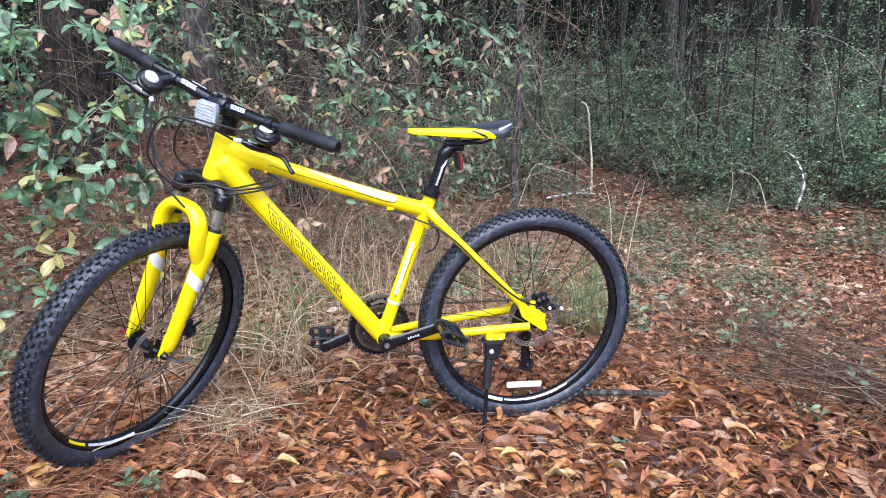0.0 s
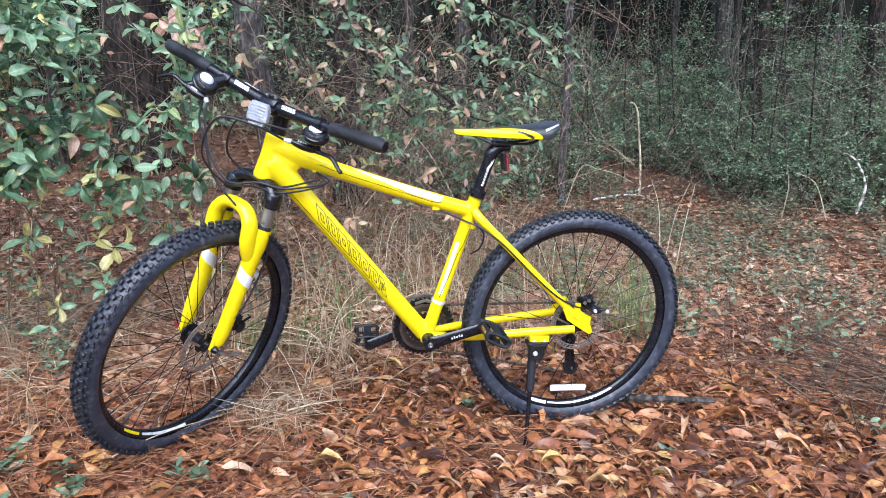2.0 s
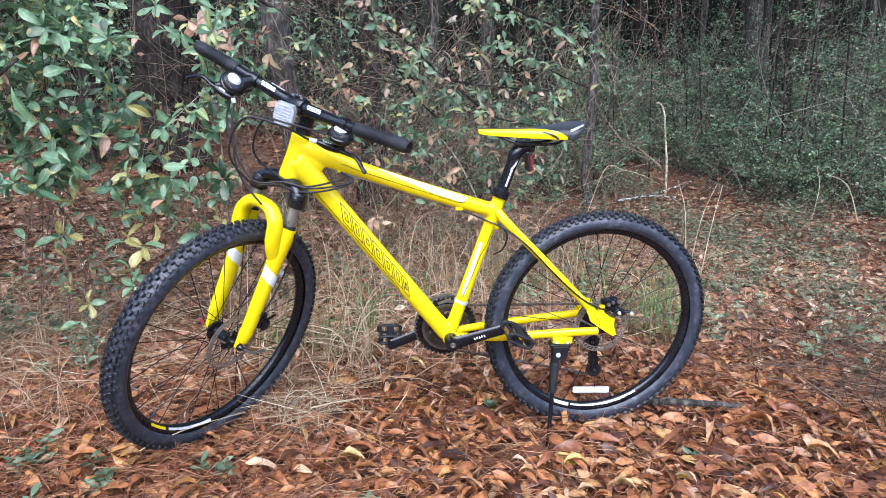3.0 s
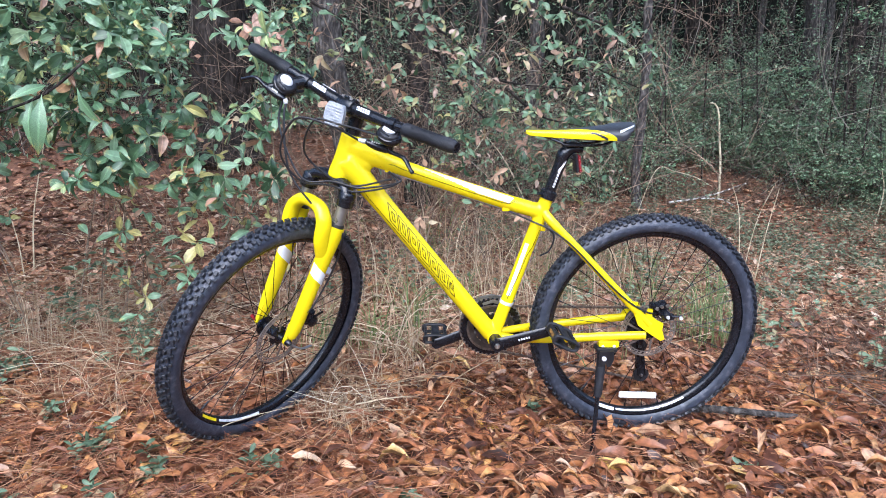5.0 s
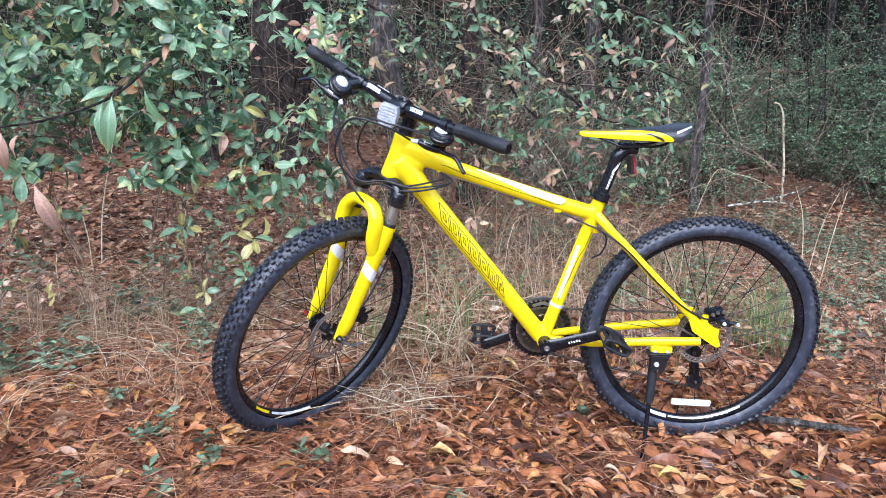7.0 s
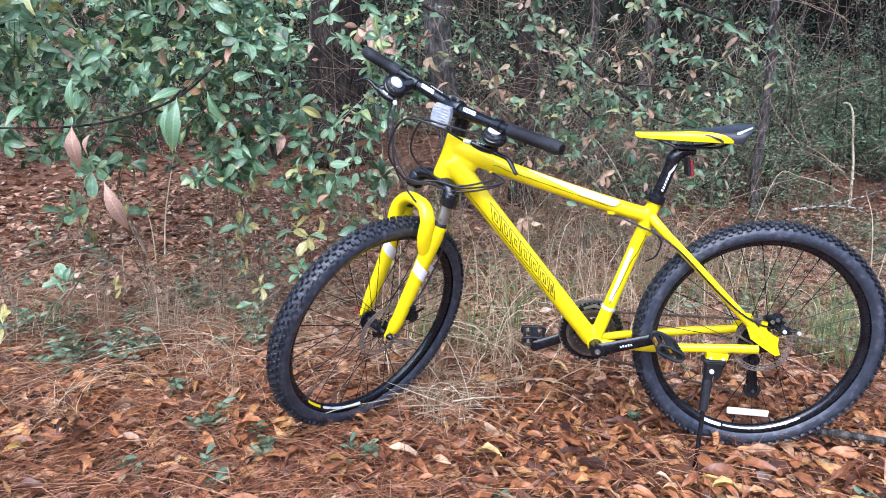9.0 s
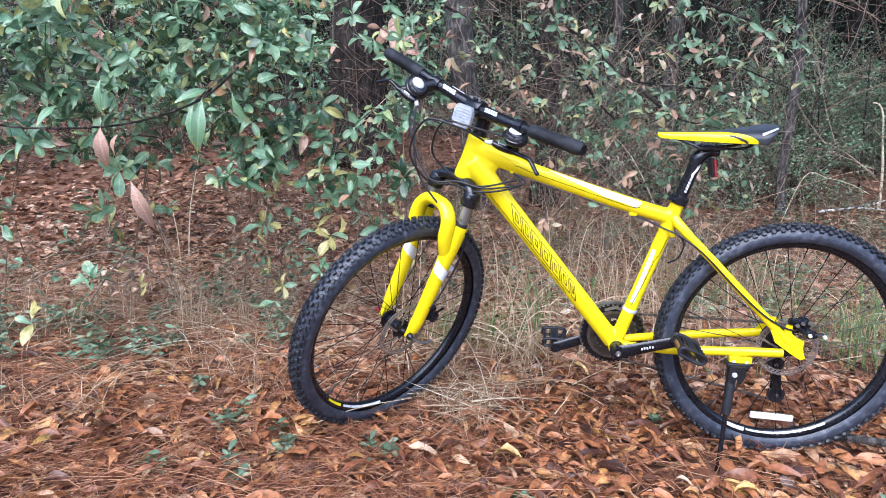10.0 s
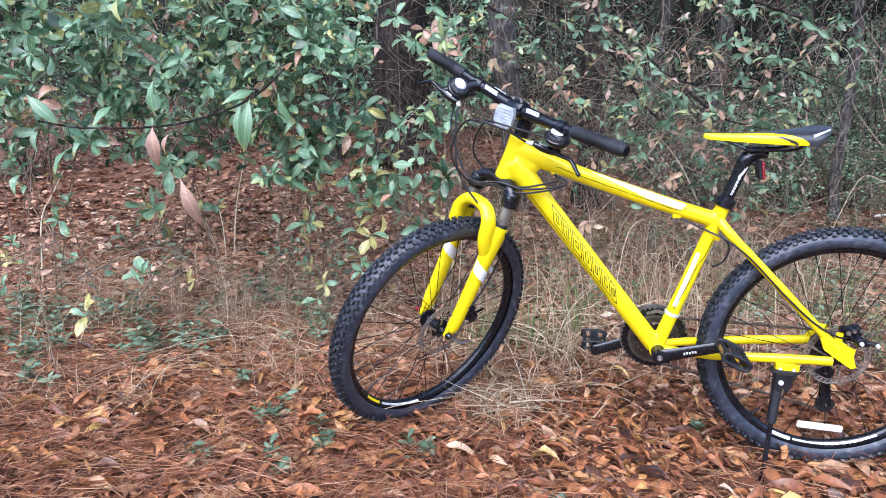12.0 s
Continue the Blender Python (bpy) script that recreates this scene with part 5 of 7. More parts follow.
tree(1.2, 7.2, 0.10, 11.0, GREYBARK, "grey trunk among bare twigs", (-0.01, 0.0), crown=(1500, 1.8, 0.30))
tree(6.9, 6.4, 0.11, 11.0, BARK, "dark trunk standing in the green thicket", (0.02, 0.0), crown=(1500, 1.8, 0.30))
tree(-4.3, 6.6, 0.14, 11.0, BARK, "dark trunk behind the broad-leaved shrubs", (0.0, 0.0))
tree(-5.6, 6.0, 0.11, 11.0, GREYBARK, "grey trunk behind the broad-leaved shrubs", (0.03, 0.0))
tree(0.25, 6.0, 0.06, 10.5, GREYBARK, "thin grey trunk among bare twigs", (0.02, 0.0), crown=(1500, 1.8, 0.30))
tree(7.6, 9.0, 0.14, 11.0, BARK, "dark trunk deep in the thicket", (0.0, 0.0), crown=(1500, 2.0, 0.32))
tree(4.4, 9.6, 0.12, 11.0, BARK, "dark trunk deep in the thicket", (0.01, 0.0), crown=(1500, 2.0, 0.32))
tree(-2.6, 6.5, 0.12, 11.0, BARK, "dark trunk in the wood", (0.0, 0.0))


# ---- broad-leaved shrubs ----
EYE = Vector((-0.716, -1.81, 0.83))


def polar(az, dist, z):
    """A place by the compass: degrees right of straight ahead, metres off, height."""
    a = math.radians(az)
    return np.array([EYE.x + dist * math.sin(a), EYE.y + dist * math.cos(a), z])


def spot(az, slope, dist):
    """A place by the compass and its rise over the distance from eye height."""
    return polar(az, dist, EYE.z + slope * dist)


def on_ground(az, dist):
    p = polar(az, dist, 0)
    p[2] = float(ground_z(p[0], p[1]))
    return p


BLADES = [leaf_from([(0.10, 0.060), (0.30, 0.160), (0.54, 0.215), (0.78, 0.175), (0.93, 0.085)], 0.18, 0.5, 0.4, 0.012),
          leaf_from([(0.10, 0.055), (0.32, 0.170), (0.58, 0.240), (0.82, 0.195), (0.95, 0.095)], 0.08, -0.2, -0.5, 0.016),
          leaf_from([(0.10, 0.050), (0.30, 0.135), (0.52, 0.180), (0.76, 0.145), (0.92, 0.070)], 0.36, 0.9, 0.7, 0.008),
          leaf_from([(0.10, 0.035), (0.32, 0.105), (0.60, 0.205), (0.84, 0.195), (0.95, 0.110)], 0.14, 0.35, -0.6, 0.014)]


def single_leaf_material(mat):
    m = mat.copy()
    n, l = m.node_tree.nodes, m.node_tree.links
    info = n.new("ShaderNodeObjectInfo")
    rampn = [q for q in n if q.type == "VALTORGB"][0]
    l.new(info.outputs["Random"], rampn.inputs[0])
    return m


GREEN_ONE, LITTER_ONE = single_leaf_material(GREEN), single_leaf_material(LITTER)
LEAF_MESH = [mark_leaf(mesh_of("leaf", *s, GREEN_ONE), s[0]) for s in BLADES]


def shrub(base, stems, clumps, label, leaf_len, per=(5, 8), mat=GREEN, pick=0, hang=0.0, thick=1.0, outward=0.5):
    """Stems from a base; twigs that end in rosettes of leaves. pick: how many leaves are pieces of their own."""
    base = np.asarray(base, float)
    sh = tagged(new("shrub"), label, "shrub", "broad-leaved shrubs")
    sh.location = Vector(base)
    skel = []
    for k, tip in enumerate(stems):
        tip = np.asarray(tip, float) - base
        mid = tip * np.array([0.35, 0.35, 0.6])
        pts = curve([(0.05 * len(stems) * math.cos(k * 2.1), 0.03 * len(stems) * math.sin(k * 2.1), -0.03), mid, tip], 8)
        part("stem", sweep(pts, [thick * (0.0012 + 0.0021 * min(1.0, max(0.0, float(tip[2])))) * (1 - 0.6 * i / (len(pts) - 1)) for i in range(len(pts))], 8), sh, "", STEMBARK)
        skel += [np.array(p) for p in pts[3:]]
    skel = np.array(skel)
    D, N, T, S = [], [], [], []
    tb, tt_, ts = [], [], []
    for c in clumps:
        c = np.asarray(c, float) - base
        d2 = np.linalg.norm((skel - c) * np.array([1, 1, 1.3]), axis=1)
        root = skel[np.argsort(d2)[rng.integers(0, 3)]]
        ax = c - root
        ln = np.linalg.norm(ax) + 1e-6
        ax = ax / ln
        tb.append(root), tt_.append(c), ts.append(np.array([0, 0, 0.08 * ln]) + rng.normal(size=3) * 0.03 * ln)
        face = ax * 0.5 + np.array([0, -outward, 0.45]) + rng.normal(size=3) * 0.40
        face /= np.linalg.norm(face)
        u = np.cross(face, [0.3, 0.2, 0.9])
        u /= np.linalg.norm(u) + 1e-6
        w = np.cross(face, u)
        m = int(rng.integers(per[0], per[1] + 1))
        grow = rng.uniform(0.75, 1.15)
        for j in range(m):
            back = rng.uniform(0, min(0.09, ln * 0.6)) * (j / m)
            ang = j * 2.4 + rng.uniform(-0.4, 0.4)
            d = face * rng.uniform(0.05, 0.65) + (u * math.cos(ang) + w * math.sin(ang)) + np.array([0, 0, rng.uniform(-0.55, 0.10) - hang])
            D.append(d), T.append(c - ax * back), S.append(leaf_len * grow * rng.uniform(0.42, 1.05))
            N.append(face + np.array([0, -0.10, 0.20]) + rng.normal(size=3) * 0.65)
    stuff("brush", ribbons("brush", tb, tt_, ts, 0.0019 * max(0.6, thick), SHRUBTWIG, 6), sh)
    D, N, T, S = map(np.array, (D, N, T, S))
    R = frames(D, N)
    S3 = np.stack([S, S * rng.uniform(0.8, 1.15, len(S)), S], 1)
    near = np.argsort(T[:, 1])[:pick]
    rest = np.setdiff1d(np.arange(len(T)), near)
    for q in range(4):
        sel = rest[rest % 4 == q]
        if len(sel):
            stuff("foliage", scatter_mesh("foliage", *BLADES[q], R[sel], T[sel], S3[sel], mat, True), sh)
    for i in near:
        o = new("leaf", LEAF_MESH[int(i) % 4])
        o.parent = sh
        o.matrix_basis = Matrix.Translation(Vector(T[i])) @ Matrix(R[i].tolist()).to_4x4() @ Matrix.Diagonal((*S3[i], 1))
    return sh


def clump_field(k, az, dist, z, power=1.0):
    a = rng.uniform(az[0], az[1], k)
    d = rng.uniform(dist[0], dist[1], k)
    h = z[0] + (z[1] - z[0]) * rng.uniform(0, 1, k) ** power
    return [polar(p, q, r) for p, q, r in zip(a, d, h)]


def clear_of_trunk(places):
    """Leave out most of what would hang before the thick trunk."""
    out = []
    for p in places:
        az = math.degrees(math.atan2(p[0] - EYE.x, p[1] - EYE.y))
        if not (-16.6 < az < -11.6 and p[2] > 0.98) or rng.uniform() < 0.22:
            out.append(p)
    return out


for az0, az1, cnt, low, lab in (
        (-46, -37, 120, 0.72, "leafy evergreen shrub with glossy green, yellowing and brown leaves"),
        (-38, -27, 185, 0.70, "dense evergreen shrub with glossy leaves in rosettes, some yellow"),
        (-28, -18, 185, 0.66, "dense evergreen shrub beside the dark trunk, some dead leaves"),
        (-19, -9, 95, 0.62, "evergreen shrub in front of the dark trunk, green and brown")):
    mid = 0.5 * (az0 + az1)
    shrub(on_ground(mid, 3.2), [polar(rng.uniform(az0, az1), rng.uniform(2.5, 3.0), rng.uniform(0.8, 1.45)) for _ in range(5)],
          clear_of_trunk(clump_field(cnt, (az0, az1), (2.4, 3.1), (low, 1.48), 0.85)), lab, 0.080, per=(5, 9), pick=70, thick=0.75)
for az0, az1, cnt, lab in (
        (-50, -38, 160, "tall evergreen shrub with small glossy leaves in the second row"),
        (-39, -27, 160, "tall evergreen shrub with small glossy leaves in the second row"),
        (-28, -16, 140, "tall evergreen shrub with small glossy leaves in the second row"),
        (-11, -6, 50, "open evergreen shrub behind the dark trunk")):
    mid = 0.5 * (az0 + az1)
    shrub(on_ground(mid, 4.6), [polar(rng.uniform(az0, az1), rng.uniform(3.8, 4.6), rng.uniform(0.9, 1.9)) for _ in range(7)],
          clump_field(cnt, (az0, az1), (3.7, 4.7), (0.92, 1.95), 0.9), lab, 0.078, per=(6, 10))
# airy boughs that reach over the path behind the saddle
airy = [[(-7, 0.20), (-3, 0.16), (-0.5, 0.10)], [(1.5, 0.23), (2.3, 0.185), (5.3, 0.149), (8.0, 0.105), (10.4, 0.091), (15.5, 0.081), (19.1, 0.05)], [(10.5, 0.22), (12.9, 0.176), (14.8, 0.148), (16.7, 0.117), (20.5, 0.085)], [(3.0, 0.15), (6, 0.07), (8.5, 0.03)], [(14, 0.20), (18, 0.17), (21, 0.15)], [(9.5, 0.085), (12.5, 0.045), (16, 0.03)]]
tips_ = []
for line in airy:
    for (a0, s0), (a1, s1) in zip(line[:-1], line[1:]):
        for t in (0.25, 0.6, 0.95):
            for _ in range(3):
                tips_.append(spot(a0 + (a1 - a0) * t + rng.normal() * 0.9, s0 + (s1 - s0) * t + rng.normal() * 0.014 - 0.004, 3.2 + rng.normal() * 0.18))
shrub(on_ground(4, 3.9), [polar(a, 3.5, z) for a, z in ((-4, 1.5), (2, 1.6), (7, 1.5), (12, 1.6), (17, 1.5), (20, 1.3))],
      tips_ + clump_field(60, (-8, 21), (2.9, 3.9), (1.10, 1.70), 0.7) + clump_field(30, (-2, 20), (3.0, 3.6), (0.72, 1.15)), "airy shrub with green, tan and dead hanging leaves", 0.064, per=(2, 6), mat=AIRY, hang=0.3, outward=0.25)
for line in airy:
    b = tagged(new("bough"), "thin dark lichen-specked bough hanging among leaves", "branch", "hanging boughs")
    pts = [Vector(spot(a, s, 3.2 + 0.05 * math.sin(3 * a))) for a, s in line]
    b.location = pts[0]
    pts = curve([p - pts[0] for p in pts], 6)
    part("wood", sweep(pts, [0.0075 * (1 - 0.7 * i / (len(pts) - 1)) for i in range(len(pts))], 8), b, "", BARK)
for az0, az1, cnt in ((-25, -18, 4), (-19, -12, 6), (-13, -7, 6)):
    mid = 0.5 * (az0 + az1)
    shrub(on_ground(mid, 3.0), [polar(rng.uniform(az0, az1), rng.uniform(2.7, 3.0), rng.uniform(0.45, 0.7)) for _ in range(3)],
          clump_field(cnt, (az0, az1), (2.6, 3.1), (0.30, 0.68)), "low sprigs of glossy leaves before the dark trunk", 0.078, per=(2, 5))
    shrub(on_ground(mid + 2, 3.1), [polar(rng.uniform(az0, az1), rng.uniform(2.7, 3.0), rng.uniform(0.45, 0.8)) for _ in range(3)],
          clump_field(6, (az0, az1), (2.6, 3.1), (0.3, 0.9)), "withered twigs with tan hanging leaves", 0.080, per=(1, 3), mat=DRYLEAF, hang=0.8)
for az in (-12, -6, 0, 6, 12, 18):
    shrub(on_ground(az, 3.5), [polar(az + rng.uniform(-4, 4), rng.uniform(3.2, 3.8), rng.uniform(0.6, 1.1)) for _ in range(3)],
          clump_field(9, (az - 4, az + 4), (3.0, 3.9), (0.45, 1.3)), "withered twigs with tan hanging leaves", 0.072, per=(1, 4), mat=DRYLEAF, hang=0.8, thick=0.4)
for az0, az1 in ((-3, 5), (4, 12), (11, 19)):
    shrub(on_ground(0.5 * (az0 + az1), 3.6), [polar(rng.uniform(az0, az1), rng.uniform(3.3, 3.8), rng.uniform(0.6, 0.95)) for _ in range(3)],
          clump_field(26, (az0, az1), (3.2, 4.4), (0.58, 1.0)), "thin shrub with green and tan leaves behind the bike", 0.060, per=(2, 5), mat=AIRY, thick=0.35)
    shrub(on_ground(0.5 * (az0 + az1) + 1, 3.7), [polar(rng.uniform(az0, az1), rng.uniform(3.4, 3.8), rng.uniform(0.6, 0.95)) for _ in range(2)],
          clump_field(14, (az0, az1), (3.3, 4.2), (0.62, 1.05)), "slender shrub with fresh green leaves behind the bike", 0.078, per=(3, 6), thick=0.35)
# dry curled leaves caught on a twig behind the handlebar
shrub(on_ground(-3.4, 3.3), [spot(-3.2, 0.06, 3.1)], [spot(-3.4 + rng.normal() * 0.9, 0.055 + rng.normal() * 0.012, 3.1) for _ in range(14)], "twig with a bunch of pale tan withered leaves", 0.045, per=(2, 4), mat=DRYLEAF, hang=0.5)
shrub(on_ground(-10.0, 2.9), [spot(-10.5, 0.15, 2.7)], [spot(a, s, 2.6) for a, s in ((-12.4, 0.165), (-11.6, 0.160), (-10.6, 0.168), (-9.7, 0.155), (-9.2, 0.148), (-10.4, 0.135))], "twig with drooping brown and pinkish dead leaves", 0.085, per=(2, 3), mat=PINKLEAF, hang=0.6)


# ---- leaves that hang nearer than the rest ----
def hanging(points, label, mat, width=0.36, twist=0.4, curl=0.5):
    """Single leaves from a place towards another, on one fine twig."""
    h = tagged(new("hanging_leaves"), label, "leaves", "near hanging leaves")
    top = Vector(points[0][0]) + Vector((0.02, 0.05, 0.06))
    h.location = top
    for k, (a, c) in enumerate(points):
        a, c = Vector(a), Vector(c)
        ln = (c - a).length
        shape = leaf_from([(0.12, 0.10 * width), (0.3, 0.36 * width), (0.5, 0.5 * width), (0.7, 0.44 * width), (0.88, 0.24 * width)], 0.16, curl, twist * (1 if k % 2 else -0.6), 0.012)
        me = mark_leaf(mesh_of("leaf", *shape, mat), shape[0])
        o = new("leaf", me)
        o.parent = h
        R = frames(np.array([c - a]), np.array([[0.35 - 0.5 * (k % 3), -1.0, 0.35]]))[0]
        o.matrix_basis = Matrix.Translation(a - top) @ Matrix(R.tolist()).to_4x4() @ Matrix.Scale(ln, 4)
    for a, c in points:
        part("twig", sweep(curve([Vector(a) - top, (Vector(a) - top) * 0.5 + Vector((0.012, 0, 0.012)), (0, 0, 0)], 4), [0.0009] * 9, 6), h, "", TWIG)
    return h


hanging([(spot(-26.9, 0.055, 2.0), spot(-27.5, -0.022, 1.98)), (spot(-27.6, 0.045, 2.02), spot(-27.9, -0.012, 2.0)), (spot(-24.6, 0.066, 2.1), spot(-23.4, 0.020, 2.08)), (spot(-26.4, 0.066, 2.05), spot(-29.0, 0.048, 2.0))], "near spray of long drooping green leaves", LONGLEAF, 0.26, 0.9)
hanging([(spot(-42.8, 0.045, 2.3), spot(-40.9, 0.008, 2.25)), (spot(-34.2, 0.072, 2.3), spot(-34.3, 0.025, 2.28)), (spot(-40.0, -0.02, 2.3), spot(-41.5, -0.055, 2.28)), (spot(-37.2, 0.035, 2.35), spot(-38.6, 0.01, 2.3))], "near drooping green leaves on a bare twig", LONGLEAF, 0.30, 0.9)
hanging([(spot(-32.5, -0.062, 1.95), spot(-31.0, -0.132, 1.93))], "one long curled pinkish-brown dead leaf hanging alone", PINKLEAF, 0.27, 2.0, 1.1)
hanging([(spot(-34.4, 0.010, 2.1), spot(-34.2, -0.045, 2.08)), (spot(-33.2, 0.0, 2.2), spot(-33.6, -0.03, 2.18))], "curled pinkish-brown dead leaves on a twig", PINKLEAF, 0.34, 1.5, 1.0)
b = tagged(new("bough"), "thin brown bare twig reaching across the shrubs", "branch", "hanging boughs")
pts = [Vector(spot(a, s, 2.15)) for a, s in ((-42.2, 0.012), (-38.9, 0.005), (-33.3, 0.012), (-29.0, 0.035), (-26.3, 0.061), (-24.0, 0.10))]
b.location = pts[0]
pts = curve([p - pts[0] for p in pts], 6)
part("wood", sweep(pts, [0.0026 + 0.0016 * i / len(pts) for i in range(len(pts))], 8), b, "", BARK)

# sprigs that rise from the litter
for az, slope, dist, cnt, size in ((-18.1, -0.19, 2.7, 4, 0.095), (-33.8, -0.205, 2.6, 4, 0.085), (-34.0, -0.10, 2.75, 4, 0.095), (-24.6, -0.134, 2.75, 1, 0.085), (-24.0, -0.172, 2.7, 1, 0.085), (-21.1, -0.083, 2.75, 2, 0.095), (-16.9, -0.097, 2.7, 4, 0.09), (-36.9, -0.191, 2.8, 1, 0.08), (-39.1, -0.179, 2.85, 1, 0.08), (-14.5, -0.044, 2.7, 3, 0.09), (-12.9, -0.104, 2.7, 3, 0.09), (-40.3, -0.096, 3.0, 4, 0.08), (-19.5, -0.13, 2.7, 3, 0.09), (-15.0, -0.15, 2.65, 3, 0.09), (-29.5, -0.10, 2.9, 2, 0.085), (-36.0, -0.12, 3.2, 3, 0.08), (-43.0, -0.06, 3.2, 4, 0.085), (8, -0.08, 3.6, 5, 0.07), (15, -0.085, 3.9, 6, 0.07)):
    c = spot(az, slope, dist)
    shrub(on_ground(az, dist), [c + np.array([0, 0, 0.01])], [c + rng.normal(size=3) * np.array([0.07, 0.05, 0.04]) for _ in range(cnt)], "low leafy sapling rising from the leaf litter", size, per=(2, 5) if cnt > 1 else (1, 2), thick=0.35)
for _ in range(5):
    az, dist = rng.uniform(-46, -9), rng.uniform(2.5, 3.4)
    c = polar(az, dist, rng.uniform(0.16, 0.42))
    shrub(on_ground(az, dist + 0.15), [c + np.array([0, 0, 0.03])], [c + rng.normal(size=3) * np.array([0.10, 0.08, 0.07]) for _ in range(int(rng.integers(2, 4)))], "low leafy sapling rising from the leaf litter", 0.065, per=(2, 5), thick=0.4)
shrub(on_ground(-42.8, 2.5), [spot(-42.6, -0.15, 2.45)], [spot(-42.6 + d, -0.165 + e, 2.45) for d, e in ((0.3, 0.02), (-0.9, -0.005), (0.8, -0.02))], "thin stem with a few pale pink dead leaves", 0.075, per=(1, 2), mat=PINKLEAF, hang=0.4)
shrub(on_ground(-33.2, 2.6), [spot(-33.0, -0.19, 2.55)], [spot(-33.0 + d, -0.20 + e, 2.55) for d, e in ((0.9, 0.01), (-0.6, -0.02), (1.6, 0.015))], "thin stem with a few pale pink dead leaves", 0.075, per=(1, 2), mat=PINKLEAF, hang=0.4)


# ---- thicket of small leaves ----
def thicket(base, size, count, sprays, label, leaf=0.04, mat=SMALLGREEN):
    """Crooked stems with side sprays; small leaves along the sprays."""
    base = np.asarray(base, float)
    th = tagged(new("bush"), label, "bush", "bushes of the thicket")
    th.location = Vector(base)
    size = np.asarray(size, float)
    k = 40
    ends = rng.normal(size=(k, 3)) * np.array([0.45, 0.45, 0.30]) * size
    ends[:, 2] = np.abs(ends[:, 2] + size[2] * 0.55)
    roots = rng.normal(size=(k, 3)) * np.array([0.14, 0.14, 0]) * size
    bow = rng.normal(size=(k, 3)) * 0.08
    own = rng.integers(0, k, sprays)
    t = (1 - 0.75 * rng.uniform(0, 1, sprays) ** 1.7)[:, None]
    s0 = roots[own] + (ends - roots)[own] * t + bow[own] * (4 * t * (1 - t))
    ln = rng.uniform(0.12, 0.34, sprays)[:, None] * (0.7 + 0.18 * size[2])
    dirs = rand_dirs(sprays, -0.25, 0.75)
    s1 = s0 + dirs * ln
    droop = np.stack([np.zeros(sprays), np.zeros(sprays), -0.12 * ln[:, 0]], 1)
    lush = rng.uniform(0.2, 1.0, k) ** 2.2
    stuff("brush", ribbons("brush", roots, ends * 1.08, bow, rng.uniform(0.002, 0.007, k), TWIG, 4), th)
    stuff("brush", ribbons("brush", s0, s1 + dirs * 0.05, -droop * 0.4, rng.uniform(0.0012, 0.003, sprays), TWIG, 2), th)
    if count:
        q = rng.choice(sprays, count, p=lush[own] / lush[own].sum())
        u = rng.uniform(0.15, 1.05, count)[:, None]
        T = s0[q] + (s1 - s0)[q] * u + droop[q] * u + rng.normal(size=(count, 3)) * (0.014 + 0.008 * size[2])
        T[:, 2] = np.maximum(T[:, 2], 0.03)
        D = dirs[q] * 0.6 + rand_dirs(count, -0.7, 0.4)
        stuff("foliage", scatter_mesh("foliage", *tiny_leaf(), frames(D, rand_dirs(count, 0.2, 1)), T, leaf * rng.uniform(0.55, 1.3, count), mat), th)
    return th


spots = []
for ring, (dist, step, sz, cnt, spr) in enumerate(((8.4, 5, (1.0, 0.7, 0.95), 7600, 230), (9.3, 5.5, (1.15, 0.85, 1.8), 10500, 330), (11.0, 5.5, (1.5, 1.1, 2.3), 9500, 520), (13.2, 6, (2.0, 1.6, 3.4), 6500, 420))):
    az = 20.5 + ring * 1.5
    while az < 60:
        deeper = 0.9 if ring == 0 and az < 33 else 0.0
        spots.append((az + rng.uniform(-1.5, 1.5), dist + deeper + rng.uniform(-0.5, 0.5), sz, cnt, spr))
        az += step
for az, dist, sz, cnt, spr in spots:
    thicket(on_ground(az, dist), np.array(sz) * rng.uniform(0.8, 1.2), int(cnt * rng.uniform(0.55, 1.2)), spr, "dense dark green bush with small leaves and bare twigs", 0.022 + 0.0017 * dist)
for az in np.arange(-62, 22, 6.5):
    thicket(on_ground(az + rng.uniform(-2, 2), rng.uniform(6.5, 8)), (1.2, 0.9, 1.7), 900, 300, "sparse bush with bare grey twigs in the wood", 0.040)
    thicket(on_ground(az + rng.uniform(-2, 2), rng.uniform(10, 13)), (2.0, 1.5, 3.2), 1800, 320, "sparse bush with bare grey twigs in the wood", 0.052)

for az, dist, sz in ((3, 7.2, 1.0), (8.5, 7.0, 1.0), (13, 7.2, 1.1), (17.5, 7.0, 1.1), (21, 7.3, 1.0)):
    thicket(on_ground(az, dist), (0.9, 0.6, sz), 3600, 260, "low fine-leaved green bush behind the bike", 0.034)

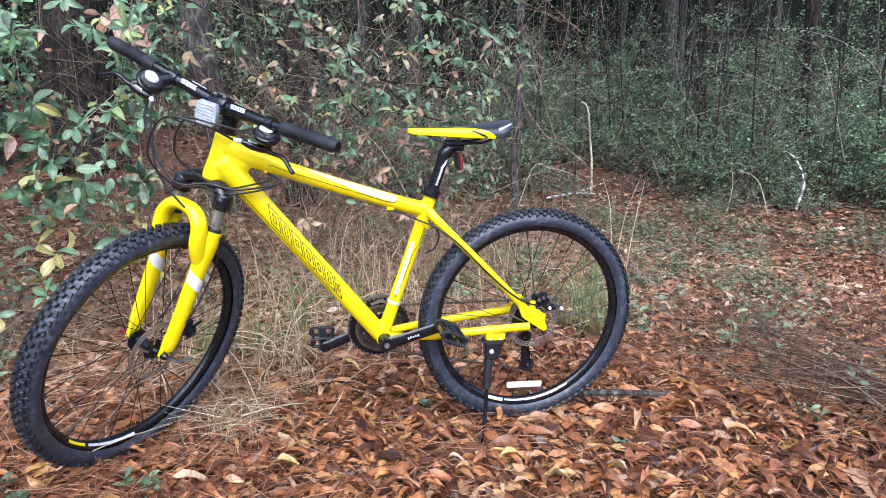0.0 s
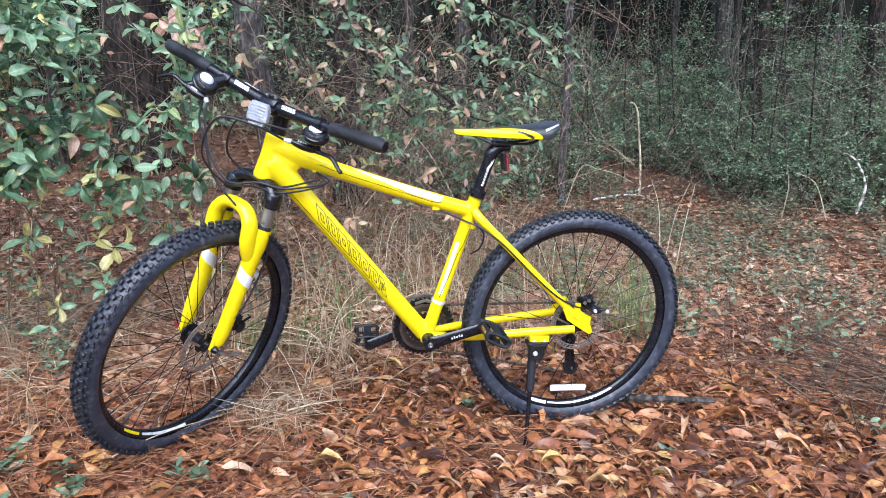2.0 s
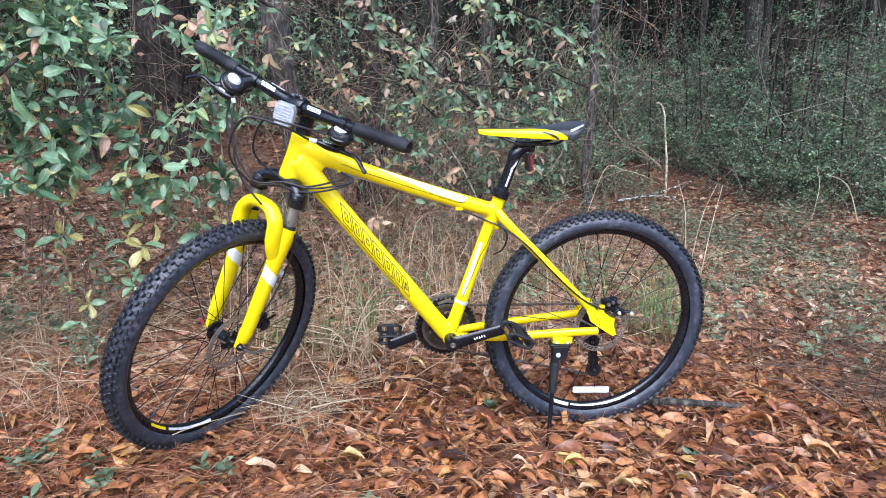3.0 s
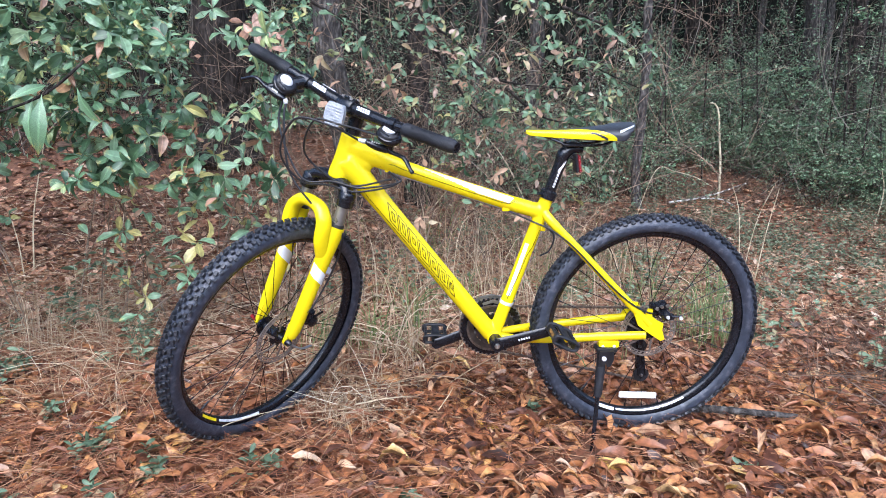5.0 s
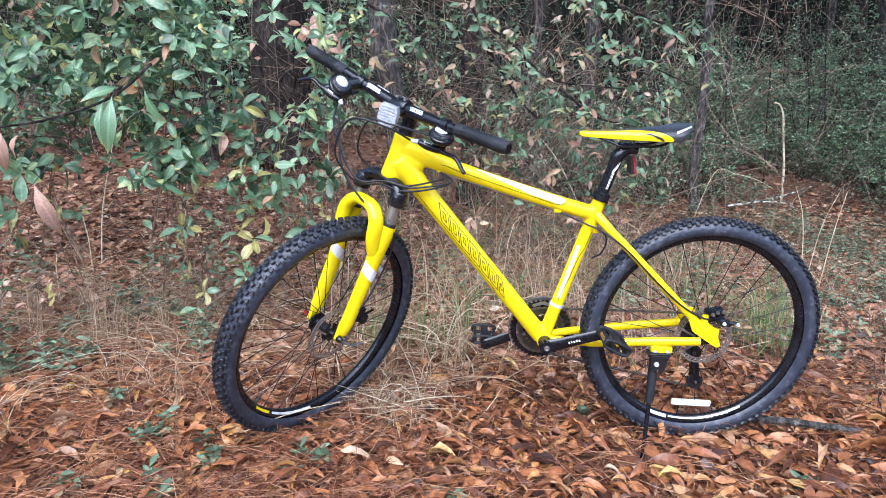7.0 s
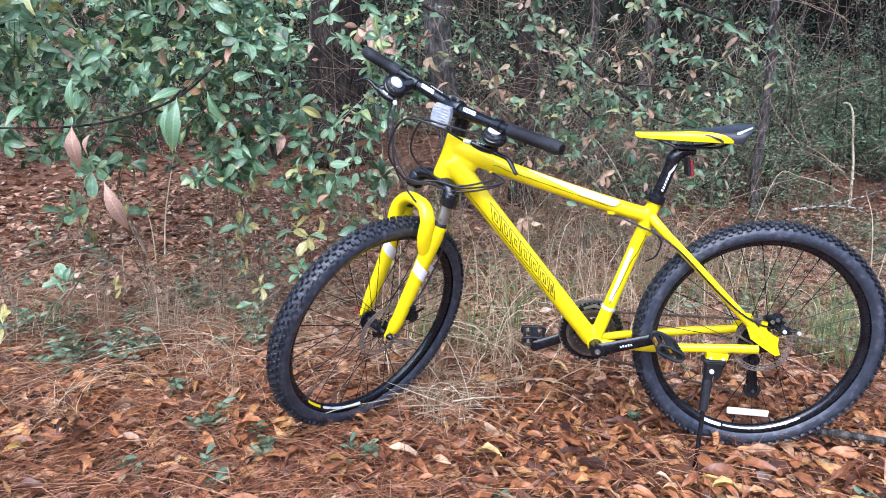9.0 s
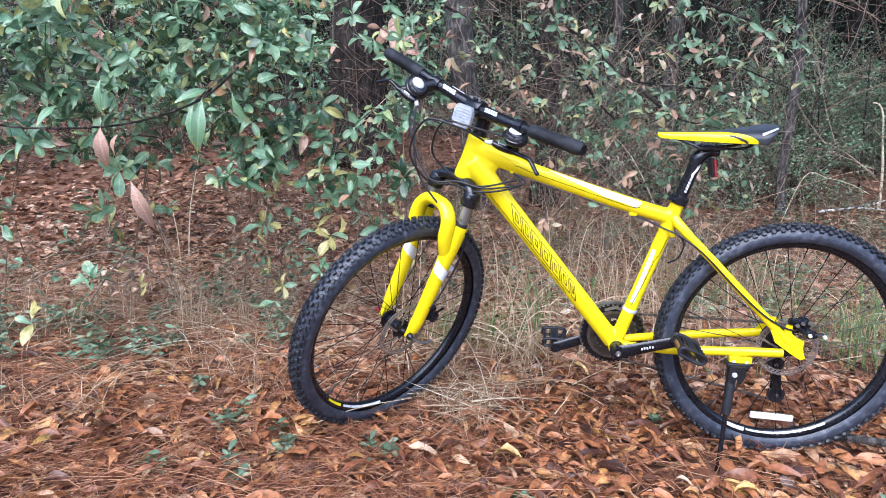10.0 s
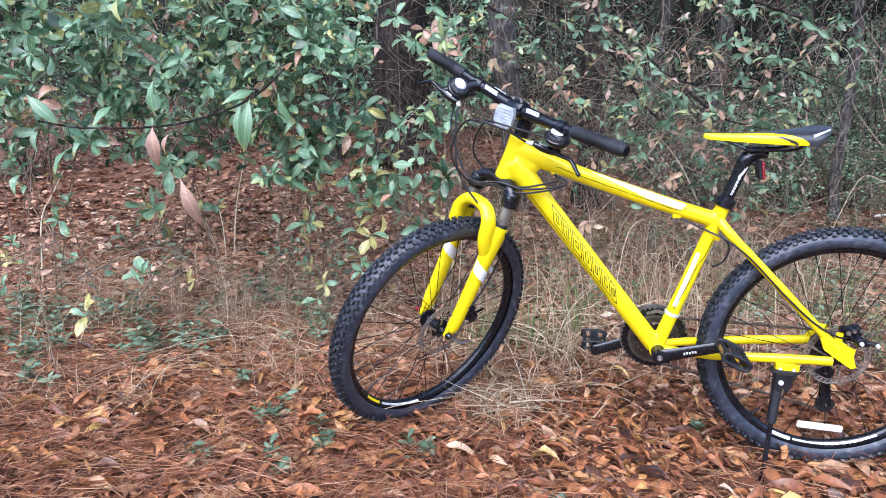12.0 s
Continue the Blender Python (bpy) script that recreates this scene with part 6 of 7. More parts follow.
# bare twigs between the shrubs and the thicket
for az, dist in ((-3, 4.3), (4, 4.6), (10, 4.2), (16, 4.8), (22, 5.2), (-12, 4.6), (27, 7.4), (33, 7.6), (39, 7.5), (45, 7.6), (24, 7.8), (30, 8.2), (36, 8.2), (42, 8.2)):
    g = on_ground(az, dist)
    tw = tagged(new("bare_bush"), "tangle of bare grey-brown twigs", "bush", "bushes of the thicket")
    tw.location = Vector(g)
    k = 170
    b0 = rng.normal(size=(k, 3)) * np.array([0.35, 0.3, 0.0]) + np.stack([np.zeros(k), np.zeros(k), rng.uniform(0, 1.8, k) * (rng.uniform(size=k) < 0.75)], 1)
    dd = rand_dirs(k, 0.0, 1.0) * rng.uniform(0.25, 0.95, k)[:, None]
    stuff("brush", ribbons("brush", b0, b0 + dd, rng.normal(size=(k, 3)) * 0.06, rng.uniform(0.0012, 0.0032, k), DEADSTEM if az < 25 else TWIG, 4), tw)

for az, dist, k in ((-16, 4.6, 70), (-9, 4.6, 80), (-5, 5.0, 140), (0, 4.9, 140), (5, 5.0, 120), (10, 5.1, 80), (15, 5.3, 80), (-1, 5.6, 110), (8, 5.6, 90)):
    g = on_ground(az, dist)
    tw = tagged(new("dead_brush"), "tangle of thin brown dead stems behind the bike", "bush", "dead brush")
    tw.location = Vector(g)
    b0 = rng.normal(size=(k, 3)) * np.array([0.28, 0.25, 0.0]) + np.stack([np.zeros(k), np.zeros(k), rng.uniform(0.1, 0.9, k) * (rng.uniform(size=k) < 0.7)], 1)
    dd = rand_dirs(k, -0.1, 1.0) * rng.uniform(0.2, 0.75, k)[:, None]
    stuff("brush", ribbons("brush", b0, b0 + dd, rng.normal(size=(k, 3)) * 0.05, rng.uniform(0.0008, 0.0022, k), DEADSTEM, 4), tw)

# long pale twigs that arch out of the thicket, and thin poles deep in it
for az, dist, k in ((24, 7.9, 14), (29, 8.0, 16), (34, 7.8, 16), (39, 7.9, 16), (44, 7.8, 16), (49, 8.0, 14)):
    g = on_ground(az, dist)
    tw = tagged(new("bare_bush"), "long pale grey arching twigs at the thicket's edge", "bush", "bushes of the thicket")
    tw.location = Vector(g)
    b0 = rng.normal(size=(k, 3)) * np.array([0.35, 0.3, 0.0]) + np.stack([np.zeros(k), np.zeros(k), rng.uniform(0, 1.5, k) * (rng.uniform(size=k) < 0.7)], 1)
    dd = rand_dirs(k, 0.05, 0.95) * rng.uniform(0.5, 1.5, k)[:, None]
    stuff("brush", ribbons("brush", b0, b0 + dd, rng.normal(size=(k, 3)) * 0.14, rng.uniform(0.0025, 0.0055, k), PALETWIG, 8), tw)
for i in range(40):
    az, dist = rng.uniform(-50, 54), rng.uniform(11.5, 17.0)
    g = on_ground(az, dist)
    hh, lx = rng.uniform(4.5, 6.0), rng.uniform(-0.5, 0.5)
    pole = tagged(new("sapling"), "slim far tree pole in the dim wood", "sapling", "far poles")
    pole.location = Vector(g)
    pts = curve([(0, 0, 0), (lx * 0.4, 0, hh * 0.5), (lx, 0, hh)], 5)
    part("wood", sweep(pts, [(0.03 + 0.05 * ((i * 37) % 10) / 10) * (1 - 0.04 * j) for j in range(len(pts))], 8), pole, "", GREYBARK if i % 2 else BARK)

# woods all round, far off: one sheet, its near-black colour painted as shade
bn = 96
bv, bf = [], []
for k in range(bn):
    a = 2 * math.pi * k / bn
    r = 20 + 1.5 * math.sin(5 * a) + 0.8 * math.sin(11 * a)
    # sheet cut low behind the eye, unseen, to let more light in
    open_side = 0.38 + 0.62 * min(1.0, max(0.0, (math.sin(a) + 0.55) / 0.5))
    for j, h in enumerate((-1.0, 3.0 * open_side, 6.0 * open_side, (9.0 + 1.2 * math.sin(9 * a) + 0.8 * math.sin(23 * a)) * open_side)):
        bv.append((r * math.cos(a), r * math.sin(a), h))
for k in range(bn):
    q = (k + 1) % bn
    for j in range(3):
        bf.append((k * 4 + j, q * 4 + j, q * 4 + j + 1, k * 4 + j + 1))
tagged(new("backdrop", mesh_of("backdrop", bv, bf, SHADEDWOOD)), "sheet of far woods with deep shade put into its near-black colour", "woods", kind="structure")


# ---- litter ----
litter = tagged(new("leaf_litter", None), "thick carpet of fallen brown and orange leaves", "leaf litter", kind="stuff")
FALLEN = [leaf_shape(0.29, 0.22, 0.8, 0.02, 1.1, 0.5),
          leaf_from([(0.14, 0.04), (0.40, 0.10), (0.66, 0.165), (0.86, 0.125)], 0.10, -0.6, -0.5, 0.02),
          leaf_from([(0.12, 0.05), (0.28, 0.12), (0.46, 0.165), (0.64, 0.15), (0.80, 0.10), (0.92, 0.045)], 0.18, 0.5, 0.4, 0.02),
          leaf_shape(0.27, 0.55, 1.2, 0.02, 0.9, 0.9),
          leaf_shape(0.35, 0.08, 0.35, 0.035, 1.2, -0.3)]
loose = np.random.default_rng(77)
for (x0, x1, y0, y1, k, size) in ((-2.6, 1.6, -0.95, 0.6, 17500, 0.056), (-4.0, 3.5, 0.4, 2.4, 17000, 0.060), (-6.0, 7.0, 2.2, 5.0, 24000, 0.054), (-7.0, 11, 4.8, 10, 16000, 0.062)):
    for q in range(5):
        n = k // 5
        x, y = rng.uniform(x0, x1, n), rng.uniform(y0, y1, n)
        keep = rng.uniform(size=n) < np.where((x < -1.1) & (y > -0.5), 0.74, 1.0)
        keep &= np.hypot(x + 0.158, y + 0.17) > 0.085
        x, y = x[keep], y[keep]
        n = len(x)
        if y0 < 0:
            # the thick near litter thins out raggedly
            y = y - (y < -0.62) * np.abs(loose.normal(size=n)) * 0.5
            x = x + ((x > 1.15) | (x < -2.15)) * loose.normal(size=n) * 0.3
        z = ground_z(x, y) + rng.uniform(0.002, 0.038, n)
        d = rand_dirs(n, -0.26, 0.26)
        nn = rand_dirs(n, 0.62, 1.0) * np.where(rng.uniform(size=n) < 0.3, -1, 1)[:, None]
        s = size * np.exp(rng.normal(size=n) * 0.38)
        s = np.clip(s, 0.3 * size, 1.8 * size)
        s3 = np.stack([s, s * rng.uniform(0.75, 1.25, n), s * rng.uniform(0.5, 1.3, n)], 1)
        stuff("leaf_layer", scatter_mesh("leaf_layer", *(FALLEN[q] if y0 < 2 else small_leaf()), frames(d, nn), np.stack([x, y, z], 1), s3, LITTER if y0 < 0 or (y0 < 1 and q == 4) else OLDLITTER, True), litter)
for (x0, x1, y0, y1, k, size) in ((-6.0, 5.0, -5.0, -0.85, 9000, 0.078), (-6.5, -2.5, -1.0, 1.5, 4000, 0.075), (1.5, 6.5, -1.0, 1.5, 4000, 0.075), (-8.0, -3.5, 1.2, 3.5, 3500, 0.085), (3.3, 9.0, 1.2, 3.5, 3500, 0.085)):
    x, y = rng.uniform(x0, x1, k), rng.uniform(y0, y1, k)
    edge = np.minimum(np.minimum(x - x0, x1 - x), np.minimum(y - y0, y1 - y))
    keep = rng.uniform(size=k) < np.clip(0.25 + edge / 1.2, 0, 1)
    x, y = x[keep], y[keep]
    n = len(x)
    z = ground_z(x, y) + rng.uniform(0.004, 0.028, n)
    stuff("leaf_layer", scatter_mesh("leaf_layer", *small_leaf(), frames(rand_dirs(n, -0.3, 0.3), rand_dirs(n, 0.6, 1.0)), np.stack([x, y, z], 1), size * rng.uniform(0.6, 1.25, n), LITTER if y0 < -2 else OLDLITTER), litter)
one = [mark_leaf(mesh_of("fallen_leaf", *s, LITTER_ONE), s[0]) for s in FALLEN]
for k in range(280):
    x, y = rng.uniform(-2.0, 1.1), rng.uniform(-0.75, 0.1)
    if math.hypot(x + 0.158, y + 0.15) < 0.08:
        y -= 0.12
    d, nn = rand_dirs(1, -0.15, 0.2), rand_dirs(1, 0.75, 1.0)
    o = new("fallen_leaf", one[k % 5])
    o.parent = litter
    o.matrix_basis = Matrix.Translation((x, y, float(ground_z(x, y)) + rng.uniform(0.026, 0.040))) @ Matrix(frames(d, nn)[0].tolist()).to_4x4() @ Matrix.Scale(0.068 * rng.uniform(0.55, 1.35), 4)


def needles(k, x0, x1, y0, y1, name):
    x, y = rng.uniform(x0, x1, k), rng.uniform(y0, y1, k)
    z = ground_z(x, y) + rng.uniform(0.014, 0.050, k)
    d = rand_dirs(k, -0.12, 0.16)
    b = np.stack([x, y, z], 1)
    return ribbons(name, b, b + d * rng.uniform(0.08, 0.22, k)[:, None], rng.normal(size=(k, 3)) * 0.014, 0.0012, NEEDLE, 2)


straw = tagged(new("pine_straw"), "scattered reddish-brown pine needles on the leaf litter", "pine straw", kind="stuff")
for args in ((11000, -3.6, -0.8, -0.5, 1.1), (2600, -2.4, -0.8, -0.9, -0.4), (3600, -1.0, 1.4, -0.9, 0.6), (7000, -4.0, 0.5, 0.6, 2.2), (2000, 0.2, 3.5, 0.2, 2.4)):
    stuff("needle_layer", needles(*args, "needle_layer"), straw)


# short pale bits of straw and tilted leaves on the slope behind the wheels
for (x0, x1, y0, y1, k) in ((-4.2, -0.4, 0.9, 3.4, 4200), (-0.6, 2.6, 0.9, 3.2, 2400)):
    x, y = rng.uniform(x0, x1, k), rng.uniform(y0, y1, k)
    b = np.stack([x, y, ground_z(x, y) + rng.uniform(0.02, 0.07, k)], 1)
    stuff("needle_layer", ribbons("needle_layer", b, b + rand_dirs(k, -0.2, 0.45) * rng.uniform(0.05, 0.16, k)[:, None], rng.normal(size=(k, 3)) * 0.012, 0.0017, STRAW, 2), straw)
    x, y = rng.uniform(x0, x1, k), rng.uniform(y0, y1, k)
    stuff("leaf_layer", scatter_mesh("leaf_layer", *small_leaf(), frames(rand_dirs(k, -0.6, 0.6), rand_dirs(k, 0.2, 1.0) + np.array([0, -0.5, 0])), np.stack([x, y, ground_z(x, y) + rng.uniform(0.02, 0.06, k)], 1), 0.055 * rng.uniform(0.6, 1.35, k), OLDLITTER, True), litter)


# ---- grasses ----
def tuft(x, y, k, height, spread, mat, label, width=0.0016, lean=(0, 0), name="grass_tuft", droop=0.5):
    """Arching blades: upright ones, and others that bend over and lie down."""
    z = float(ground_z(x, y))
    g = tagged(new(name), label, "grass")
    g.location = (x, y, z)
    b = rng.normal(size=(k, 3)) * np.array([spread * 0.4, spread * 0.4, 0])
    bend = rng.uniform(0, 1, k) ** 1.5 * droop * 2
    h = height * rng.uniform(0.35, 1.0, k)
    out = np.clip(rng.normal(size=(k, 2)), -1.5, 1.5) * spread * (0.5 + 1.2 * bend)[:, None] + np.array(lean)
    tips = b + np.stack([out[:, 0], out[:, 1], np.maximum(h * (1 - 0.8 * bend), 0.01)], 1)
    sag = np.stack([-out[:, 0] * 0.25, -out[:, 1] * 0.25, (0.12 + 0.4 * bend) * h], 1)
    stuff("grass", ribbons("grass", b, tips, sag, width * rng.uniform(0.6, 1.3, k), mat, 6), g)
    return g


for x, y, k, h, s in ((-0.80, 0.45, 16, 0.36, 0.18), (-0.62, 0.70, 12, 0.46, 0.20), (-0.95, 0.80, 18, 0.50, 0.20), (-0.45, 1.1, 9, 0.50, 0.2), (-0.75, 1.4, 12, 0.55, 0.2), (-0.2, 1.3, 8, 0.42, 0.2), (-1.0, 0.35, 14, 0.26, 0.18), (-1.25, 1.0, 14, 0.48, 0.2), (-0.70, 0.55, 12, 0.40, 0.18)):
    tuft(x, y, int(k * 0.75), h, s, STRAW, "dry tan grass, some blades standing and some bent over", 0.0034)
    tuft(x + 0.08, y - 0.05, 9, h * 0.7, s * 1.3, STRAW, "dry tan grass bent flat over the leaves", 0.0030, droop=0.95)
tuft(0.78, 1.12, 16, 0.36, 0.16, STRAW, "dry tan grass among green blades", 0.0028)
# straw lying in a mat between the front wheel and the pedals
flat_straw = tagged(new("straw_mat"), "mat of flattened pale dry straw on the ground", "straw", kind="stuff")
for cx, cy, sx, sy, k, hi, wd in ((-0.92, 0.60, 0.22, 0.30, 120, 0.12, 0.0026), (-0.70, 0.45, 0.22, 0.18, 70, 0.09, 0.0028), (-1.15, 0.35, 0.20, 0.20, 70, 0.07, 0.0018), (-0.80, 0.16, 0.07, 0.12, 45, 0.12, 0.0012), (-0.84, 0.04, 0.05, 0.07, 25, 0.09, 0.0012), (-2.5, 0.75, 0.5, 0.3, 160, 0.06, 0.0016), (-1.7, 0.7, 0.45, 0.3, 140, 0.07, 0.0015), (-1.9, 1.35, 0.5, 0.35, 240, 0.07, 0.0017), (-2.8, 1.35, 0.5, 0.35, 150, 0.07, 0.0017), (-0.35, 1.2, 0.35, 0.3, 110, 0.08, 0.0018), (0.15, 1.6, 0.4, 0.35, 90, 0.08, 0.0018), (0.9, 1.6, 0.5, 0.5, 90, 0.08, 0.0018), (2.2, 2.6, 0.9, 0.7, 130, 0.08, 0.0022)):
    c = np.stack([cx + rng.normal(size=k) * sx, cy + rng.normal(size=k) * sy, np.zeros(k)], 1)
    c[:, 2] = ground_z(c[:, 0], c[:, 1]) + 0.02 + hi * rng.uniform(0, 1, k) ** 1.6
    d = rand_dirs(k, -0.25, 0.55)
    d *= rng.uniform(0.05, 0.17, k)[:, None]
    stuff("straw_layer", ribbons("straw_layer", c - d, c + d, rng.normal(size=(k, 3)) * 0.035, wd * rng.uniform(0.6, 1.3, k), STRAW, 4), flat_straw)
for k in range(22):
    q = on_ground(rng.uniform(-46, -8), rng.uniform(2.6, 4.2))
    tuft(q[0], q[1], 12, rng.uniform(0.2, 0.5), 0.26, STRAW, "thin dry stems tangled under the shrubs", 0.0013, name="dry_stems", droop=0.7)
for k in range(14):
    q = on_ground(rng.uniform(-6, 42), rng.uniform(3.6, 6))
    tuft(q[0], q[1], 16, rng.uniform(0.3, 0.65), 0.25, STRAW, "thin dry stems standing before the thicket", 0.0014, name="dry_stems")
for x, y in ((-0.92, 0.10), (-0.86, 0.02), (-0.80, 0.12)):
    tuft(x, y, 45, 0.16, 0.10, STRAW, "matted clump of pale dead grass by the front wheel", 0.0012, droop=0.8)
for x, y, k, h, s in ((0.72, 1.05, 20, 0.42, 0.14), (0.85, 1.25, 16, 0.40, 0.16), (-0.80, 0.75, 34, 0.32, 0.15), (-1.0, 0.7, 26, 0.34, 0.13), (-0.62, 1.1, 22, 0.34, 0.13), (-0.35, 1.5, 18, 0.34, 0.13), (0.6, 1.5, 20, 0.34, 0.14), (-2.62, 0.75, 18, 0.2, 0.10)):
    tuft(x, y, k, h, s, GRASS, "tuft of long green grass in the leaf litter", 0.0030)


# ---- low green plants ----
def herb(x, y, k, size, label="low green plant with small whorled leaves in the litter", leaf=0.030, whorl=11, mat=HERB):
    z = float(ground_z(x, y))
    g = tagged(new("ground_plant"), label, "plant", "low plants")
    g.location = (x, y, z)
    P, D, S, tb, tp = [], [], [], [], []
    for s in range(k):
        a = rng.uniform(0, 6.28)
        r = size * rng.uniform(0.05, 1.0)
        h = size * rng.uniform(0.35, 0.95)
        top = np.array([r * math.cos(a), r * math.sin(a), h])
        tb.append(top * np.array([0.55, 0.55, 0])), tp.append(top)
        for j in range(whorl):
            t = 0.35 + 0.65 * j / (whorl - 1)
            b = j * 2.4 + a
            P.append(tb[-1] + (top - tb[-1]) * t)
            D.append([math.cos(b), math.sin(b), rng.uniform(-0.1, 0.7)])
            S.append(leaf * rng.uniform(0.6, 1.4))
    n = len(P)
    stuff("stalk", ribbons("stalk", tb, tp, rng.normal(size=(k, 3)) * 0.01, 0.0012, DEADSTEM, 2), g)
    shape = leaf_shape(0.42, 0.15, 0.3, 0.0, 1.1) if leaf > 0.029 else small_leaf()
    stuff("foliage", scatter_mesh("foliage", *shape, frames(np.array(D), rand_dirs(n, 0.5, 1)), P, S, mat, True), g)
    return g


for x, y, k, s in ((-2.16, 0.31, 14, 0.17), (-2.00, 0.40, 12, 0.15), (-2.30, 0.38, 10, 0.15), (-2.72, 0.45, 15, 0.19), (-2.55, 0.62, 11, 0.16), (-2.85, 0.25, 10, 0.14), (-3.0, 0.5, 12, 0.18), (-1.32, -0.24, 5, 0.09), (-1.36, -0.40, 4, 0.07), (-1.50, -0.14, 5, 0.09), (-1.62, -0.42, 3, 0.07), (-2.08, 1.05, 10, 0.16), (-2.37, -0.10, 6, 0.10), (-1.75, 0.12, 5, 0.08), (-0.30, 0.05, 4, 0.06), (-0.68, -0.38, 3, 0.05), (-1.05, -0.25, 5, 0.07), (0.22, -0.28, 3, 0.05)):
    herb(x, y, k, s)
for k in range(46):
    p = on_ground(rng.uniform(22, 51), rng.uniform(5.2, 8.0))
    herb(p[0], p[1], int(rng.integers(14, 24)), rng.uniform(0.22, 0.42), "straggling low green undergrowth before the thicket", 0.028, 9, UNDERGROWTH)
patches = [on_ground(rng.uniform(18, 51), rng.uniform(3.4, 6.6)) for _ in range(26)]
for k in range(78):
    p = patches[k % 26] + rng.normal(size=3) * 0.22
    herb(p[0], p[1], int(rng.integers(7, 18)), rng.uniform(0.10, 0.28), "patch of low green undergrowth among fallen leaves", 0.027, 8, UNDERGROWTH)
for k in range(26):
    p = on_ground(rng.uniform(20, 50), rng.uniform(3.0, 6.5))
    tuft(p[0], p[1], 14, rng.uniform(0.15, 0.35), 0.22, DEADWOOD, "thin dead brown stems tangled in the undergrowth", 0.0015, name="dry_stems", droop=0.7)
for x, y, k, s in ((0.83, 0.69, 7, 0.14), (1.21, 1.14, 7, 0.18), (1.34, 0.54, 12, 0.24), (1.36, 0.41, 10, 0.22), (1.47, 0.83, 8, 0.22), (1.07, 0.17, 6, 0.14), (1.85, 0.96, 9, 0.22), (1.77, 1.52, 7, 0.20), (1.67, 0.64, 10, 0.22), (1.02, 0.95, 6, 0.16), (1.55, 1.25, 7, 0.20)):
    herb(x, y, k, s, "straggling blue-green plant among dead twigs and litter", 0.029, 7)
# leafy sprigs in the brushwood
for x, y, h, k in ((1.22, 0.04, 0.09, 4), (1.13, -0.15, 0.07, 3), (0.81, -0.34, 0.05, 3), (1.02, -0.29, 0.05, 2), (1.05, 0.35, 0.13, 5), (1.25, 0.45, 0.14, 5), (0.62, 0.75, 0.12, 4), (0.95, 0.85, 0.14, 4)):
    c = np.array([x, y, float(ground_z(x, y)) + h])
    shrub(c - np.array([0, 0, h]), [c], [c + rng.normal(size=3) * np.array([0.05, 0.05, 0.02]) for _ in range(k)], "small blue-green leafy sprig in the dead twigs", 0.052, per=(3, 6), mat=HERB, thick=0.7, outward=0.2)
for k in range(12):
    az, dist = rng.uniform(-45, -15), rng.uniform(2.5, 3.6)
    p = on_ground(az, dist)
    herb(p[0], p[1], int(rng.integers(5, 9)), rng.uniform(0.10, 0.18))
for k in range(40):
    az, dist = rng.uniform(-10, 24), rng.uniform(3.2, 5.4)
    p = on_ground(az, dist)
    herb(p[0], p[1], int(rng.integers(5, 10)), rng.uniform(0.14, 0.30), "straggling green plant among dry grass behind the bike", 0.034, 6)
for k in range(30):
    p = on_ground(rng.uniform(-8, 24), rng.uniform(2.4, 5.2))
    tuft(p[0], p[1], 14, rng.uniform(0.25, 0.6), 0.18, GRASS if k % 2 else STRAW, "tuft of long thin grass behind the bike", 0.0024)


for x, y in ((0.62, 0.72), (0.70, 0.80), (0.58, 0.86)):
    tuft(x, y, 26, rng.uniform(0.30, 0.42), 0.10, GRASS, "upright tuft of yellow-green grass behind the rear wheel", 0.0022)


for k in range(13):
    p = on_ground(rng.uniform(-46, -17), rng.uniform(3.3, 4.8))
    herb(p[0], p[1], int(rng.integers(3, 6)), rng.uniform(0.12, 0.24), "low blue-green plant on the leafy bank", 0.055, 5)
# straw lying and standing between the litter and the shrubs
for k in range(34):
    p = on_ground(rng.uniform(-46, -16), rng.uniform(2.05, 3.3))
    tuft(p[0], p[1], int(rng.integers(8, 16)), rng.uniform(0.12, 0.26), 0.16, STRAW, "thin straw fallen over the brown litter", 0.0015, name="dry_grass", droop=1.0)
for az, dist in ((-29.0, 2.9), (-28.4, 3.0), (-27.6, 2.85), (-33.0, 3.1), (-24.0, 2.9)):
    p = on_ground(az, dist)
    tuft(p[0], p[1], 18, 0.32, 0.07, STRAW, "upright tuft of dry reddish straw", 0.0011, name="dry_grass", droop=0.15)
for k in range(26):
    p = on_ground(rng.uniform(-7, 22), rng.uniform(2.7, 4.4))
    tuft(p[0], p[1], 9, rng.uniform(0.5, 0.95), 0.30, STRAW, "long pale straw leaning behind the bike", 0.0020, name="dry_grass", droop=0.45)


# ---- sticks and stalks ----
def stick(points, r, mat, name, label, cat, group=""):
    b = Vector(points[0])
    o = tagged(new(name), label, cat, group)
    o.location = b
    pts = curve([Vector(p) - b for p in points], 6)
    part("wood", sweep(pts, [r * (1 - 0.5 * i / (len(pts) - 1)) for i in range(len(pts))], 8), o, "", mat)
    return o


stick([(0.10, 0.06, 0.036), (0.30, 0.01, 0.042), (0.50, -0.04, 0.040)], 0.016, GREYBARK, "stick", "weathered dark stick lying behind the rear wheel", "stick")
g0 = on_ground(27.3, 7.7)
stick([g0, spot(27.2, -0.02, 7.7), spot(27.0, 0.012, 7.7), spot(26.8, 0.047, 7.7), spot(26.5, 0.061, 7.7), spot(26.1, 0.064, 7.7)], 0.014, PALESTEM, "dead_stalk", "pale curved dead stalk standing alone", "stalk")
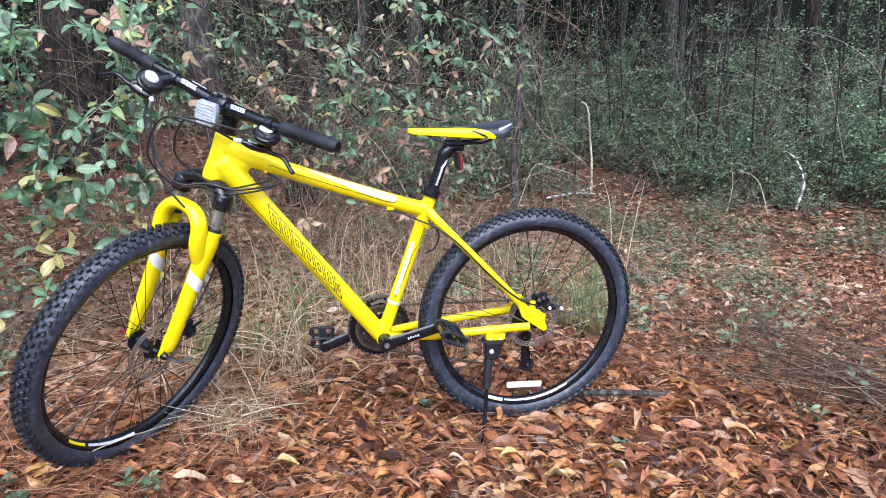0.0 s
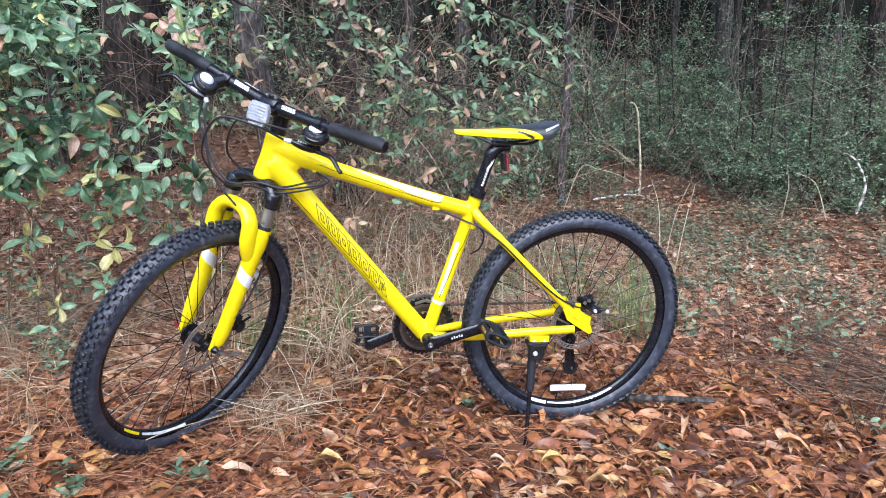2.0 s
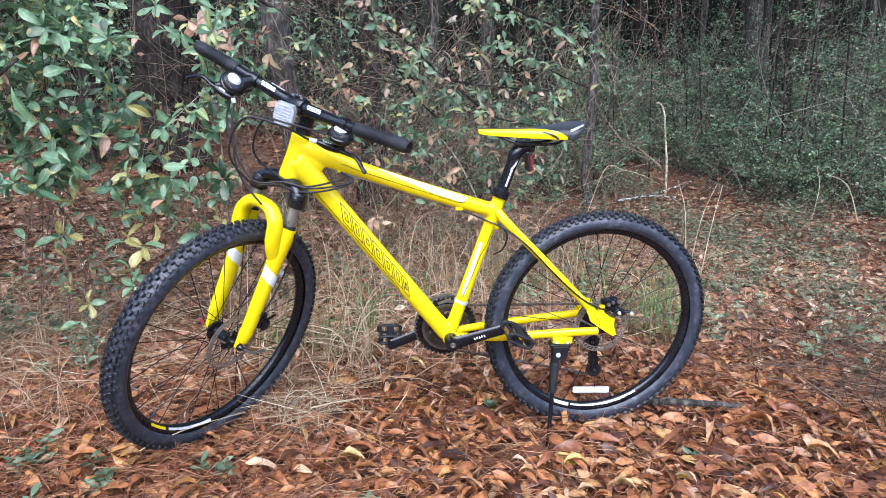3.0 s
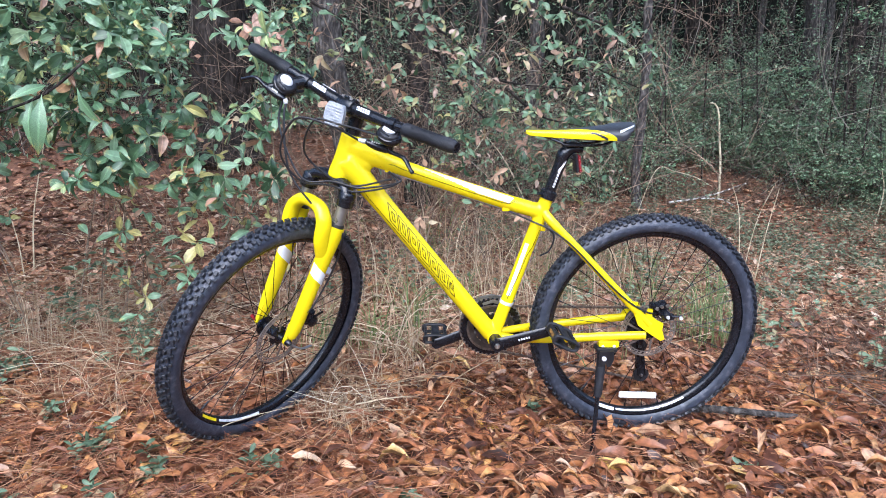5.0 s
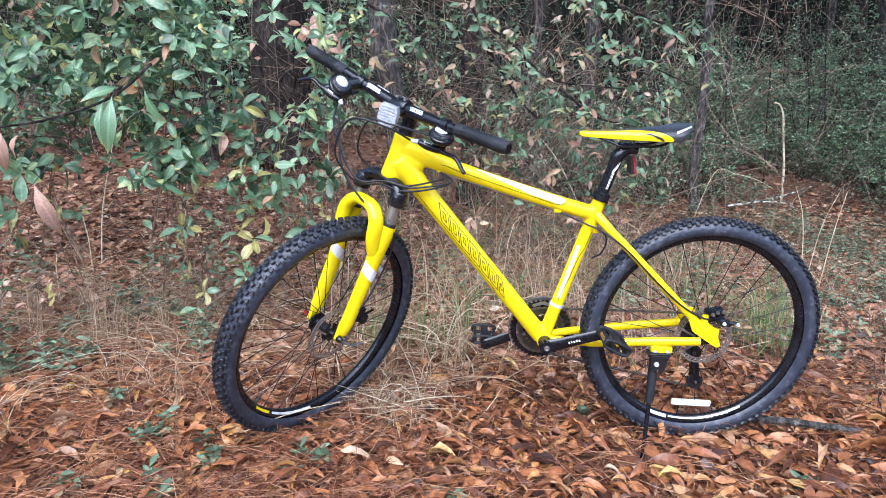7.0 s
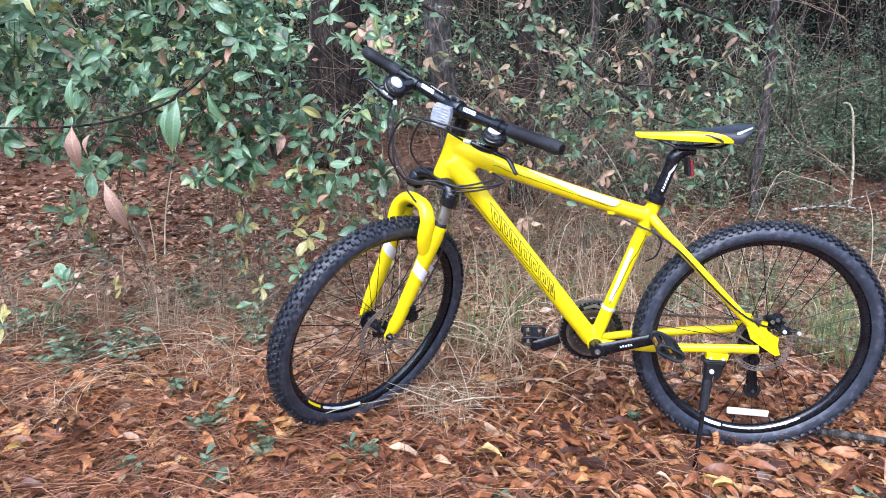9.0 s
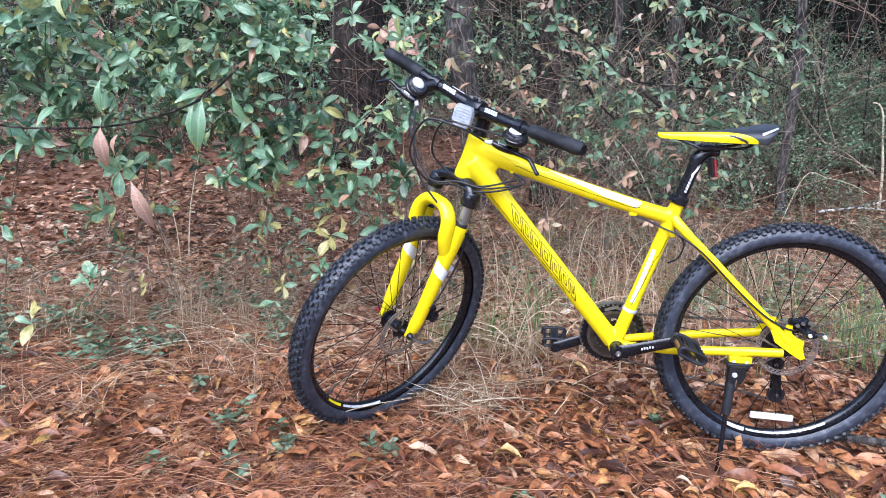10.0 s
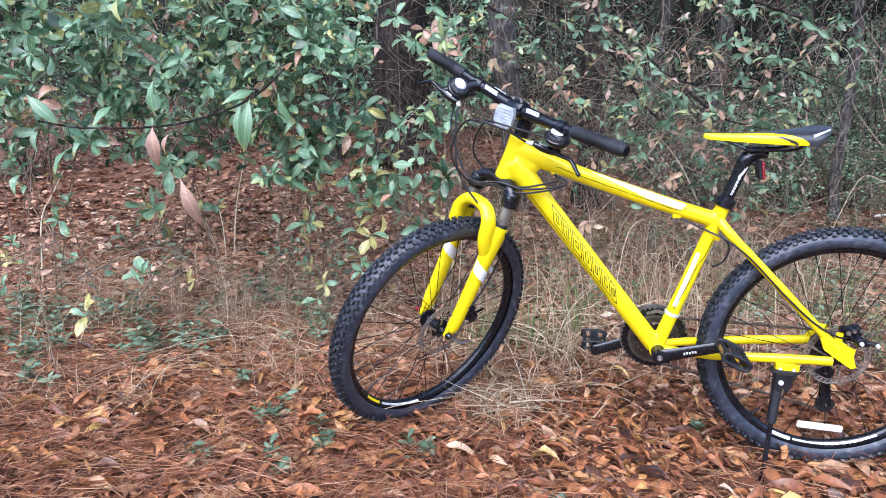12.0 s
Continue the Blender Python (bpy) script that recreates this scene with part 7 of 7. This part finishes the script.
# slender stalks: compass and rise of each bend, then the distance and thickness
STALKS = [
    ([(29.3, -0.160), (28.9, -0.09), (28.2, -0.047)], 4.6, 0.0036), ([(29.5, -0.150), (30.2, -0.10), (31.2, -0.048)], 4.6, 0.003),
    ([(30.4, -0.185), (31.0, -0.11), (31.6, -0.051)], 4.4, 0.0036), ([(20.8, -0.060), (22.3, -0.032), (23.8, -0.033), (25.4, -0.040), (26.7, -0.052)], 6.2, 0.0038),
    ([(38.1, -0.085), (38.4, -0.05), (38.1, -0.02)], 7.2, 0.005), ([(41.2, -0.070), (40.2, -0.045), (38.6, -0.03)], 7.3, 0.005),
    ([(-28.3, -0.158), (-28.0, -0.10), (-27.0, -0.008)], 4.4, 0.0050), ([(-28.9, -0.165), (-29.1, -0.14), (-29.4, -0.107)], 4.3, 0.0040),
    ([(-31.2, -0.215), (-31.4, -0.18), (-31.3, -0.156)], 3.6, 0.0030), ([(-42.5, -0.165), (-42.3, -0.12), (-41.5, -0.085), (-40.6, -0.052)], 4.0, 0.0046),
    ([(-22.3, -0.150), (-21.9, -0.10), (-21.3, -0.056)], 4.6, 0.0040), ([(13.0, -0.105), (9.8, -0.027), (7.2, 0.027)], 5.2, 0.0050),
    ([(3.0, -0.12), (5.7, -0.045), (8.9, 0.044)], 5.2, 0.0050)]
for line, dist, r in STALKS:
    pts = [spot(a, s, dist) for a, s in line]
    pts[0][2] = float(ground_z(pts[0][0], pts[0][1])) + 0.005
    stick(pts, r, PALESTEM, "dead_stalk", "pale dry stem rising from the litter", "stalk", "dry stalks")
# fallen thin twigs that lie across the litter
for line, dist, r in (([(-40.2, -0.20), (-36.5, -0.170), (-33.7, -0.163), (-31.5, -0.19), (-29.2, -0.235)], 2.75, 0.0034), ([(-45.5, -0.175), (-42.0, -0.150), (-40.1, -0.142), (-37.5, -0.16)], 3.0, 0.0030), ([(-35.8, -0.23), (-34.2, -0.19), (-32.6, -0.155)], 2.7, 0.0030), ([(-20.5, -0.245), (-18.2, -0.22), (-15.5, -0.225)], 2.6, 0.0030)):
    stick([spot(a, s, dist) for a, s in line], r, STEMBARK, "twig", "thin pale fallen twig caught in the undergrowth", "twig", "fallen twigs")
for i in range(30):
    az, dist = rng.uniform(14, 54), rng.uniform(7.8, 10.5)
    g = on_ground(az, dist)
    hh, lx, ly = rng.uniform(2.0, 4.2), rng.uniform(-0.5, 0.5), rng.uniform(-0.3, 0.3)
    stick([g, g + np.array([lx * 0.4, ly, hh * 0.45]), g + np.array([lx + rng.uniform(-0.15, 0.15), ly, hh])], rng.uniform(0.006, 0.018), BARK if i % 3 else GREYBARK, "sapling", "slim bare sapling stem in the thicket", "sapling")
stick([spot(23.5, -0.078, 7.0), spot(26.5, -0.066, 7.1), spot(29.2, -0.046, 7.2)], 0.012, PALEWOOD, "branch", "bleached pale branch lying before the thicket", "branch")
stick([spot(26.0, -0.070, 7.05), spot(27.5, -0.070, 7.0), spot(28.5, -0.078, 6.9)], 0.008, PALEWOOD, "branch", "bleached pale branch lying before the thicket", "branch")
stick([spot(43.0, -0.082, 7.0), spot(43.4, -0.047, 7.05), spot(42.7, -0.015, 7.1), spot(41.8, -0.004, 7.1)], 0.013, PALEWOOD, "branch", "pale bent bare branch before the thicket", "branch")
# brushwood heap: long thin stems fallen side by side, and short twigs
heap = tagged(new("brushwood"), "heap of thin dead twigs and stems in the leaves", "twigs", kind="stuff")
k = 60
c = np.array([1.05, -0.10, 0.0]) + rng.normal(size=(k, 3)) * np.array([0.20, 0.20, 0])
c[:, 2] = ground_z(c[:, 0], c[:, 1]) + rng.uniform(0.03, 0.13, k)
d = np.array([-0.26, 0.62, 0.04]) + rng.normal(size=(k, 3)) * np.array([0.26, 0.22, 0.12])
d *= rng.uniform(0.35, 1.0, k)[:, None]
stuff("brush", ribbons("brush", c - d * 0.6, c + d * 0.6, np.array([0, 0, 0.03]) + rng.normal(size=(k, 3)) * 0.02, rng.uniform(0.0014, 0.0038, k), DEADWOOD, 5), heap)
k = 420
c = np.array([1.10, 0.06, 0.0]) + rng.normal(size=(k, 3)) * np.array([0.26, 0.34, 0])
c[:, 2] = ground_z(c[:, 0], c[:, 1]) + rng.uniform(0.02, 0.14, k)
d = rand_dirs(k, 0.0, 0.95) * rng.uniform(0.3, 1.5, k)[:, None]
stuff("brush", ribbons("brush", c - d * 0.12, c + d * 0.2, rng.normal(size=(k, 3)) * 0.03, rng.uniform(0.0008, 0.0022, k), DEADWOOD, 4), heap)
pink_shape = leaf_shape(0.7, 0.3, 0.8, 0.05, 1.2)
pink = tagged(new("fallen_leaf", mark_leaf(mesh_of("fallen_leaf", *pink_shape, PINKLEAF), pink_shape[0])), "pale pink curled leaf caught in the litter", "leaf")
pink.matrix_world = Matrix.Translation((0.37, 1.42, float(ground_z(0.37, 1.42)) + 0.075)) @ pose(0, 0, 0, 70, 0, 20) @ Matrix.Scale(0.06, 4)
